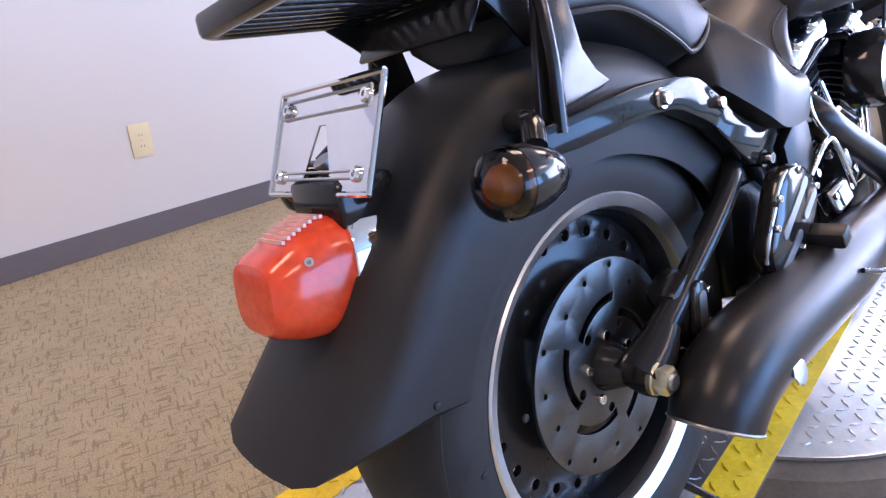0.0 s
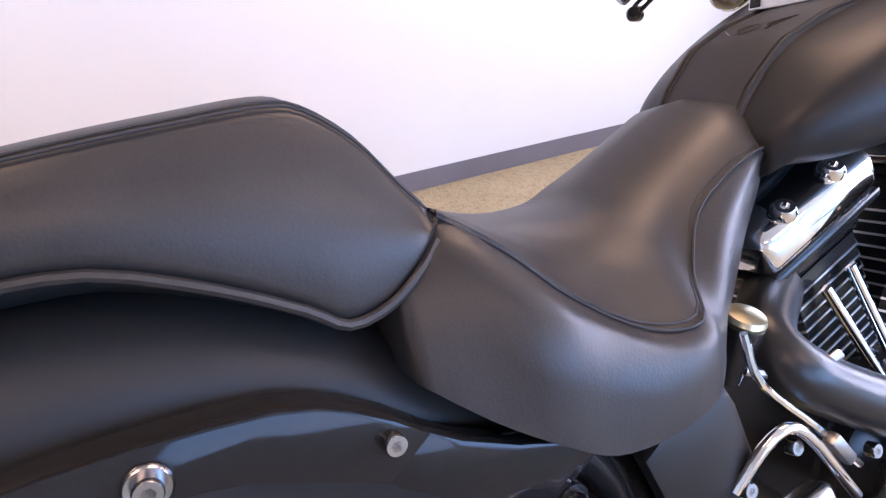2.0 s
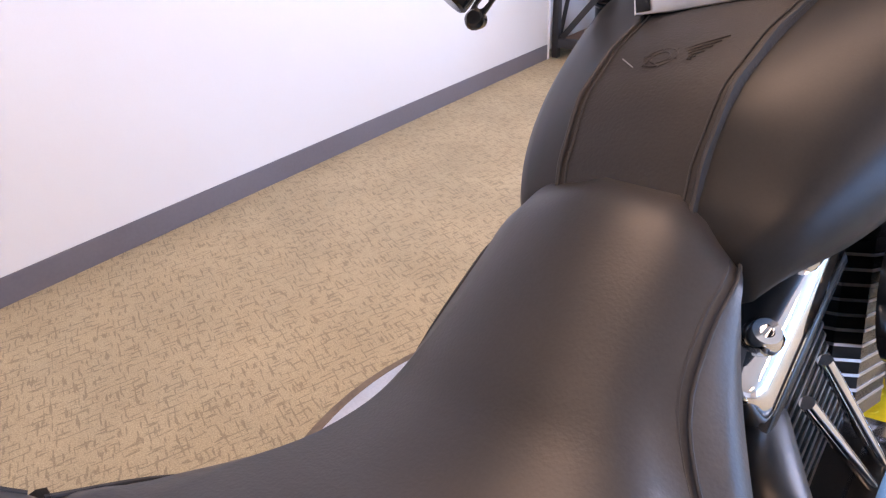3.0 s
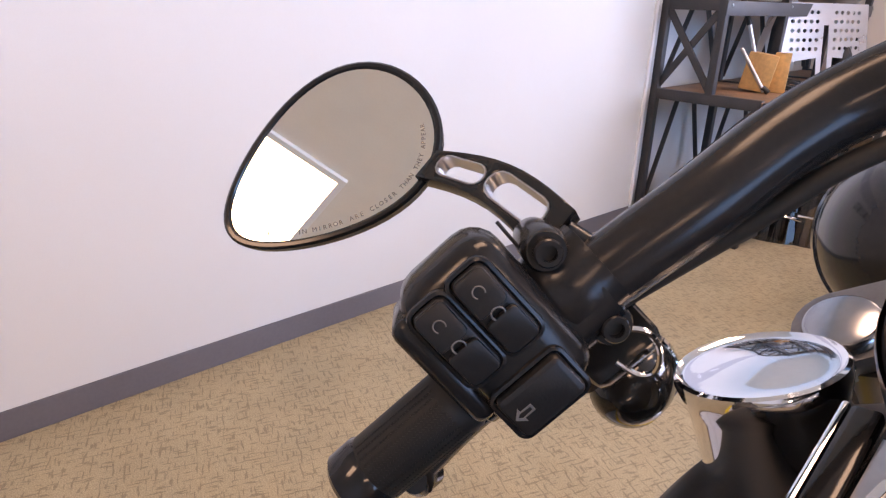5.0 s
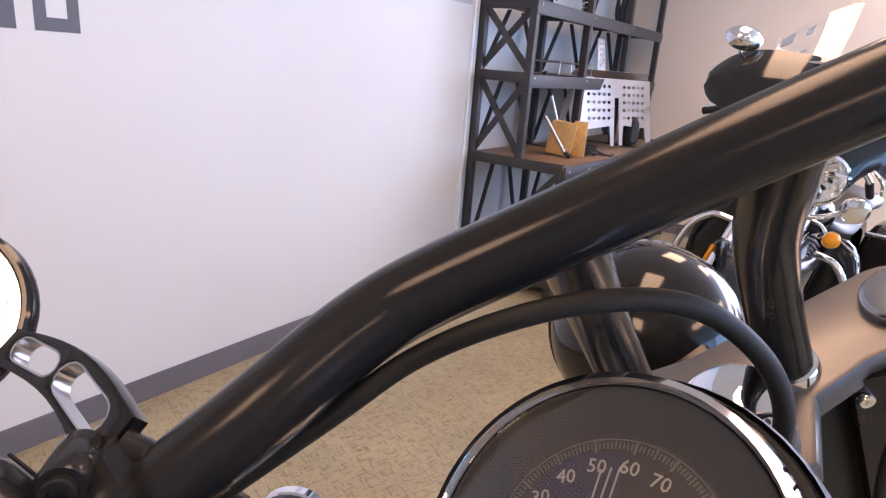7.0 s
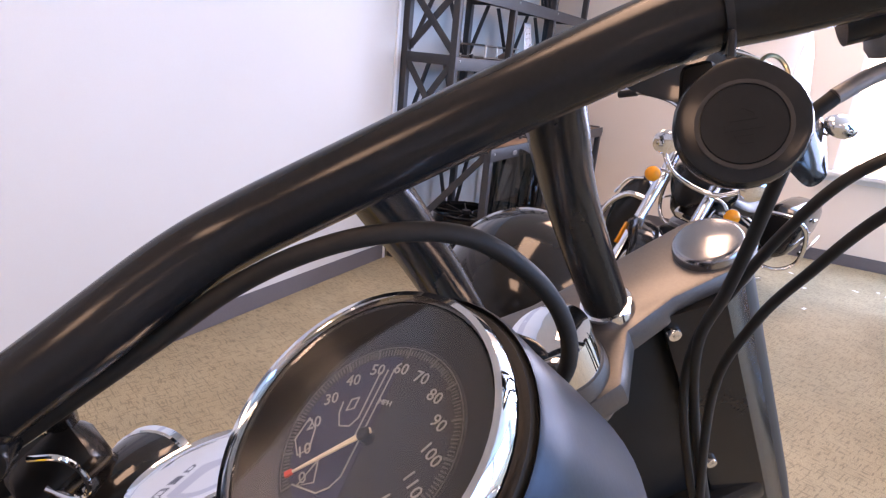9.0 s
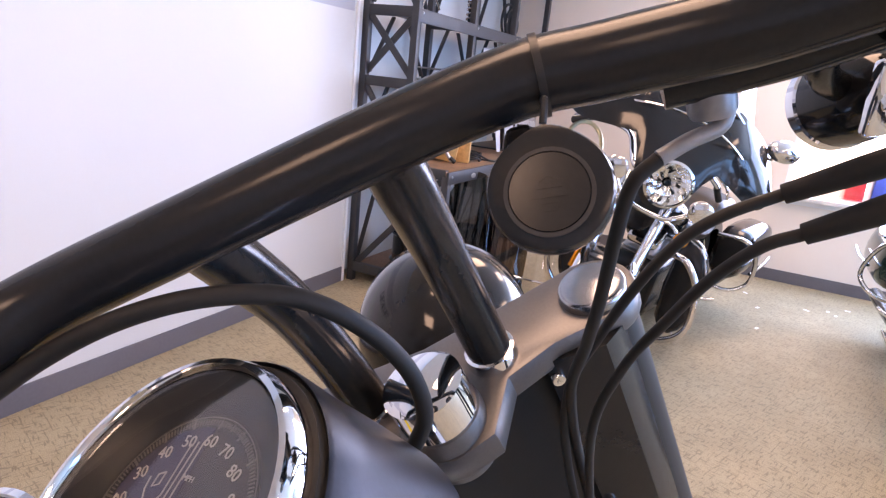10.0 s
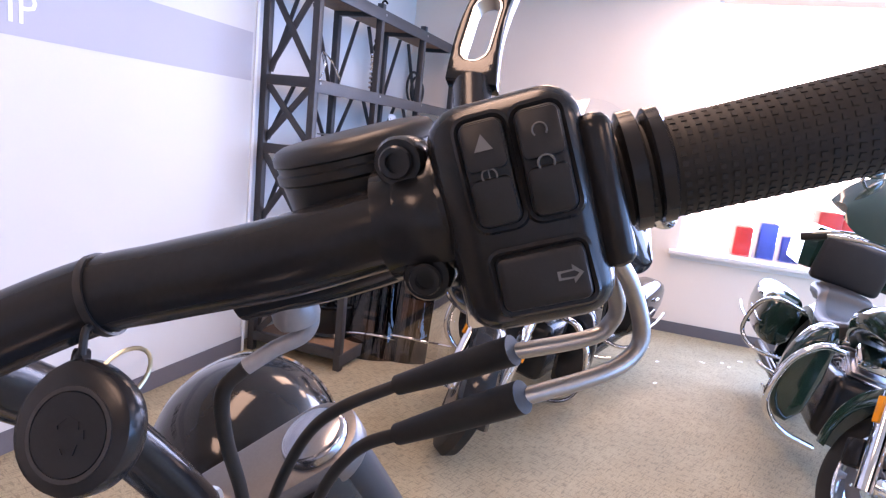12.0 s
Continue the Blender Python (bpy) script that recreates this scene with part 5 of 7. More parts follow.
    for u, h in ((0.56, 0.007), (0.74, 0.005), (0.88, 0.003)):
        x, y = 0.01 + reach * u, -0.058 - 0.012 * math.sin(2.6 * u)
        holes.append(capsule(x - h, y, x + h, y, 0.0062 - 0.0012 * u))
    # the lever's plane lies ahead of the grip
    p0 = L(0, 0, 0)
    ex, fw, upw = (L(1, 0, 0) - p0).normalized(), (L(0, -1, 0) - p0).normalized(), (L(0, 0, 1) - p0).normalized()
    lm = Matrix([[ex[i], -fw[i], upw[i], L(0, 0.016, -0.045 if side < 0 else -0.004)[i]] for i in range(3)] + [[0, 0, 0, 1]])
    if side < 0:
        lm = lm @ pose(0, -0.06, 0, -52) @ pose(0, 0.06, 0)
    lev = part("lever", plate(top + bot[::-1], holes, 0.009, lm @ pose(0, 0, -0.0045), None, 0.0015), SATIN, bike, "black hand lever with round holes")
    part("lever_tip", sweep([lm @ V((reach + 0.006, -0.062, -0.012)), lm @ V((reach + 0.012, -0.062, 0.002)), lm @ V((reach + 0.012, -0.06, 0.01))], [0.009, 0.012, 0.008], 14, 3), SATIN, lev)
    part("lever_pivot", block(0.05, 0.034, 0.03, lm @ pose(0.015, -0.048, 0.0), 0.008), SATIN, lev)
    # indicator under the clamp
    ic = X(0.345, 0.01, 0.1) if side > 0 else X(0.31, 0.0, 0.078)
    away = FS.to_3x3() @ V((0, 0.85, -0.5))
    ind = part("front_indicator", lathe([(0, -0.05), (0.014, -0.044), (0.025, -0.026), (0.0305, 0.0), (0.0315, 0.018)], along(ic, away), 30), GLOSS, bike, "gloss black bullet front turn signal")
    part("trim_ring", lathe([(0.031, 0.016), (0.0328, 0.018), (0.0328, 0.027), (0.0295, 0.03)], along(ic, away), 30, ring=True), CHROME, ind)
    part("lens", lathe([(0.0295, 0.027), (0.023, 0.04), (0, 0.046)], along(ic, away), 30), SMOKE, ind)
    part("stalk", sweep([ic, X(0.305, -0.01, 0.14), X(0.295 if side > 0 else 0.27, -0.035, 0.185)], 0.009, 12, 4), SATIN, ind)
    nut = X(0.333, -0.035, 0.112) if side > 0 else X(0.325, -0.03, 0.13)
    part("stalk_plate", block(0.034, 0.044, 0.008, along(nut + FS.to_3x3() @ V((0, 0.004, 0.006)), FS.to_3x3() @ V((0, -1, 0.1))), 0.003), CHROME, ind)
    bolt("stalk_bolt", nut, FS.to_3x3() @ V((0, -1, 0.1)), 0.013, 0.01, CHROME, ind)
    # mirror: an egg that narrows outwards, on a slotted flat stem
    facing = V((-0.362, -0.674, 0.644))
    ax = V((-facing.y, facing.x, 0)).normalized()
    ay = V((0, 0, 1)) - facing * facing.z
    ay.normalize()
    S3 = FS.to_3x3() @ Matrix(((side, 0, 0), (0, 1, 0), (0, 0, 1)))
    mc = X(0.521, 0.093, 0.302) if side > 0 else X(0.4125, 0.0344, 0.3114)
    ax, ay, nz = (S3 @ ax).normalized(), (S3 @ ay).normalized(), (S3 @ facing).normalized()
    mm = Matrix([[ax[i], ay[i], nz[i], mc[i]] for i in range(3)] + [[0, 0, 0, 1]])

    def drop(k, n=56):
        return [(k * 0.08 * math.cos(2 * math.pi * j / n) + 0.004, k * 0.0525 * math.sin(2 * math.pi * j / n) * (1 - 0.3 * math.cos(2 * math.pi * j / n))) for j in range(n)]
    mir = part("mirror", plate(drop(1.0), [], 0.014, mm @ pose(0, 0, -0.014), None, 0.005), SATIN, bike, "teardrop rear-view mirror on a slotted stem")
    part("mirror_rim", sweep([mm @ V((x, y, 0.0)) for x, y in drop(0.97)], 0.003, 8, 1, None, 1.0, True), GLOSS, mir)
    part("mirror_glass", plate(drop(0.93), [], 0.0008, mm @ pose(0, 0, 0.0004)), MIRROR, mir, "silvered mirror glass", flat=True)
    if side < 0:
        words = "OBJECTS IN MIRROR ARE CLOSER THAN THEY APPEAR"
        for k, ch in enumerate(words):
            if ch == " ":
                continue
            a = radians(332 - 132 * k / (len(words) - 1))
            egg = lambda q: V((0.84 * 0.08 * math.cos(q) + 0.004, 0.84 * 0.0525 * math.sin(q) * (1 - 0.3 * math.cos(q)), 0.0013))
            q, q2 = egg(a), egg(a - 0.02)
            m3 = mm.to_3x3()
            text("lettering", ch, 0.0042, frame_of(mm @ q, m3 @ (q2 - q), m3 @ V((-q.x, -q.y, 0))), DIALINK2, mir, 0.0001)
    root, end = (X(0.378, 0.03, 0.217), X(0.468, 0.09, 0.268)) if side > 0 else (X(0.29, -0.042, 0.235), X(0.358, 0.03, 0.277))
    run = end - root
    rl = run.length
    flat = (S3 @ V((-0.25, -0.55, 0.8))).normalized()
    ey = (flat.cross(run) * side).normalized()
    ey = ey if (FS.to_3x3().inverted() @ ey).z > 0 else -ey
    sm = frame_of(root, run, ey)
    stem_up, stem_dn = [], []
    for k in range(11):
        u = k / 10
        bow = 0.01 * math.sin(math.pi * u)
        w = 0.017 - 0.006 * u
        stem_up.append((rl * u, bow + w))
        stem_dn.append((rl * u, bow - w))
    s1, s2 = ((rl * 0.2, 0.006), (rl * 0.47, 0.0095), 0.0098), ((rl * 0.65, 0.0085), (rl * 0.86, 0.005), 0.0078)
    stem = part("mirror_stem", plate(stem_up + stem_dn[::-1], [capsule(*s1[0], *s1[1], s1[2]), capsule(*s2[0], *s2[1], s2[2])], 0.012, sm @ pose(0, 0, -0.006), None, 0.001), GLOSS, mir, "black mirror stem with two long bright slots")
    for p_, q_, rr in (s1, s2):
        part("slot_lining", plate(capsule(*p_, *q_, rr - 0.0002), [capsule(*p_, *q_, rr - 0.0012)], 0.0116, sm @ pose(0, 0, -0.0058)), SILVER, stem)
    part("stem_foot", sweep([root, X(0.362, 0.0, 0.205) if side > 0 else X(0.268, -0.05, 0.2)], [0.012, 0.011], 16, 1), SATIN, stem)


def bars(items, m, mat, parent):
    for i, (x, y, w, h) in enumerate(items):
        part("lettering", block(w, h, 0.0003, m @ pose(x, y, 0.0), 0), mat, parent)


controls(-1)
controls(1)


def right_side_extras():
    # brake fluid reservoir
    up = (FS.to_3x3() @ V((0.2, 0.25, 0.95))).normalized()
    c0 = F(0.29, -0.022, 0.203)
    mm = along(c0, up)
    res = part("brake_reservoir", lathe([(0.035, -0.012), (0.039, -0.006), (0.0415, 0.018), (0.0432, 0.0195), (0.0432, 0.0235), (0.0418, 0.0245), (0.0418, 0.0275), (0.0432, 0.0285), (0.043, 0.032), (0.0405, 0.0355), (0.037, 0.037), (0, 0.038)], mm, 56), PLASTIC, bike, "round black brake fluid reservoir with a ribbed lid")
    part("cylinder_body", sweep([F(0.205, -0.02, 0.183), F(0.26, -0.04, 0.182), F(0.31, -0.055, 0.184)], [0.012, 0.014, 0.016], 18, 3), SATIN, res)
    part("hose_fitting", lathe([(0.011, -0.012), (0.013, -0.008), (0.013, 0.008), (0.011, 0.012)], along(F(0.228, -0.027, 0.17), up), 18), HOSEGREY, res, "dull grey hose fitting")
    end = F(0.19, -0.034, 0.152)
    elbow = sweep([F(0.228, -0.027, 0.172), F(0.234, -0.03, 0.162), F(0.226, -0.034, 0.154), F(0.208, -0.034, 0.154), end], 0.0047, 12, 5)
    part("hose_elbow", elbow, HOSEGREY, res, "dull grey hose elbow")
    part("brake_hose", sweep([end, F(0.172, -0.034, 0.144), F(0.156, -0.03, 0.112), F(0.14, -0.02, 0.066), F(0.122, -0.01, 0.021), F(0.1, 0.008, -0.04), F(0.085, 0.02, -0.15), F(0.07, 0.02, -0.32)], 0.0044, 10, 6), RUBBER, res, "thin black brake hose")
    # throttle cables: bare elbows from the housing, then rubber sleeves
    runs = (((0.312, -0.113, 0.115), (0.246, -0.068, 0.088), [(0.354, -0.108, 0.097), (0.377, -0.104, 0.094), (0.387, -0.1, 0.104), (0.388, -0.096, 0.135), (0.38, -0.094, 0.165)]),
            ((0.322, -0.081, 0.115), (0.257, -0.037, 0.093), [(0.363, -0.082, 0.098), (0.378, -0.083, 0.101), (0.384, -0.085, 0.115), (0.38, -0.09, 0.155)]))
    for k, (b1, c1, elbow) in enumerate(runs):
        p1 = F(*b1)
        p2 = F(*c1)
        cab = part("throttle_cable", sweep([p1 + (p2 - p1) * 0.1, *[F(*q) for q in elbow]], 0.0046, 12, 6), STEEL, bike, "throttle cable with a bare metal elbow and a black sleeve")
        part("sleeve", sweep([p1, p1 + (p2 - p1) * 0.5, p2], [0.0085, 0.008, 0.0062], 14, 1), RUBBER, cab)
        far = [F(0.225, -0.06, 0.085), F(0.2, -0.045, 0.063), F(0.173, -0.03, 0.03), F(0.139, -0.012, -0.016), F(0.1, 0.0, -0.09), F(0.06, 0.0, -0.25), F(0.02, -0.02, -0.4)] if k == 0 else [F(0.223, -0.03, 0.092), F(0.197, -0.022, 0.081), F(0.168, -0.012, 0.054), F(0.137, -0.002, 0.017), F(0.1, 0.012, -0.04), F(0.075, 0.015, -0.13), F(0.05, 0.0, -0.3)]
        part("cable_sheath", sweep([p2, *far], 0.0038, 10, 6), RUBBER, cab)


right_side_extras()

# wire bail under the left clamp
part("wire_bail", sweep([F(-0.285, -0.058, 0.178), F(-0.271, -0.06, 0.172), F(-0.268, -0.06, 0.16), F(-0.272, -0.06, 0.147), F(-0.279, -0.06, 0.14), F(-0.287, -0.06, 0.143), F(-0.294, -0.058, 0.155)], 0.0018, 8, 4), CHROME, bike, "small bright wire bail")

# clutch cable arching over the clock
part("clutch_cable", sweep([F(-0.29, -0.055, 0.19), F(-0.2, -0.035, 0.196), F(-0.149, -0.024, 0.2), F(-0.1, -0.028, 0.202), F(-0.056, -0.03, 0.192), F(-0.019, -0.03, 0.168), F(0.003, -0.03, 0.128), F(0.011, -0.03, 0.084), F(0.003, -0.03, 0.044), F(-0.024, -0.025, 0.006), F(-0.04, -0.01, -0.06), F(-0.03, 0.0, -0.25)], 0.0058, 12, 6), RUBBER, bike, "black clutch cable arching past the clock")


# key fob tied to the bar
def key_fob():
    zp = F(0.147, -0.0115, 0.2158)
    axis = (F(0.18, -0.0215, 0.2115) - F(0.125, -0.0075, 0.2175)).normalized()
    tm = along(zp, axis)
    tie = part("cable_tie", plate(circle(0.0218, 28), [circle(0.0203, 28)], 0.004, tm @ pose(0, 0, -0.002)), PLASTIC, None)
    tie.matrix_world = BIKE
    tagged(tie, "thin black cable tie round the handlebar", "cable tie")
    fob = thing("key_fob", "round black rubber key fob hanging from the handlebar", "key fob", BIKE)
    c = V((0.136, 1.106, 1.152))
    n = V((0.28, -0.78, 0.25)).normalized()
    up = (zp - c)
    m = Matrix.Translation(c) @ Matrix([[*r, 0] for r in zip(n.cross(-up).normalized() * -1, (up - n * up.dot(n)).normalized(), n)] + [[0, 0, 0, 1]])
    outline = []
    for k in range(40):
        a = 2 * math.pi * k / 40
        r = 0.0305
        x, y = r * math.cos(a), r * math.sin(a)
        if y > 0.012:
            x *= 1 - 0.15 * ((y - 0.012) / 0.0175) ** 2
            y *= 1 + 0.05 * ((y - 0.012) / 0.0175) ** 1.5
        outline.append((x, y))
    part("case", plate(outline, [], 0.016, m @ pose(0, 0, -0.012), None, 0.0045), SATIN, fob)
    part("button_groove", plate(circle(0.0215, 32), [circle(0.0195, 32)], 0.0012, m @ pose(0, -0.002, 0.0036)), DIAL, fob)
    pad = part("button", lathe([(0.0195, 0.003), (0.0188, 0.0048), (0, 0.005)], m @ pose(0, -0.002, 0), 32), SATIN, fob)
    part("emblem", plate([(-0.006, 0.004), (0, 0.008), (0.006, 0.004), (0.006, 0.0005), (-0.006, 0.0005)], [[(-0.0045, 0.0035), (0, 0.0062), (0.0045, 0.0035), (0.0045, 0.0018), (-0.0045, 0.0018)]], 0.0008, m @ pose(0, -0.001, 0.0048)), SATIN, pad)
    part("emblem", block(0.017, 0.004, 0.0008, m @ pose(0, -0.003, 0.0052), 0), SATIN, pad)
    part("emblem", plate([(-0.005, -0.006), (0.005, -0.006), (0.003, -0.0105), (-0.003, -0.0105)], [[(-0.0035, -0.0068), (0.0035, -0.0068), (0.0022, -0.0095), (-0.0022, -0.0095)]], 0.0008, m @ pose(0, -0.001, 0.0048)), SATIN, pad)
    rc = m @ V((-0.018, 0.022, -0.008))
    part("split_ring", sweep([rc + 0.013 * (math.cos(a) * up.normalized() + math.sin(a) * V((0.3, 0.8, 0.1)).normalized()) for a in np.linspace(0, 2 * math.pi, 25)], 0.0011, 8, 1), GOLD, fob, "brass split ring")
    part("loop", sweep([m @ V((0, 0.034, -0.004)), m @ V((-0.002, 0.046, -0.004)), zp - up.normalized() * 0.018], 0.002, 8, 3), PLASTIC, fob)
    part("tag", block(0.018, 0.04, 0.004, m @ pose(0.016, 0.02, -0.02, 0, 35, 10), 0.004), PLASTIC, fob)


key_fob()


# ---- turntable under the motorcycle ----
def tread_bars(inside, x0, y0, x1, y1, z, step=0.03):
    """Raised bars of a tread plate, crosswise by turns."""
    verts, faces = [], []
    nx, ny = int((x1 - x0) / step), int((y1 - y0) / step)
    for i in range(nx):
        for j in range(ny):
            x, y = x0 + (i + 0.5) * step, y0 + (j + 0.5) * step
            if not inside(x, y):
                continue
            a = radians(45 if (i + j) % 2 else -45)
            u, w = V((math.cos(a), math.sin(a), 0)) * 0.0125, V((-math.sin(a), math.cos(a), 0)) * 0.0032
            k = len(verts)
            c = V((x, y, z))
            for s, h in ((1.0, 0.0), (0.7, 0.0026)):
                verts += [c + u * s + V((0, 0, h)), c + w * s + V((0, 0, h)), c - u * s + V((0, 0, h)), c - w * s + V((0, 0, h))]
            faces += [(k, k + 1, k + 5, k + 4), (k + 1, k + 2, k + 6, k + 5), (k + 2, k + 3, k + 7, k + 6), (k + 3, k, k + 4, k + 7), (k + 4, k + 5, k + 6, k + 7)]
    bm = bmesh.new()
    vs = [bm.verts.new(v) for v in verts]
    for f in faces:
        bm.faces.new([vs[i] for i in f])
    return bm


def turntable():
    cx, cy, r, top = -0.09, 0.92, 0.61, 0.19
    t = thing("turntable", "round tread-plate display turntable with yellow painted strips", "turntable", pose(cx, cy, 0))
    # the base's dark brown rim past the disc stands in for the shadow there
    part("base", lathe([(0.645, 0.0), (0.647, 0.165), (0.64, 0.17)], None, 72), TURNEDGE, t, "round base of the turntable, its dark rim standing in for shadow")
    part("disc", lathe([(r, 0.178), (r, 0.186), (r - 0.003, 0.188)], None, 96), TREAD, t, "worn steel tread-plate disc")
    # parts of kind stuff: the raised bars of the plate
    bars_ = part("tread_relief", tread_bars(lambda x, y: math.hypot(x, y) < r - 0.02 and not -0.29 < x < 0.35, -r, -r, r, r, 0.188), TREAD, t, flat=True)
    bars_["kind"] = "stuff"
    # the wheel lane, in two lengths with a dark joint
    for y0, y1 in ((-0.72, 0.222), (0.24, 2.0)):
        lane = part("wheel_lane", box2(-0.28, y0 - cy, 0.19 - 0.022, 0.335, y1 - cy, top, None, 0.002), TREAD, t, "tread-plate wheel lane")
        for x0, x1 in ((-0.28, -0.205), (0.26, 0.335)):
            part("painted_strip", box2(x0, y0 - cy + 0.001, top - 0.001, x1, y1 - cy - 0.001, top + 0.0012), YELLOW, lane, "yellow painted tread strip")
        b2 = part("tread_relief", tread_bars(lambda x, y: True, -0.28, y0 - cy, 0.335, y1 - cy, top + 0.001), TREAD, lane, flat=True)
        b2["kind"] = "stuff"
        b2.data.materials.clear()
        b2.data.materials.append(TREAD)
        b2.data.materials.append(YELLOW)
        for f in b2.data.polygons:
            f.material_index = 1 if f.center.x < -0.205 or f.center.x > 0.26 else 0
    part("support", box2(-0.26, -1.6, 0.0, 0.31, 1.05, 0.166), TURNEDGE, t)


turntable()


# ---- wall outlet and writing ----
def outlet():
    o = thing("wall_outlet", "ivory plastic double socket plate on the wall", "outlet", frame_of((WX, 0.36, 0.408), (0, 1, 0), (0, 0, 1)))
    part("plate", plate([(-0.042, -0.067), (0.042, -0.067), (0.042, 0.067), (-0.042, 0.067)], [], 0.006, None, None, 0.002), IVORY, o)
    for s in (-1, 1):
        sk = part("socket", plate(circle(0.018, 20, 0, 0.02 * s, 0.0145), [], 0.0015, pose(0, 0, 0.0058)), IVORY, o)
        for x in (-0.006, 0.006):
            part("slot", block(0.0022, 0.008, 0.0004, pose(x, 0.022 * s, 0.0076), 0), DIAL, sk)
    part("screw", lathe([(0.003, 0), (0.003, 0.001)], pose(0, 0, 0.0058), 12), SILVER, o)


outlet()


def wall_writing():
    w = thing("wall_lettering", "large dark grey figures on the white wall, shown as bars", "sign", frame_of((WX, 1.85, 1.36), (0, 1, 0), (0, 0, 1)))
    for k in range(7):
        part("figure_bar", plate([(-0.15 - 0.18 * k, 0), (-0.02 - 0.18 * k, 0), (-0.02 - 0.18 * k, 0.2), (-0.15 - 0.18 * k, 0.2)], [[(-0.115 - 0.18 * k, 0.04), (-0.055 - 0.18 * k, 0.04), (-0.055 - 0.18 * k, 0.16), (-0.115 - 0.18 * k, 0.16)]] if k % 2 == 0 else [], 0.0015, None), DIGIT, w)
    t = thing("band_lettering", "white capital letters on the grey wall band", "sign", frame_of((WX + 0.002, 2.75, 1.735), (0, 1, 0), (0, 0, 1)))
    text("lettering", "IP", 0.17, pose(0, 0.06, 0.0008), LETTER, t, 0.0006, "RIGHT")


wall_writing()


# ---- steel shelf in the alcove ----
def shelf():
    x0, x1, y0, y1 = -2.1, -1.76, 4.17, 6.5
    sh = thing("steel_shelf", "dark steel rack with wooden boards and crossed braces", "shelf", pose(0, 0, 0))
    t = 0.045
    ys = [y0, y0 + 0.79, y0 + 1.56, y1]
    for y in ys:
        for x in (x0, x1):
            part("post", box2(x - t / 2, y - t / 2, 0.83 if x == x1 else 0, x + t / 2, y + t / 2, 2.34, None, 0.003), FRAMESTEEL, sh)
        part("post", box2(-1.46 - t / 2, y - t / 2, 0.0, -1.46 + t / 2, y + t / 2, 0.8, None, 0.003), FRAMESTEEL, sh)
        for z0, z1 in ((0.1, 0.8), (0.86, 1.3), (1.36, 1.71), (1.77, 2.27)):
            xa, xb = x0 + 0.01, (x1 if z0 > 0.5 else -1.46) - 0.01
            if y == y0:
                for a, b in (((xa, z0), (xb, z1)), ((xb, z0), (xa, z1)))[:1 if z0 < 0.5 else 2]:
                    d = V((b[0] - a[0], 0, b[1] - a[1]))
                    part("cross_brace", block(0.04, 0.012, d.length, along((((a[0] + b[0]) / 2), y + (0.007 if a[0] < b[0] else -0.007), (a[1] + b[1]) / 2), d, 90), 0.002), FRAMESTEEL, sh)
        for z in (0.1, 0.81, 1.31, 1.72, 2.28):
            part("end_rail", box2(x0, y - t / 2 + 0.002, z - 0.03, x1 if z > 0.9 else -1.46, y + t / 2 - 0.002, z + 0.03, None, 0.003), FRAMESTEEL, sh)
    for z, depth in ((0.1, -1.44), (0.83, -1.44), (1.33, x1 + 0.022), (1.74, x1 + 0.022), (2.3, x1 + 0.022)):
        b = part("shelf_board", box2(x0 - 0.02, y0 - 0.02, z - 0.02, depth - 0.012, y1 + 0.02, z, None, 0.002), WOOD, sh, "worn brown wooden board")
        part("front_rail", box2(depth - 0.01, y0 - 0.03, z - 0.075, depth + 0.006, y1 + 0.03, z + 0.002, None, 0.002), FRAMESTEEL, b, "dark steel front rail")
    for ya, yb in zip(ys, ys[1:]):
        for z0, z1 in ((0.86, 1.3), (1.36, 1.71), (1.77, 2.27), (0.14, 0.78)):
            mid = (ya + yb) / 2
            for a in (ya + 0.05, yb - 0.05):
                d = V((0, (mid - a) * 0.72, z1 - z0))
                part("back_brace", block(0.03, 0.01, d.length, along((x0 - 0.005 + (0.006 if a < mid else 0.0), a + d.y / 2, (z0 + z1) / 2), d, 0), 0.002), FRAMESTEEL, sh)
    part("badge", plate(circle(0.035, 24, 0, 0, 0.016), [], 0.003, frame_of((-1.433, 4.5, 0.785), (0, 1, 0), (0, 0, 1)), None, 0.001), STEEL, sh, "small oval metal badge")
    for y in ys:
        for z in (0.8, 1.31, 1.72, 2.27):
            part("bolt", lathe([(0.008, 0), (0.007, 0.004), (0.003, 0.006)], along((x1 + 0.03 if z > 0.9 else -1.434, y + 0.02, z), (1, 0, 0)), 10), STEEL, sh)


shelf()


# ---- things on the shelf ----
def tool_block():
    b = thing("tool_block", "pine wood block holding two metal tools", "tool holder", pose(-1.7, 4.62, 0.83, 0, 0, 20) @ Matrix.Diagonal((1.25, 1.25, 1.25, 1)))
    part("block", block(0.13, 0.1, 0.17, pose(0, 0, 0.092, 0, 8), 0.004), PINE, b)
    part("block", block(0.07, 0.08, 0.18, pose(0.09, 0.03, 0.092), 0.004), PINE, b)
    for x, y, lean in ((-0.03, 0.0, -28), (0.085, -0.055, 24)):
        t = part("tool", sweep([V((x, y, 0.16)) if lean < 0 else V((0.04, -0.085, 0.01)), V((x - 0.05, y, 0.3)) if lean < 0 else V((-0.09, -0.085, 0.2))], 0.009, 12, 1), SILVER, b, "bright steel tool")
        part("tool_grip", sweep([V((x - 0.05, y, 0.3)), V((x - 0.1, y, 0.42))] if lean < 0 else [V((0.06, -0.085, 0.008)), V((0.03, -0.085, 0.03))], 0.012, 12, 1), PLASTIC, t)


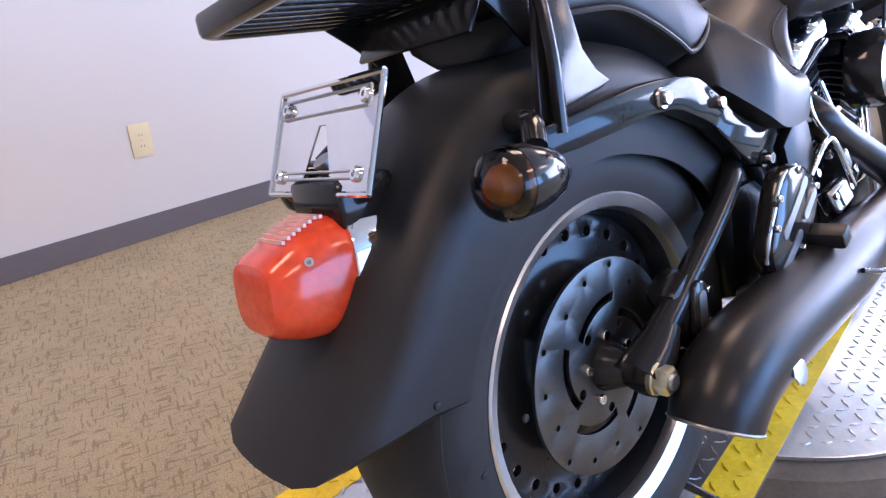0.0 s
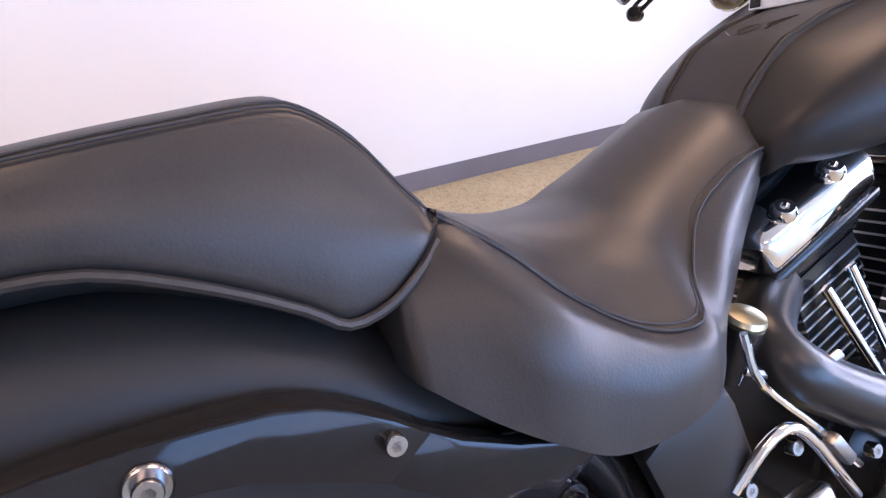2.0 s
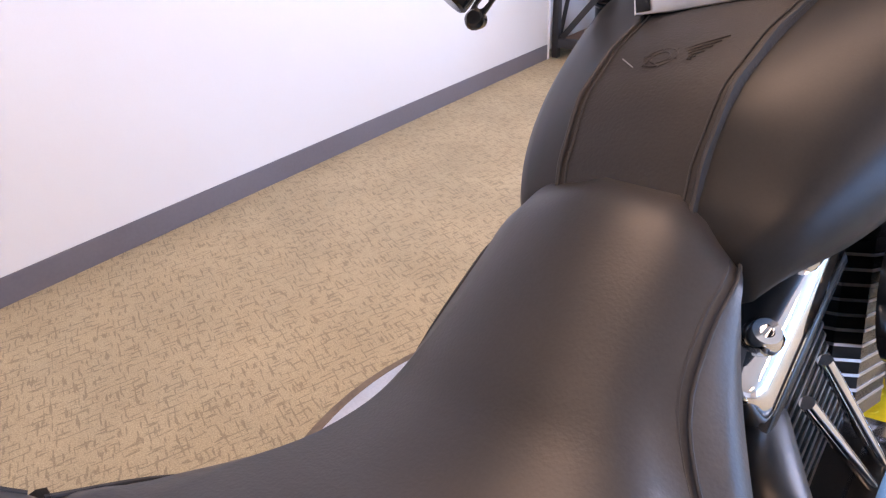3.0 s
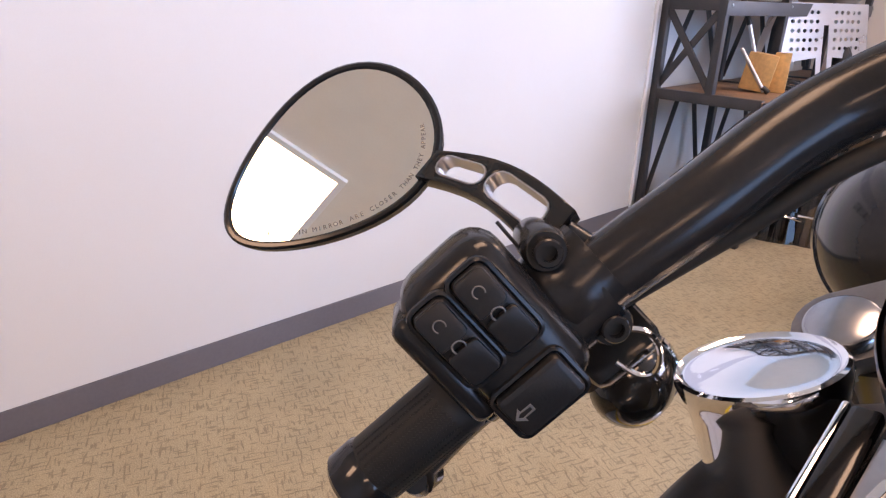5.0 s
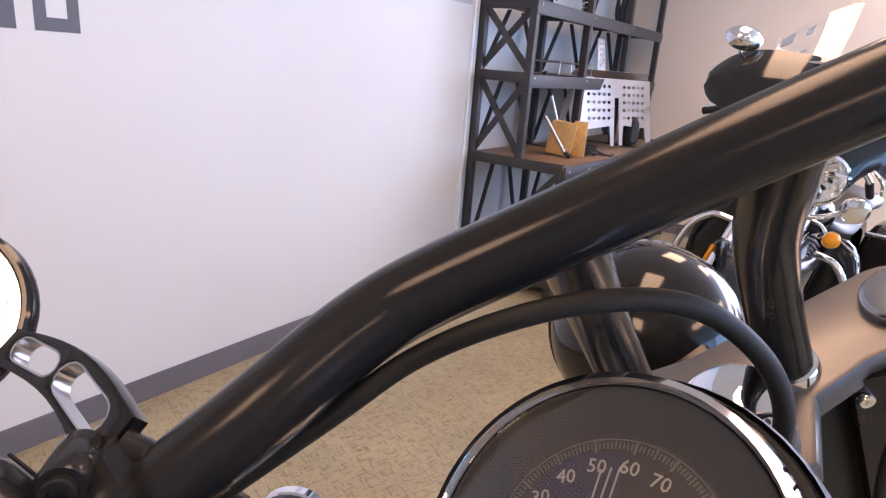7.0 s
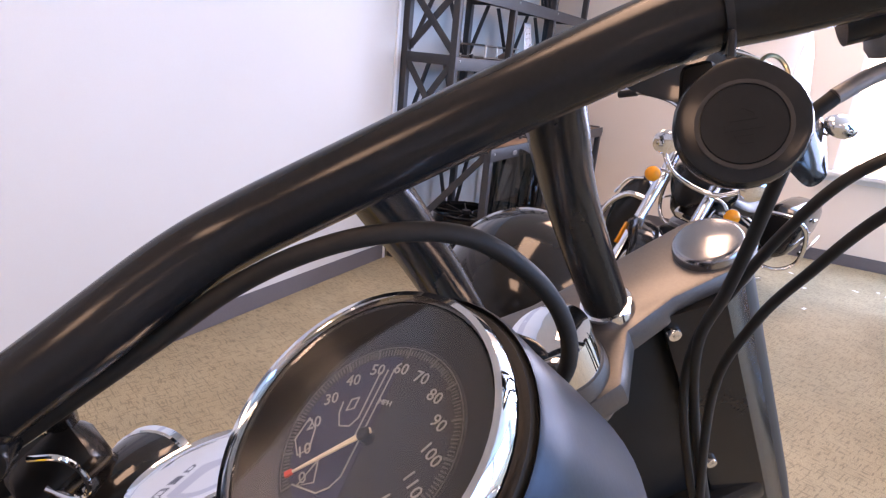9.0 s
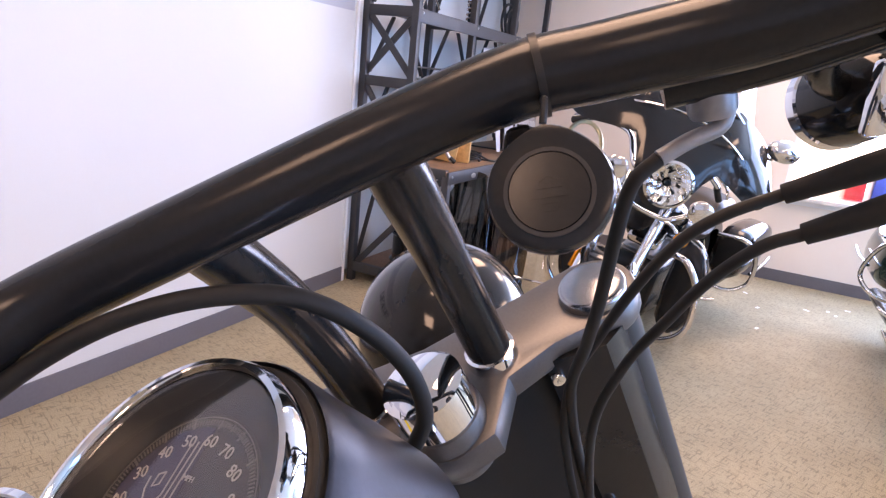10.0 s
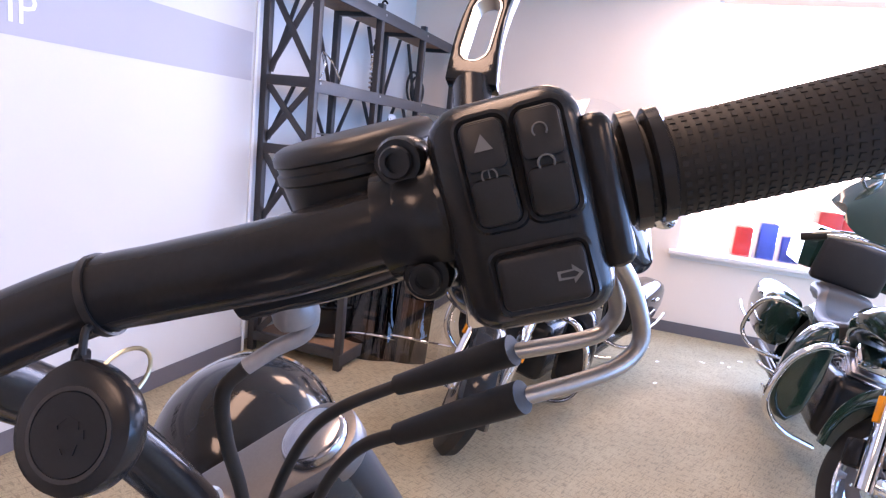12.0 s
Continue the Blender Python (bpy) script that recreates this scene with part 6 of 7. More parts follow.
def cable_coil():
    pts = [V((-1.6 + (0.06 + 0.004 * math.sin(k * 1.7)) * math.cos(k * 0.5), 4.82 + 0.08 * math.sin(k * 0.5), 0.838 + 0.0012 * k + 0.004 * math.sin(k * 2.3))) for k in range(50)]
    tagged(part("cable_coil", sweep(pts + [V((-1.5, 4.92, 0.838)), V((-1.48, 5.02, 0.837))], 0.006, 8, 2), RUBBER), "loosely coiled black cable on the bench board", "cable")


def panel_stand():
    s = thing("panel_stand", "silver perforated sheet metal stand on four legs", "stand", pose(-1.62, 5.46, 0.83, 0, 0, 78) @ Matrix.Diagonal((1.85, 1.35, 1.14, 1)))
    holes = lambda x0: [circle(0.0115, 8, x0 + 0.036 * i, 0.2 + 0.05 * j) for i in range(5) for j in range(5)]
    out = [(-0.28, 0), (-0.24, 0), (-0.22, 0.13), (-0.05, 0.15), (-0.045, 0.02), (-0.02, 0.02), (-0.015, 0.33), (0.015, 0.33), (0.02, 0.02), (0.045, 0.02), (0.05, 0.15), (0.22, 0.13), (0.24, 0), (0.28, 0), (0.26, 0.45), (-0.26, 0.45)]
    m = pose(0, 0, 0, 82, 0, 0)
    part("front_panel", plate(out, holes(-0.2) + holes(0.056), 0.003, m), SILVER, s)
    part("top_panel", block(0.53, 0.12, 0.003, m @ pose(0, 0.47, -0.055, 62), 0), SILVER, s)
    part("back_leg", block(0.04, 0.003, 0.42, pose(-0.23, 0.16, 0.205, 12), 0), SILVER, s)
    part("back_leg", block(0.04, 0.003, 0.42, pose(0.23, 0.16, 0.205, 12), 0), SILVER, s)


def wire_rack():
    w = thing("wire_luggage_rack", "chrome wire luggage rack on the shelf board", "luggage rack", pose(-1.9, 4.92, 1.33, 0, 0, 0))
    for z, g in ((0.012, 1.0), (0.09, 0.94)):
        loop = [V((-0.11 * g, -0.3 * g, z)), V((0.11 * g, -0.3 * g, z)), V((0.11 * g, 0.3 * g, z)), V((-0.11 * g, 0.3 * g, z))]
        part("hoop", sweep(loop + loop[:1], 0.005, 8, 1), STEEL, w)
    for y in (-0.27, -0.09, 0.09, 0.27):
        part("wire", sweep([(-0.11, y, 0.012), (0.11, y, 0.012)], 0.003, 8, 1), STEEL, w)
        part("wire", sweep([(0.11, y, 0.012), (0.104, y * 0.95, 0.09)], 0.0035, 8, 1), STEEL, w)


def shock():
    s = thing("shock_absorber", "black coil-over shock absorber standing on the shelf", "shock absorber", pose(-1.86, 5.12, 1.74))
    part("damper", lathe([(0.022, 0.0), (0.022, 0.16), (0.012, 0.17), (0.012, 0.3), (0.024, 0.31), (0.024, 0.34), (0.012, 0.36)], None, 20), SATIN, s)
    coil = [V((0.034 * math.cos(k * 0.6), 0.034 * math.sin(k * 0.6), 0.03 + 0.26 * k / 84)) for k in range(85)]
    part("spring", sweep(coil, 0.0065, 8, 1), CHROME, s)
    part("eye", lathe([(0.01, -0.012), (0.018, -0.012), (0.018, 0.012), (0.01, 0.012)], along((0, 0, 0.375), (1, 0, 0)), 18, ring=True), SATIN, s)


def shelf_oddments():
    tagged(part("perforated_bracket", plate([(-0.05, 0), (0.05, 0), (0.04, 0.3), (-0.04, 0.3)], [circle(0.008, 8, x, 0.06 + 0.04 * k) for k in range(6) for x in (-0.018, 0.018)], 0.004, frame_of((-1.85, 5.55, 1.33), (0.3, 1, 0), (-0.2, 0, 1))), SILVER), "leaning perforated metal bracket", "bracket")
    h = thing("drive_belt", "black toothed belts hung in loops", "belt", pose(-1.95, 6.05, 1.74))
    for k in range(3):
        r = 0.13 - 0.02 * k
        part("loop", sweep([V((0.03 * k, r * math.cos(a), r + 0.012 + r * math.sin(a))) for a in np.linspace(0, 2 * math.pi, 33)[:-1]], 0.011, 8, 1, None, 1.0, True), RUBBER, h)
    c = thing("chrome_part", "small chrome bracket with bent wire arms", "bracket", pose(-1.9, 4.45, 1.74))
    part("arm", sweep([(0, 0, 0.005), (0.02, 0.02, 0.12), (-0.02, 0.06, 0.2), (0.0, 0.16, 0.14), (0.02, 0.22, 0.05)], 0.006, 8, 4), CHROME, c)
    part("foot", block(0.05, 0.06, 0.012, pose(0, 0, 0.007), 0.003), CHROME, c)
    g = thing("glove", "dark folded work glove hanging at the shelf end", "glove", pose(-1.62, 5.75, 0.83))
    part("palm", loft([mirrored([(0, y, z), (w, y, z * 0.9), (w * 1.1, y, 0.01), (0, y, 0.002)]) for y, z, w in ((-0.09, 0.18, 0.04), (-0.04, 0.26, 0.06), (0.03, 0.25, 0.06), (0.08, 0.17, 0.04))]), RUBBER, g, sub=1)
    tagged(part("hook", sweep([(-1.78, 5.0, 2.302), (-1.78, 5.0, 2.35), (-1.76, 5.0, 2.37), (-1.74, 5.0, 2.35)], 0.008, 8, 3), SATIN), "small black hook on top of the shelf", "hook")
    for y, r, tall in ((4.6, 0.25, 0.22), (5.3, 0.2, 0.12)):
        w = thing("spare_wheel", "black spoked alloy wheel lying on the lowest board", "wheel", pose(-1.78, y, 0.1), "spare wheels")
        part("rim", lathe([(r * 0.9, 0.0), (r, 0.01), (r * 0.93, 0.03), (r * 0.93, tall - 0.03), (r, tall - 0.01), (r * 0.97, tall), (r * 0.88, tall - 0.02), (r * 0.88, 0.02)], None, 48, ring=True), GLOSS, w)
        for k in range(9):
            a = 2 * math.pi * k / 9
            part("spoke", sweep([(0.03 * math.cos(a), 0.03 * math.sin(a), tall - 0.03), (r * 0.9 * math.cos(a), r * 0.9 * math.sin(a), tall - 0.015)], 0.008, 8, 1), GLOSS, w)
        part("hub", lathe([(0.045, 0.01), (0.045, tall - 0.02), (0.03, tall - 0.005), (0.0, tall - 0.005)], None, 24), GLOSS, w)
    # leaning windscreens on the floor
    for x, y, turn, tint, h in ((-1.4, 4.42, 12, SMOKE, 0.8), (-1.22, 4.5, 8, SMOKE, 0.82), (-0.98, 4.7, 5, CLEAR, 0.46)):
        s = thing("loose_windscreen", "loose curved windscreen leaning with its chrome trim", "windscreen", pose(x, y, 0, 0, 0, turn), "loose windscreens")
        rings = []
        for k in range(9):
            u = -1 + 2 * k / 8
            rings.append([V((0.19 * u, 0.06 * u * u + dy + 0.16 * z, z * h * (1 - 0.22 * u * u) + 0.003)) for z, dy in ((0, 0), (0.5, 0), (1, 0), (1, 0.004), (0.5, 0.004), (0, 0.004))])
        ob = part("screen", loft(rings), tint, s)
        ob.visible_shadow = False
        part("trim", sweep([(0.19 * u, 0.06 * u * u + 0.03, 0.19 * h * (1 - 0.22 * u * u) + 0.02) for u in (-1, -0.5, 0, 0.5, 1)], 0.008, 8, 3), CHROME, s)


tool_block()
cable_coil()
panel_stand()
wire_rack()
shock()
shelf_oddments()


# ---- far window ----
def far_window():
    w = tagged(new("window_1"), "wide shop window with a white sill, bright daylight outside", "window", "", "structure")
    part("window_sill", box2(WIN0 - 0.06, YF - 0.09, SILL - 0.03, WIN1 + 0.06, YF + 0.2, SILL + 0.004, None, 0.004), TRIM, w)
    part("sill_apron", box2(WIN0 - 0.04, YF - 0.018, SILL - 0.075, WIN1 + 0.04, YF, SILL - 0.031, None, 0.003), TRIM, w)
    for x in (WIN0 + 0.02, 2.1, 3.7, WIN1 - 0.02):
        part("window_frame", box2(x - 0.02, YF + 0.09, SILL + 0.005, x + 0.02, YF + 0.14, HEAD, None, 0.003), TRIM, w)
    for x0, x1 in ((WIN0 + 0.04, 2.08), (2.12, 3.68), (3.72, WIN1 - 0.04)):
        g = part("pane", box2(x0, YF + 0.11, SILL + 0.005, x1, YF + 0.116, HEAD), CLEAR, w)
        g.visible_shadow = False
    # plain boxes stand in for unidentified red and blue objects outside
    rnd = random.Random(4)
    stuff = [("red", (0.7, 0.03, 0.03)), ("blue", (0.03, 0.12, 0.6)), ("blue", (0.02, 0.25, 0.75)), ("red", (0.8, 0.1, 0.08))]
    for k, (nm, col) in enumerate(stuff * 2):
        mat = bpy.data.materials.get("outside_" + nm) or material("outside_" + nm, col, 0.4, vary=0.15)
        x = 0.9 + 0.21 * k
        h = rnd.uniform(0.18, 0.5)
        c = tagged(part("crate", box2(x, YF + 0.45 + 0.1 * (k % 3), 0.0, x + rnd.uniform(0.14, 0.2), YF + 0.75 + 0.1 * (k % 3), 0.72 + h, None, 0.015), mat), nm + " box standing in for an unidentified object outside the window", "crate", "crates outside")
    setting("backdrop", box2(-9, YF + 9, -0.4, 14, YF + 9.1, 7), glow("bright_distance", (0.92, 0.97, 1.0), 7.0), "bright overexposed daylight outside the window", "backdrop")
    setting("pavement", box2(-9, YF + 0.2, -0.15, 14, YF + 9, -0.02), material("pale_paving", (0.5, 0.5, 0.5), 0.8), "pale sunlit paving outside the shop", "pavement")
    for k in range(7):
        rr = random.Random(k)
        tagged(part("paper_scrap", plate([(-0.02, -0.008), (0.018, -0.011), (0.021, 0.009), (-0.016, 0.01)], [], 0.001, pose(0.45 + rr.uniform(-0.25, 0.6), 5.7 + rr.uniform(-0.6, 0.5), 0.002, 0, 0, rr.uniform(0, 180))), TRIM), "tiny white scrap of paper on the carpet", "paper scrap", "paper scraps")


far_window()


# ---- touring motorcycles beyond ----
def tourer(M, paint, colour, box, turn):
    """A heavy touring motorcycle: rear contact at the origin, y forwards."""
    b = thing("touring_motorcycle", colour + " touring motorcycle with chrome fork on its side stand", "motorcycle", M, "parked touring motorcycles")

    def wheel(name, c, axis, r, w):
        wm = along(c, axis)
        t = part(name, lathe([(r - 0.1, -w * 0.9), (r - 0.06, -w), (r - 0.02, -w * 0.75), (r, 0), (r - 0.02, w * 0.75), (r - 0.06, w), (r - 0.1, w * 0.9)], wm, 48, ring=True), TYRE, b, "black tyre")
        part("rim", lathe([(r - 0.115, -w * 0.8), (r - 0.095, -w * 0.85), (r - 0.095, w * 0.85), (r - 0.115, w * 0.8), (r - 0.125, 0)], wm, 48, ring=True), CHROME, t)
        for k in range(9):
            a = 2 * math.pi * k / 9
            part("spoke", sweep([wm @ V((0.03 * math.cos(a), 0.03 * math.sin(a), 0.0)), wm @ V(((r - 0.11) * math.cos(a), (r - 0.11) * math.sin(a), 0.0))], 0.011, 8, 1), SILVER, t)
        for s in (-1, 1):
            part("brake_disc", plate(circle(0.14, 40), [circle(0.075, 32)] + [circle(0.008, 8, 0.11 * math.cos(k * 0.628), 0.11 * math.sin(k * 0.628)) for k in range(10)], 0.005, wm @ pose(0, 0, s * (w + 0.012))), STEEL, t)
        part("hub", lathe([(0.04, -w - 0.03), (0.04, w + 0.03), (0.02, w + 0.05)], wm, 20), CHROME, t)
        return t

    def guard(name, c, axis, r, w, a0, a1, parent):
        """A rounded mudguard over a wheel; angles run from straight ahead upwards."""
        ax = V(axis).normalized()
        up = V((0, 0, 1))
        fw = up.cross(ax) * (1 if up.cross(ax).y > 0 else -1)
        rings = []
        for k in range(25):
            a = radians(a0 + (a1 - a0) * k / 24)
            rad = fw * math.cos(a) + up * math.sin(a)
            sec = [(-w, r - 0.05), (-w * 0.98, r), (-w * 0.75, r + 0.028), (0, r + 0.04), (w * 0.75, r + 0.028), (w * 0.98, r), (w, r - 0.05), (w * 0.96, r - 0.05), (w * 0.7, r + 0.02), (0, r + 0.032), (-w * 0.7, r + 0.02), (-w * 0.96, r - 0.05)]
            rings.append([V(c) + rad * q + ax * x for x, q in sec])
        return part(name, loft(rings), paint, parent)

    wheel("rear_wheel", (0, 0, 0.32), (1, 0, 0), 0.32, 0.07)
    guard("rear_mudguard", (0, 0, 0.32), (1, 0, 0), 0.36, 0.11, 10, 200, b)
    # steering parts
    R = Matrix.Translation((0, 1.3, 0.9)) @ pose(0, 0, 0, 26) @ pose(0, 0, 0, 0, 0, turn)
    G = lambda x, y, z: R @ V((x, y, z))
    d3 = R.to_3x3()
    c = G(0, 0.05, -0.66)
    axis = d3 @ V((1, 0, 0))
    fw = wheel("front_wheel", c, axis, 0.33, 0.055)
    fg = guard("front_mudguard", c, axis, 0.36, 0.085, 5, 185, b)
    for s in (-1, 1):
        f = part("fork_leg", sweep([G(0.12 * s, 0.05, 0.1), G(0.12 * s, 0.05, -0.66)], 0.027, 20, 1), CHROME, b, "chrome fork leg")
        part("fork_slider", sweep([G(0.12 * s, 0.05, -0.3), G(0.12 * s, 0.05, -0.7)], [0.036, 0.033], 20, 1), CHROME, f)
        part("reflector", block(0.012, 0.03, 0.11, R @ pose(0.16 * s, 0.05, -0.38), 0.004), AMBER, f, "orange side reflector")
        part("brake_caliper", block(0.05, 0.09, 0.12, R @ pose(0.1 * s, -0.05, -0.56), 0.015), SATIN, f)
        part("guard_trim", sweep([G(0.05 * s, 0.41, -0.5), G(0.055 * s, 0.34, -0.38), G(0.06 * s, 0.22, -0.3)], 0.006, 8, 4), CHROME, fg)
        # spot lamps and turn signals on a bar below the headlight
        m = along(G(0.22 * s, 0.2, 0.05), d3 @ V((0, 1, -0.42)))
        sp = part("spot_lamp", lathe([(0.0, -0.07), (0.04, -0.055), (0.054, -0.01), (0.056, 0.012), (0.05, 0.016)], m, 32), CHROME, b, "round chrome spot lamp")
        part("reflector", lathe([(0.05, 0.01), (0.03, -0.012), (0.008, -0.02), (0.0, -0.02)], m, 32, open_ends=True), REFLECTOR, sp)
        part("lens", lathe([(0, 0.022), (0.03, 0.02), (0.05, 0.013), (0.05, 0.011), (0.03, 0.018), (0, 0.02)], m, 32, open_ends=True), LAMPGLASS, sp)
        m = along(G(0.2 * s, 0.2, -0.1), d3 @ V((0, 1, -0.42)))
        ts = part("turn_signal", lathe([(0.0, -0.05), (0.026, -0.035), (0.036, 0.0), (0.036, 0.008)], m, 28), CHROME, b)
        part("lens", lathe([(0.035, 0.006), (0.032, 0.022), (0.02, 0.033), (0, 0.036)], m, 28), AMBER, ts, "orange turn signal lens")
        part("signal_stalk", sweep([G(0.2 * s, 0.16, -0.09), G(0.16 * s, 0.13, -0.05), G(0.08 * s, 0.1, -0.04)], 0.008, 10, 3), CHROME, ts)
    part("lamp_bar", sweep([G(-0.22, 0.15, 0.05), G(-0.1, 0.13, -0.04), G(0.1, 0.13, -0.04), G(0.22, 0.15, 0.05)], 0.011, 12, 4), CHROME, b)
    m = along(G(0, 0.31, 0.065), d3 @ V((0, 1, -0.42)))
    hl = part("headlight", lathe([(0.0, -0.14), (0.07, -0.12), (0.1, -0.05), (0.108, 0.0), (0.108, 0.012), (0.097, 0.02), (0.094, 0.008)], m, 44, open_ends=True), CHROME, b, "large round headlight with a chrome rim")
    bowl = bmesh.new()
    rnd = random.Random(3)
    rings = []
    for r, h in ((0.095, 0.008), (0.08, -0.012), (0.06, -0.03), (0.04, -0.042), (0.02, -0.05)):
        rings.append([m @ V((r * math.cos(2 * math.pi * k / 28), r * math.sin(2 * math.pi * k / 28), h + rnd.uniform(-0.006, 0.006))) for k in range(28)])
    part("reflector", loft(rings, bowl, False), REFLECTOR, hl, "faceted bright reflector", flat=True)
    part("bulb", lathe([(0.012, -0.05), (0.014, -0.01), (0.0, -0.006)], m, 14), DIAL, hl)
    part("lens", lathe([(0, 0.03), (0.06, 0.024), (0.095, 0.011), (0.095, 0.0085), (0.06, 0.0215), (0, 0.0275)], m, 44, open_ends=True), LAMPGLASS, hl)
    # fairing: wide wings round the headlight, with a clear screen
    rows = []
    for k in range(41):
        u = math.sin((-1 + 2 * k / 40) * math.pi / 2)
        w = 0.55 * u
        top = 0.61 - 0.1 * u * u - 0.12 * abs(u) ** 12
        low = 0.24 - 0.28 * max(0.0, 1 - (u / 0.32) ** 2) ** 0.5 - 0.08 * max(0.0, abs(u) - 0.4) + 0.1 * abs(u) ** 12
        y = 0.24 - 0.2 * u * u
        rows.append([G(w, y - 0.1 * (q - 0.2) - 0.055 * (1 - math.cos((q - 0.5) * 3)), low + (top - low) * q) for q in (0, 0.15, 0.35, 0.6, 0.85, 1.0)] + [G(w * 0.96, y - 0.05 - 0.12 * (q - 0.2), low + (top - low) * q) for q in (0.97, 0.5, 0.04)])
    fa = part("fairing", loft(rows), paint, b, colour + " fairing with rounded wings", sharp=50)
    part("fairing_trim", sweep([G(0.46 * u * 0.9, 0.25 - 0.2 * u * u, 0.4 - 0.06 * u * u) for u in np.linspace(-1, 1, 13)], 0.006, 8, 2), CHROME, fa)
    sc = []
    for k in range(13):
        u = -1 + 2 * k / 12
        sc.append([G(0.34 * u, 0.16 - 0.14 * u * u - 0.16 * q + dy, 0.56 - 0.08 * u * u + (0.42 - 0.2 * u * u) * q) for q, dy in ((0, 0), (0.5, 0), (1, 0), (1, -0.004), (0.5, -0.004), (0, -0.004))])
    ws = part("windscreen", loft(sc), CLEAR, b, "clear plastic windscreen")
    ws.visible_shadow = False
    part("screen_trim", sweep([G(0.34 * u, 0.165 - 0.14 * u * u, 0.58 - 0.08 * u * u) for u in np.linspace(-1, 1, 11)], 0.007, 8, 2), CHROME, ws)
    part("handlebar", sweep([G(-0.44, -0.32, 0.3), G(-0.36, -0.22, 0.33), G(-0.2, -0.05, 0.3), G(-0.1, 0.0, 0.15), G(0.1, 0.0, 0.15), G(0.2, -0.05, 0.3), G(0.36, -0.22, 0.33), G(0.44, -0.32, 0.3)], 0.014, 12, 5), CHROME, b)
    for s in (-1, 1):
        part("grip", sweep([G(0.385 * s, -0.25, 0.325), G(0.45 * s, -0.33, 0.298)], 0.019, 14, 1), RUBBER, b)
        m = along(G(0.5 * s, 0.0, 0.56), d3 @ V((0, 1, 0.1))) @ Matrix.Diagonal((1.25, 0.85, 1, 1))
        mi = part("mirror", lathe([(0.0, 0.05), (0.04, 0.04), (0.065, 0.015), (0.068, 0.0), (0.06, -0.004), (0, -0.004)], m, 28), CHROME, b, "chrome mirror shell")
        part("mirror_stem", sweep([G(0.4 * s, -0.1, 0.34), G(0.45 * s, -0.08, 0.46), G(0.5 * s, -0.01, 0.55)], 0.008, 10, 4), CHROME, mi)
        part("lever", sweep([G(0.32 * s, -0.1, 0.33), G(0.4 * s, -0.16, 0.32), G(0.46 * s, -0.25, 0.3)], 0.007, 8, 4), CHROME, b)
    # body
    tk = [mirrored([(0, y, t), (w * 0.7, y, t - 0.012), (w, y, t - 0.07), (w * 0.9, y, t - 0.15), (w * 0.4, y, t - 0.18), (0, y, t - 0.18)]) for y, t, w in ((0.72, 0.8, 0.06), (0.78, 0.86, 0.13), (0.92, 0.92, 0.17), (1.08, 0.96, 0.17), (1.2, 0.96, 0.12), (1.26, 0.92, 0.06))]
    part("petrol_tank", loft(rounded(tk, 3)), paint, b, sub=1)
    st = [mirrored([(0, y, t), (w * 0.8, y, t - 0.005), (w, y, t - 0.05), (w * 0.8, y, t - 0.12), (0, y, t - 0.12)]) for y, t, w in ((-0.2, 0.82, 0.1), (-0.05, 0.86, 0.17), (0.2, 0.86, 0.17), (0.28, 0.8, 0.18), (0.45, 0.74, 0.19), (0.62, 0.76, 0.15), (0.74, 0.8, 0.08))]
    part("seat", loft(rounded(st, 3)), LEATHER, b, "black leather two-up seat", sub=1)
    part("engine", block(0.3, 0.5, 0.34, pose(0, 0.82, 0.4), 0.06, None, 3), SATIN, b)
    for tilt, y in ((22, 0.76), (-22, 0.9)):
        for k in range(6):
            part("fin", block(0.19, 0.17, 0.008, pose(0, y, 0.5, tilt) @ pose(0, 0, 0.03 + 0.022 * k), 0.003), SILVER, b)
        part("rocker_cover", block(0.17, 0.16, 0.06, pose(0, y, 0.5, tilt) @ pose(0, 0, 0.19), 0.02), CHROME, b)
    for s in (-1, 1):
        part("engine_guard", sweep([(0.2 * s, 1.18, 0.7), (0.3 * s, 1.2, 0.69), (0.39 * s, 1.2, 0.57), (0.41 * s, 1.2, 0.37), (0.3 * s, 1.16, 0.24), (0.12 * s, 1.12, 0.2)], 0.017, 14, 6), CHROME, b, "chrome engine guard hoop")
        fl = [[V((0.2 * s + 0.2 * s * q, y, z)) for q, z in ((0, 0.8), (0.4, 0.8), (0.75, 0.75), (0.95, 0.64), (1, 0.5), (0.95, 0.36), (0.7, 0.26), (0, 0.24))] for y in (1.02, 1.06, 1.12, 1.14)]
        for i in (0, 3):
            mid = sum(fl[i], V()) / 8
            fl[i] = [mid + (q - mid) * 0.86 for q in fl[i]]
        lf = part("leg_fairing", loft(fl), paint, b, colour + " leg fairing", sub=1, sharp=60)
        part("fairing_edge", sweep([(0.26 * s, 1.15, 0.79), (0.34 * s, 1.15, 0.755), (0.388 * s, 1.15, 0.66)], 0.007, 8, 4), CHROME, lf)
        fb = part("floorboard", block(0.1, 0.3, 0.02, pose(0.27 * s, 0.82, 0.27), 0.008), RUBBER, b)
        part("board_edge", block(0.012, 0.31, 0.03, pose(0.325 * s, 0.82, 0.27), 0.005), CHROME, fb)
        bag = [[V((x * s, y, z)) for x, z in ((0.17, 0.4), (0.17, 0.7), (0.22, 0.74), (0.36, 0.74), (0.4, 0.7), (0.41, 0.55), (0.38, 0.42), (0.3, 0.38))] for y in (-0.38, -0.33, 0.22, 0.28)]
        for i in (0, 3):
            cen = sum(bag[i], V()) / 8
            bag[i] = [cen + (p - cen) * 0.82 for p in bag[i]]
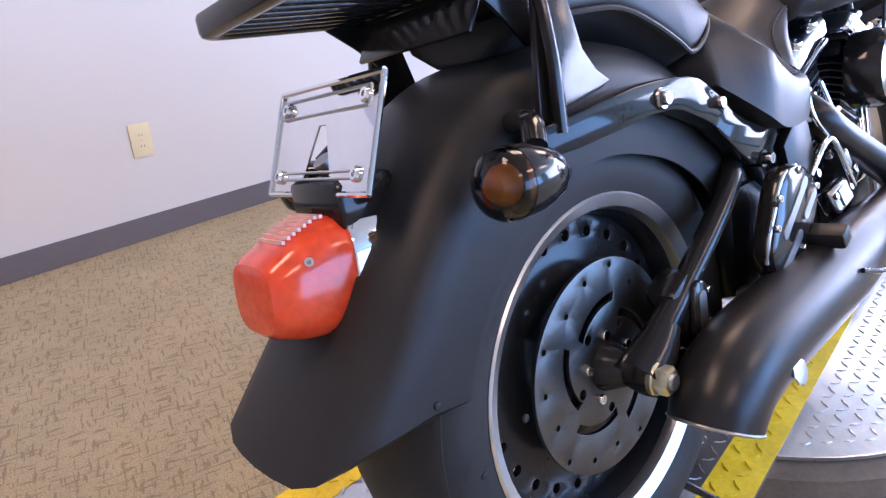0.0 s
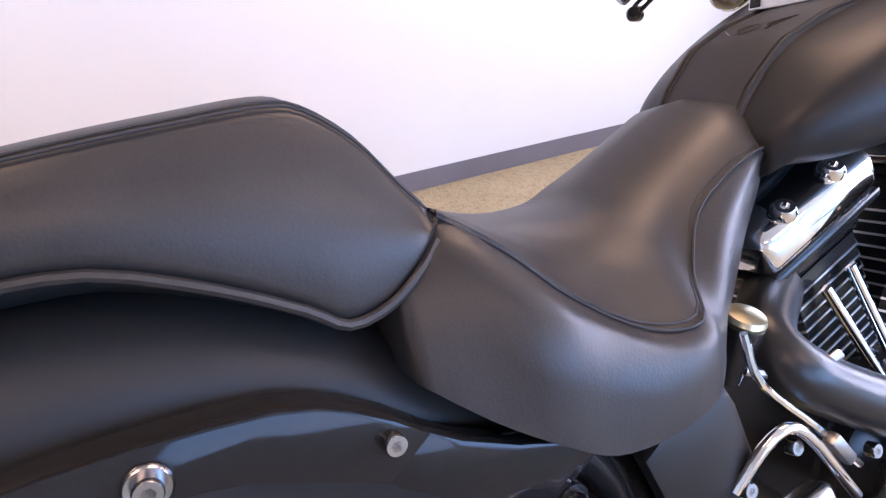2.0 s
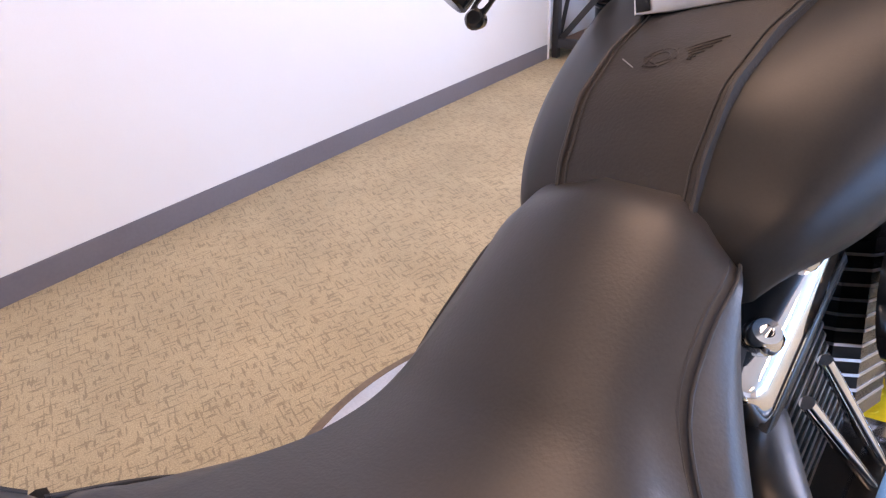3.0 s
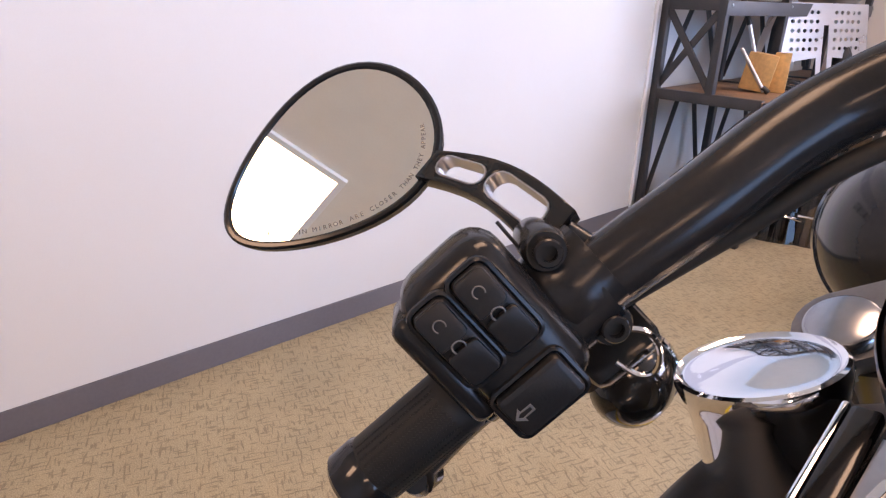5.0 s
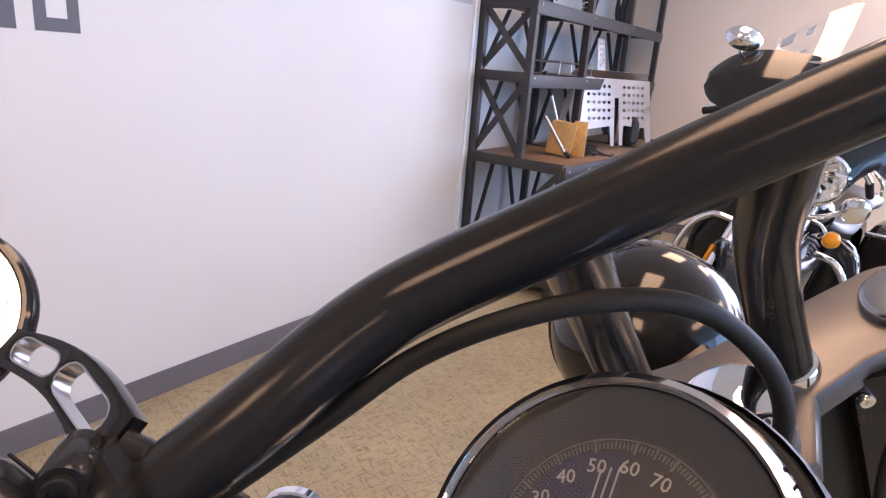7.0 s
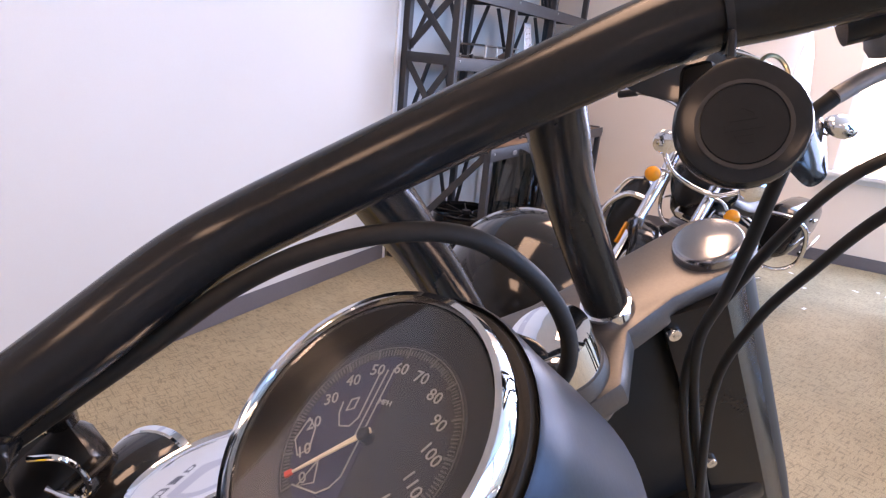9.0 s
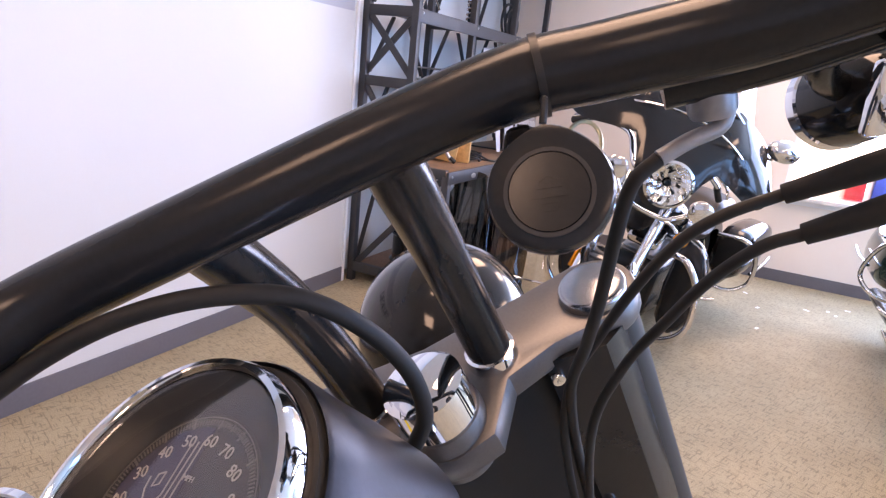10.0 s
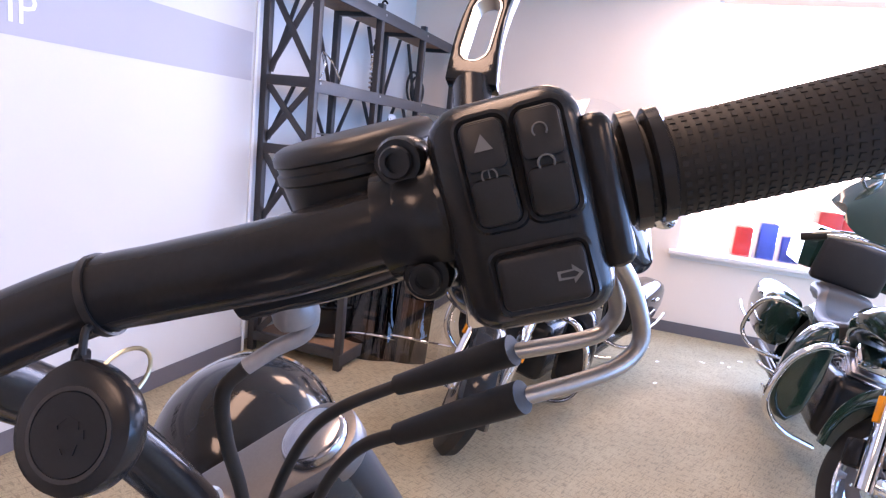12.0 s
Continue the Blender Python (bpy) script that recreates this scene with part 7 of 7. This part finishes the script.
        sb = part("saddlebag", loft(bag), paint, b, colour + " hard saddlebag", sub=1, sharp=60)
        part("bag_guard", sweep([(0.2 * s, 0.3, 0.68), (0.36 * s, 0.32, 0.7), (0.44 * s, 0.26, 0.62), (0.45 * s, 0.2, 0.44), (0.36 * s, 0.26, 0.36), (0.2 * s, 0.28, 0.36)], 0.013, 12, 6), CHROME, sb)
        part("bag_guard", sweep([(0.43 * s, -0.36, 0.5), (0.44 * s, -0.1, 0.49), (0.44 * s, 0.22, 0.5)], 0.01, 10, 4), CHROME, sb)
        part("latch", block(0.012, 0.09, 0.02, pose(0.41 * s, -0.04, 0.66), 0.004), CHROME, sb)
        part("exhaust", sweep([(0.17 * s, 0.7, 0.24), (0.18 * s, 0.3, 0.25), (0.2 * s, -0.35, 0.26)], [0.03, 0.04, 0.04], 18, 4), SATIN, b)
        part("passing_rod", sweep([(0.1 * s, 0.55, 0.3), (0.3 * s, 0.52, 0.33), (0.36 * s, 0.5, 0.35)], 0.012, 10, 3), CHROME, b)
    if box:
        tb = [[V((x, y, z)) for x, z in ((-0.27, 0.9), (-0.29, 1.05), (-0.24, 1.16), (0.24, 1.16), (0.29, 1.05), (0.27, 0.9))] for y in (-0.5, -0.46, -0.12, -0.08)]
        part("luggage_box", loft(tb), paint, b, sharp=50)
        part("backrest", block(0.4, 0.08, 0.3, pose(0, -0.03, 1.0, -8), 0.035, None, 3), LEATHER, b, "padded black leather passenger backrest")
        part("armrest", sweep([(-0.27, -0.1, 1.0), (-0.3, 0.08, 0.96), (-0.28, 0.18, 0.9)], 0.02, 12, 4), CHROME, b)
    part("side_stand", sweep([(-0.14, 0.72, 0.26), (-0.22, 0.7, 0.16), (-0.34, 0.66, -0.04), (-0.39, 0.68, -0.1)], [0.013, 0.012, 0.012, 0.014], 12, 4), CHROME, b, "chrome side stand put down on the carpet")


tourer(pose(-0.191, 5.25, 0.0, 0, -10, 168.1), GLOSS, "gloss black", False, 31.7)
tourer(pose(1.185, 5.275, 0.0, 0, -12.5, 180), TEAL, "dark green", True, 24)
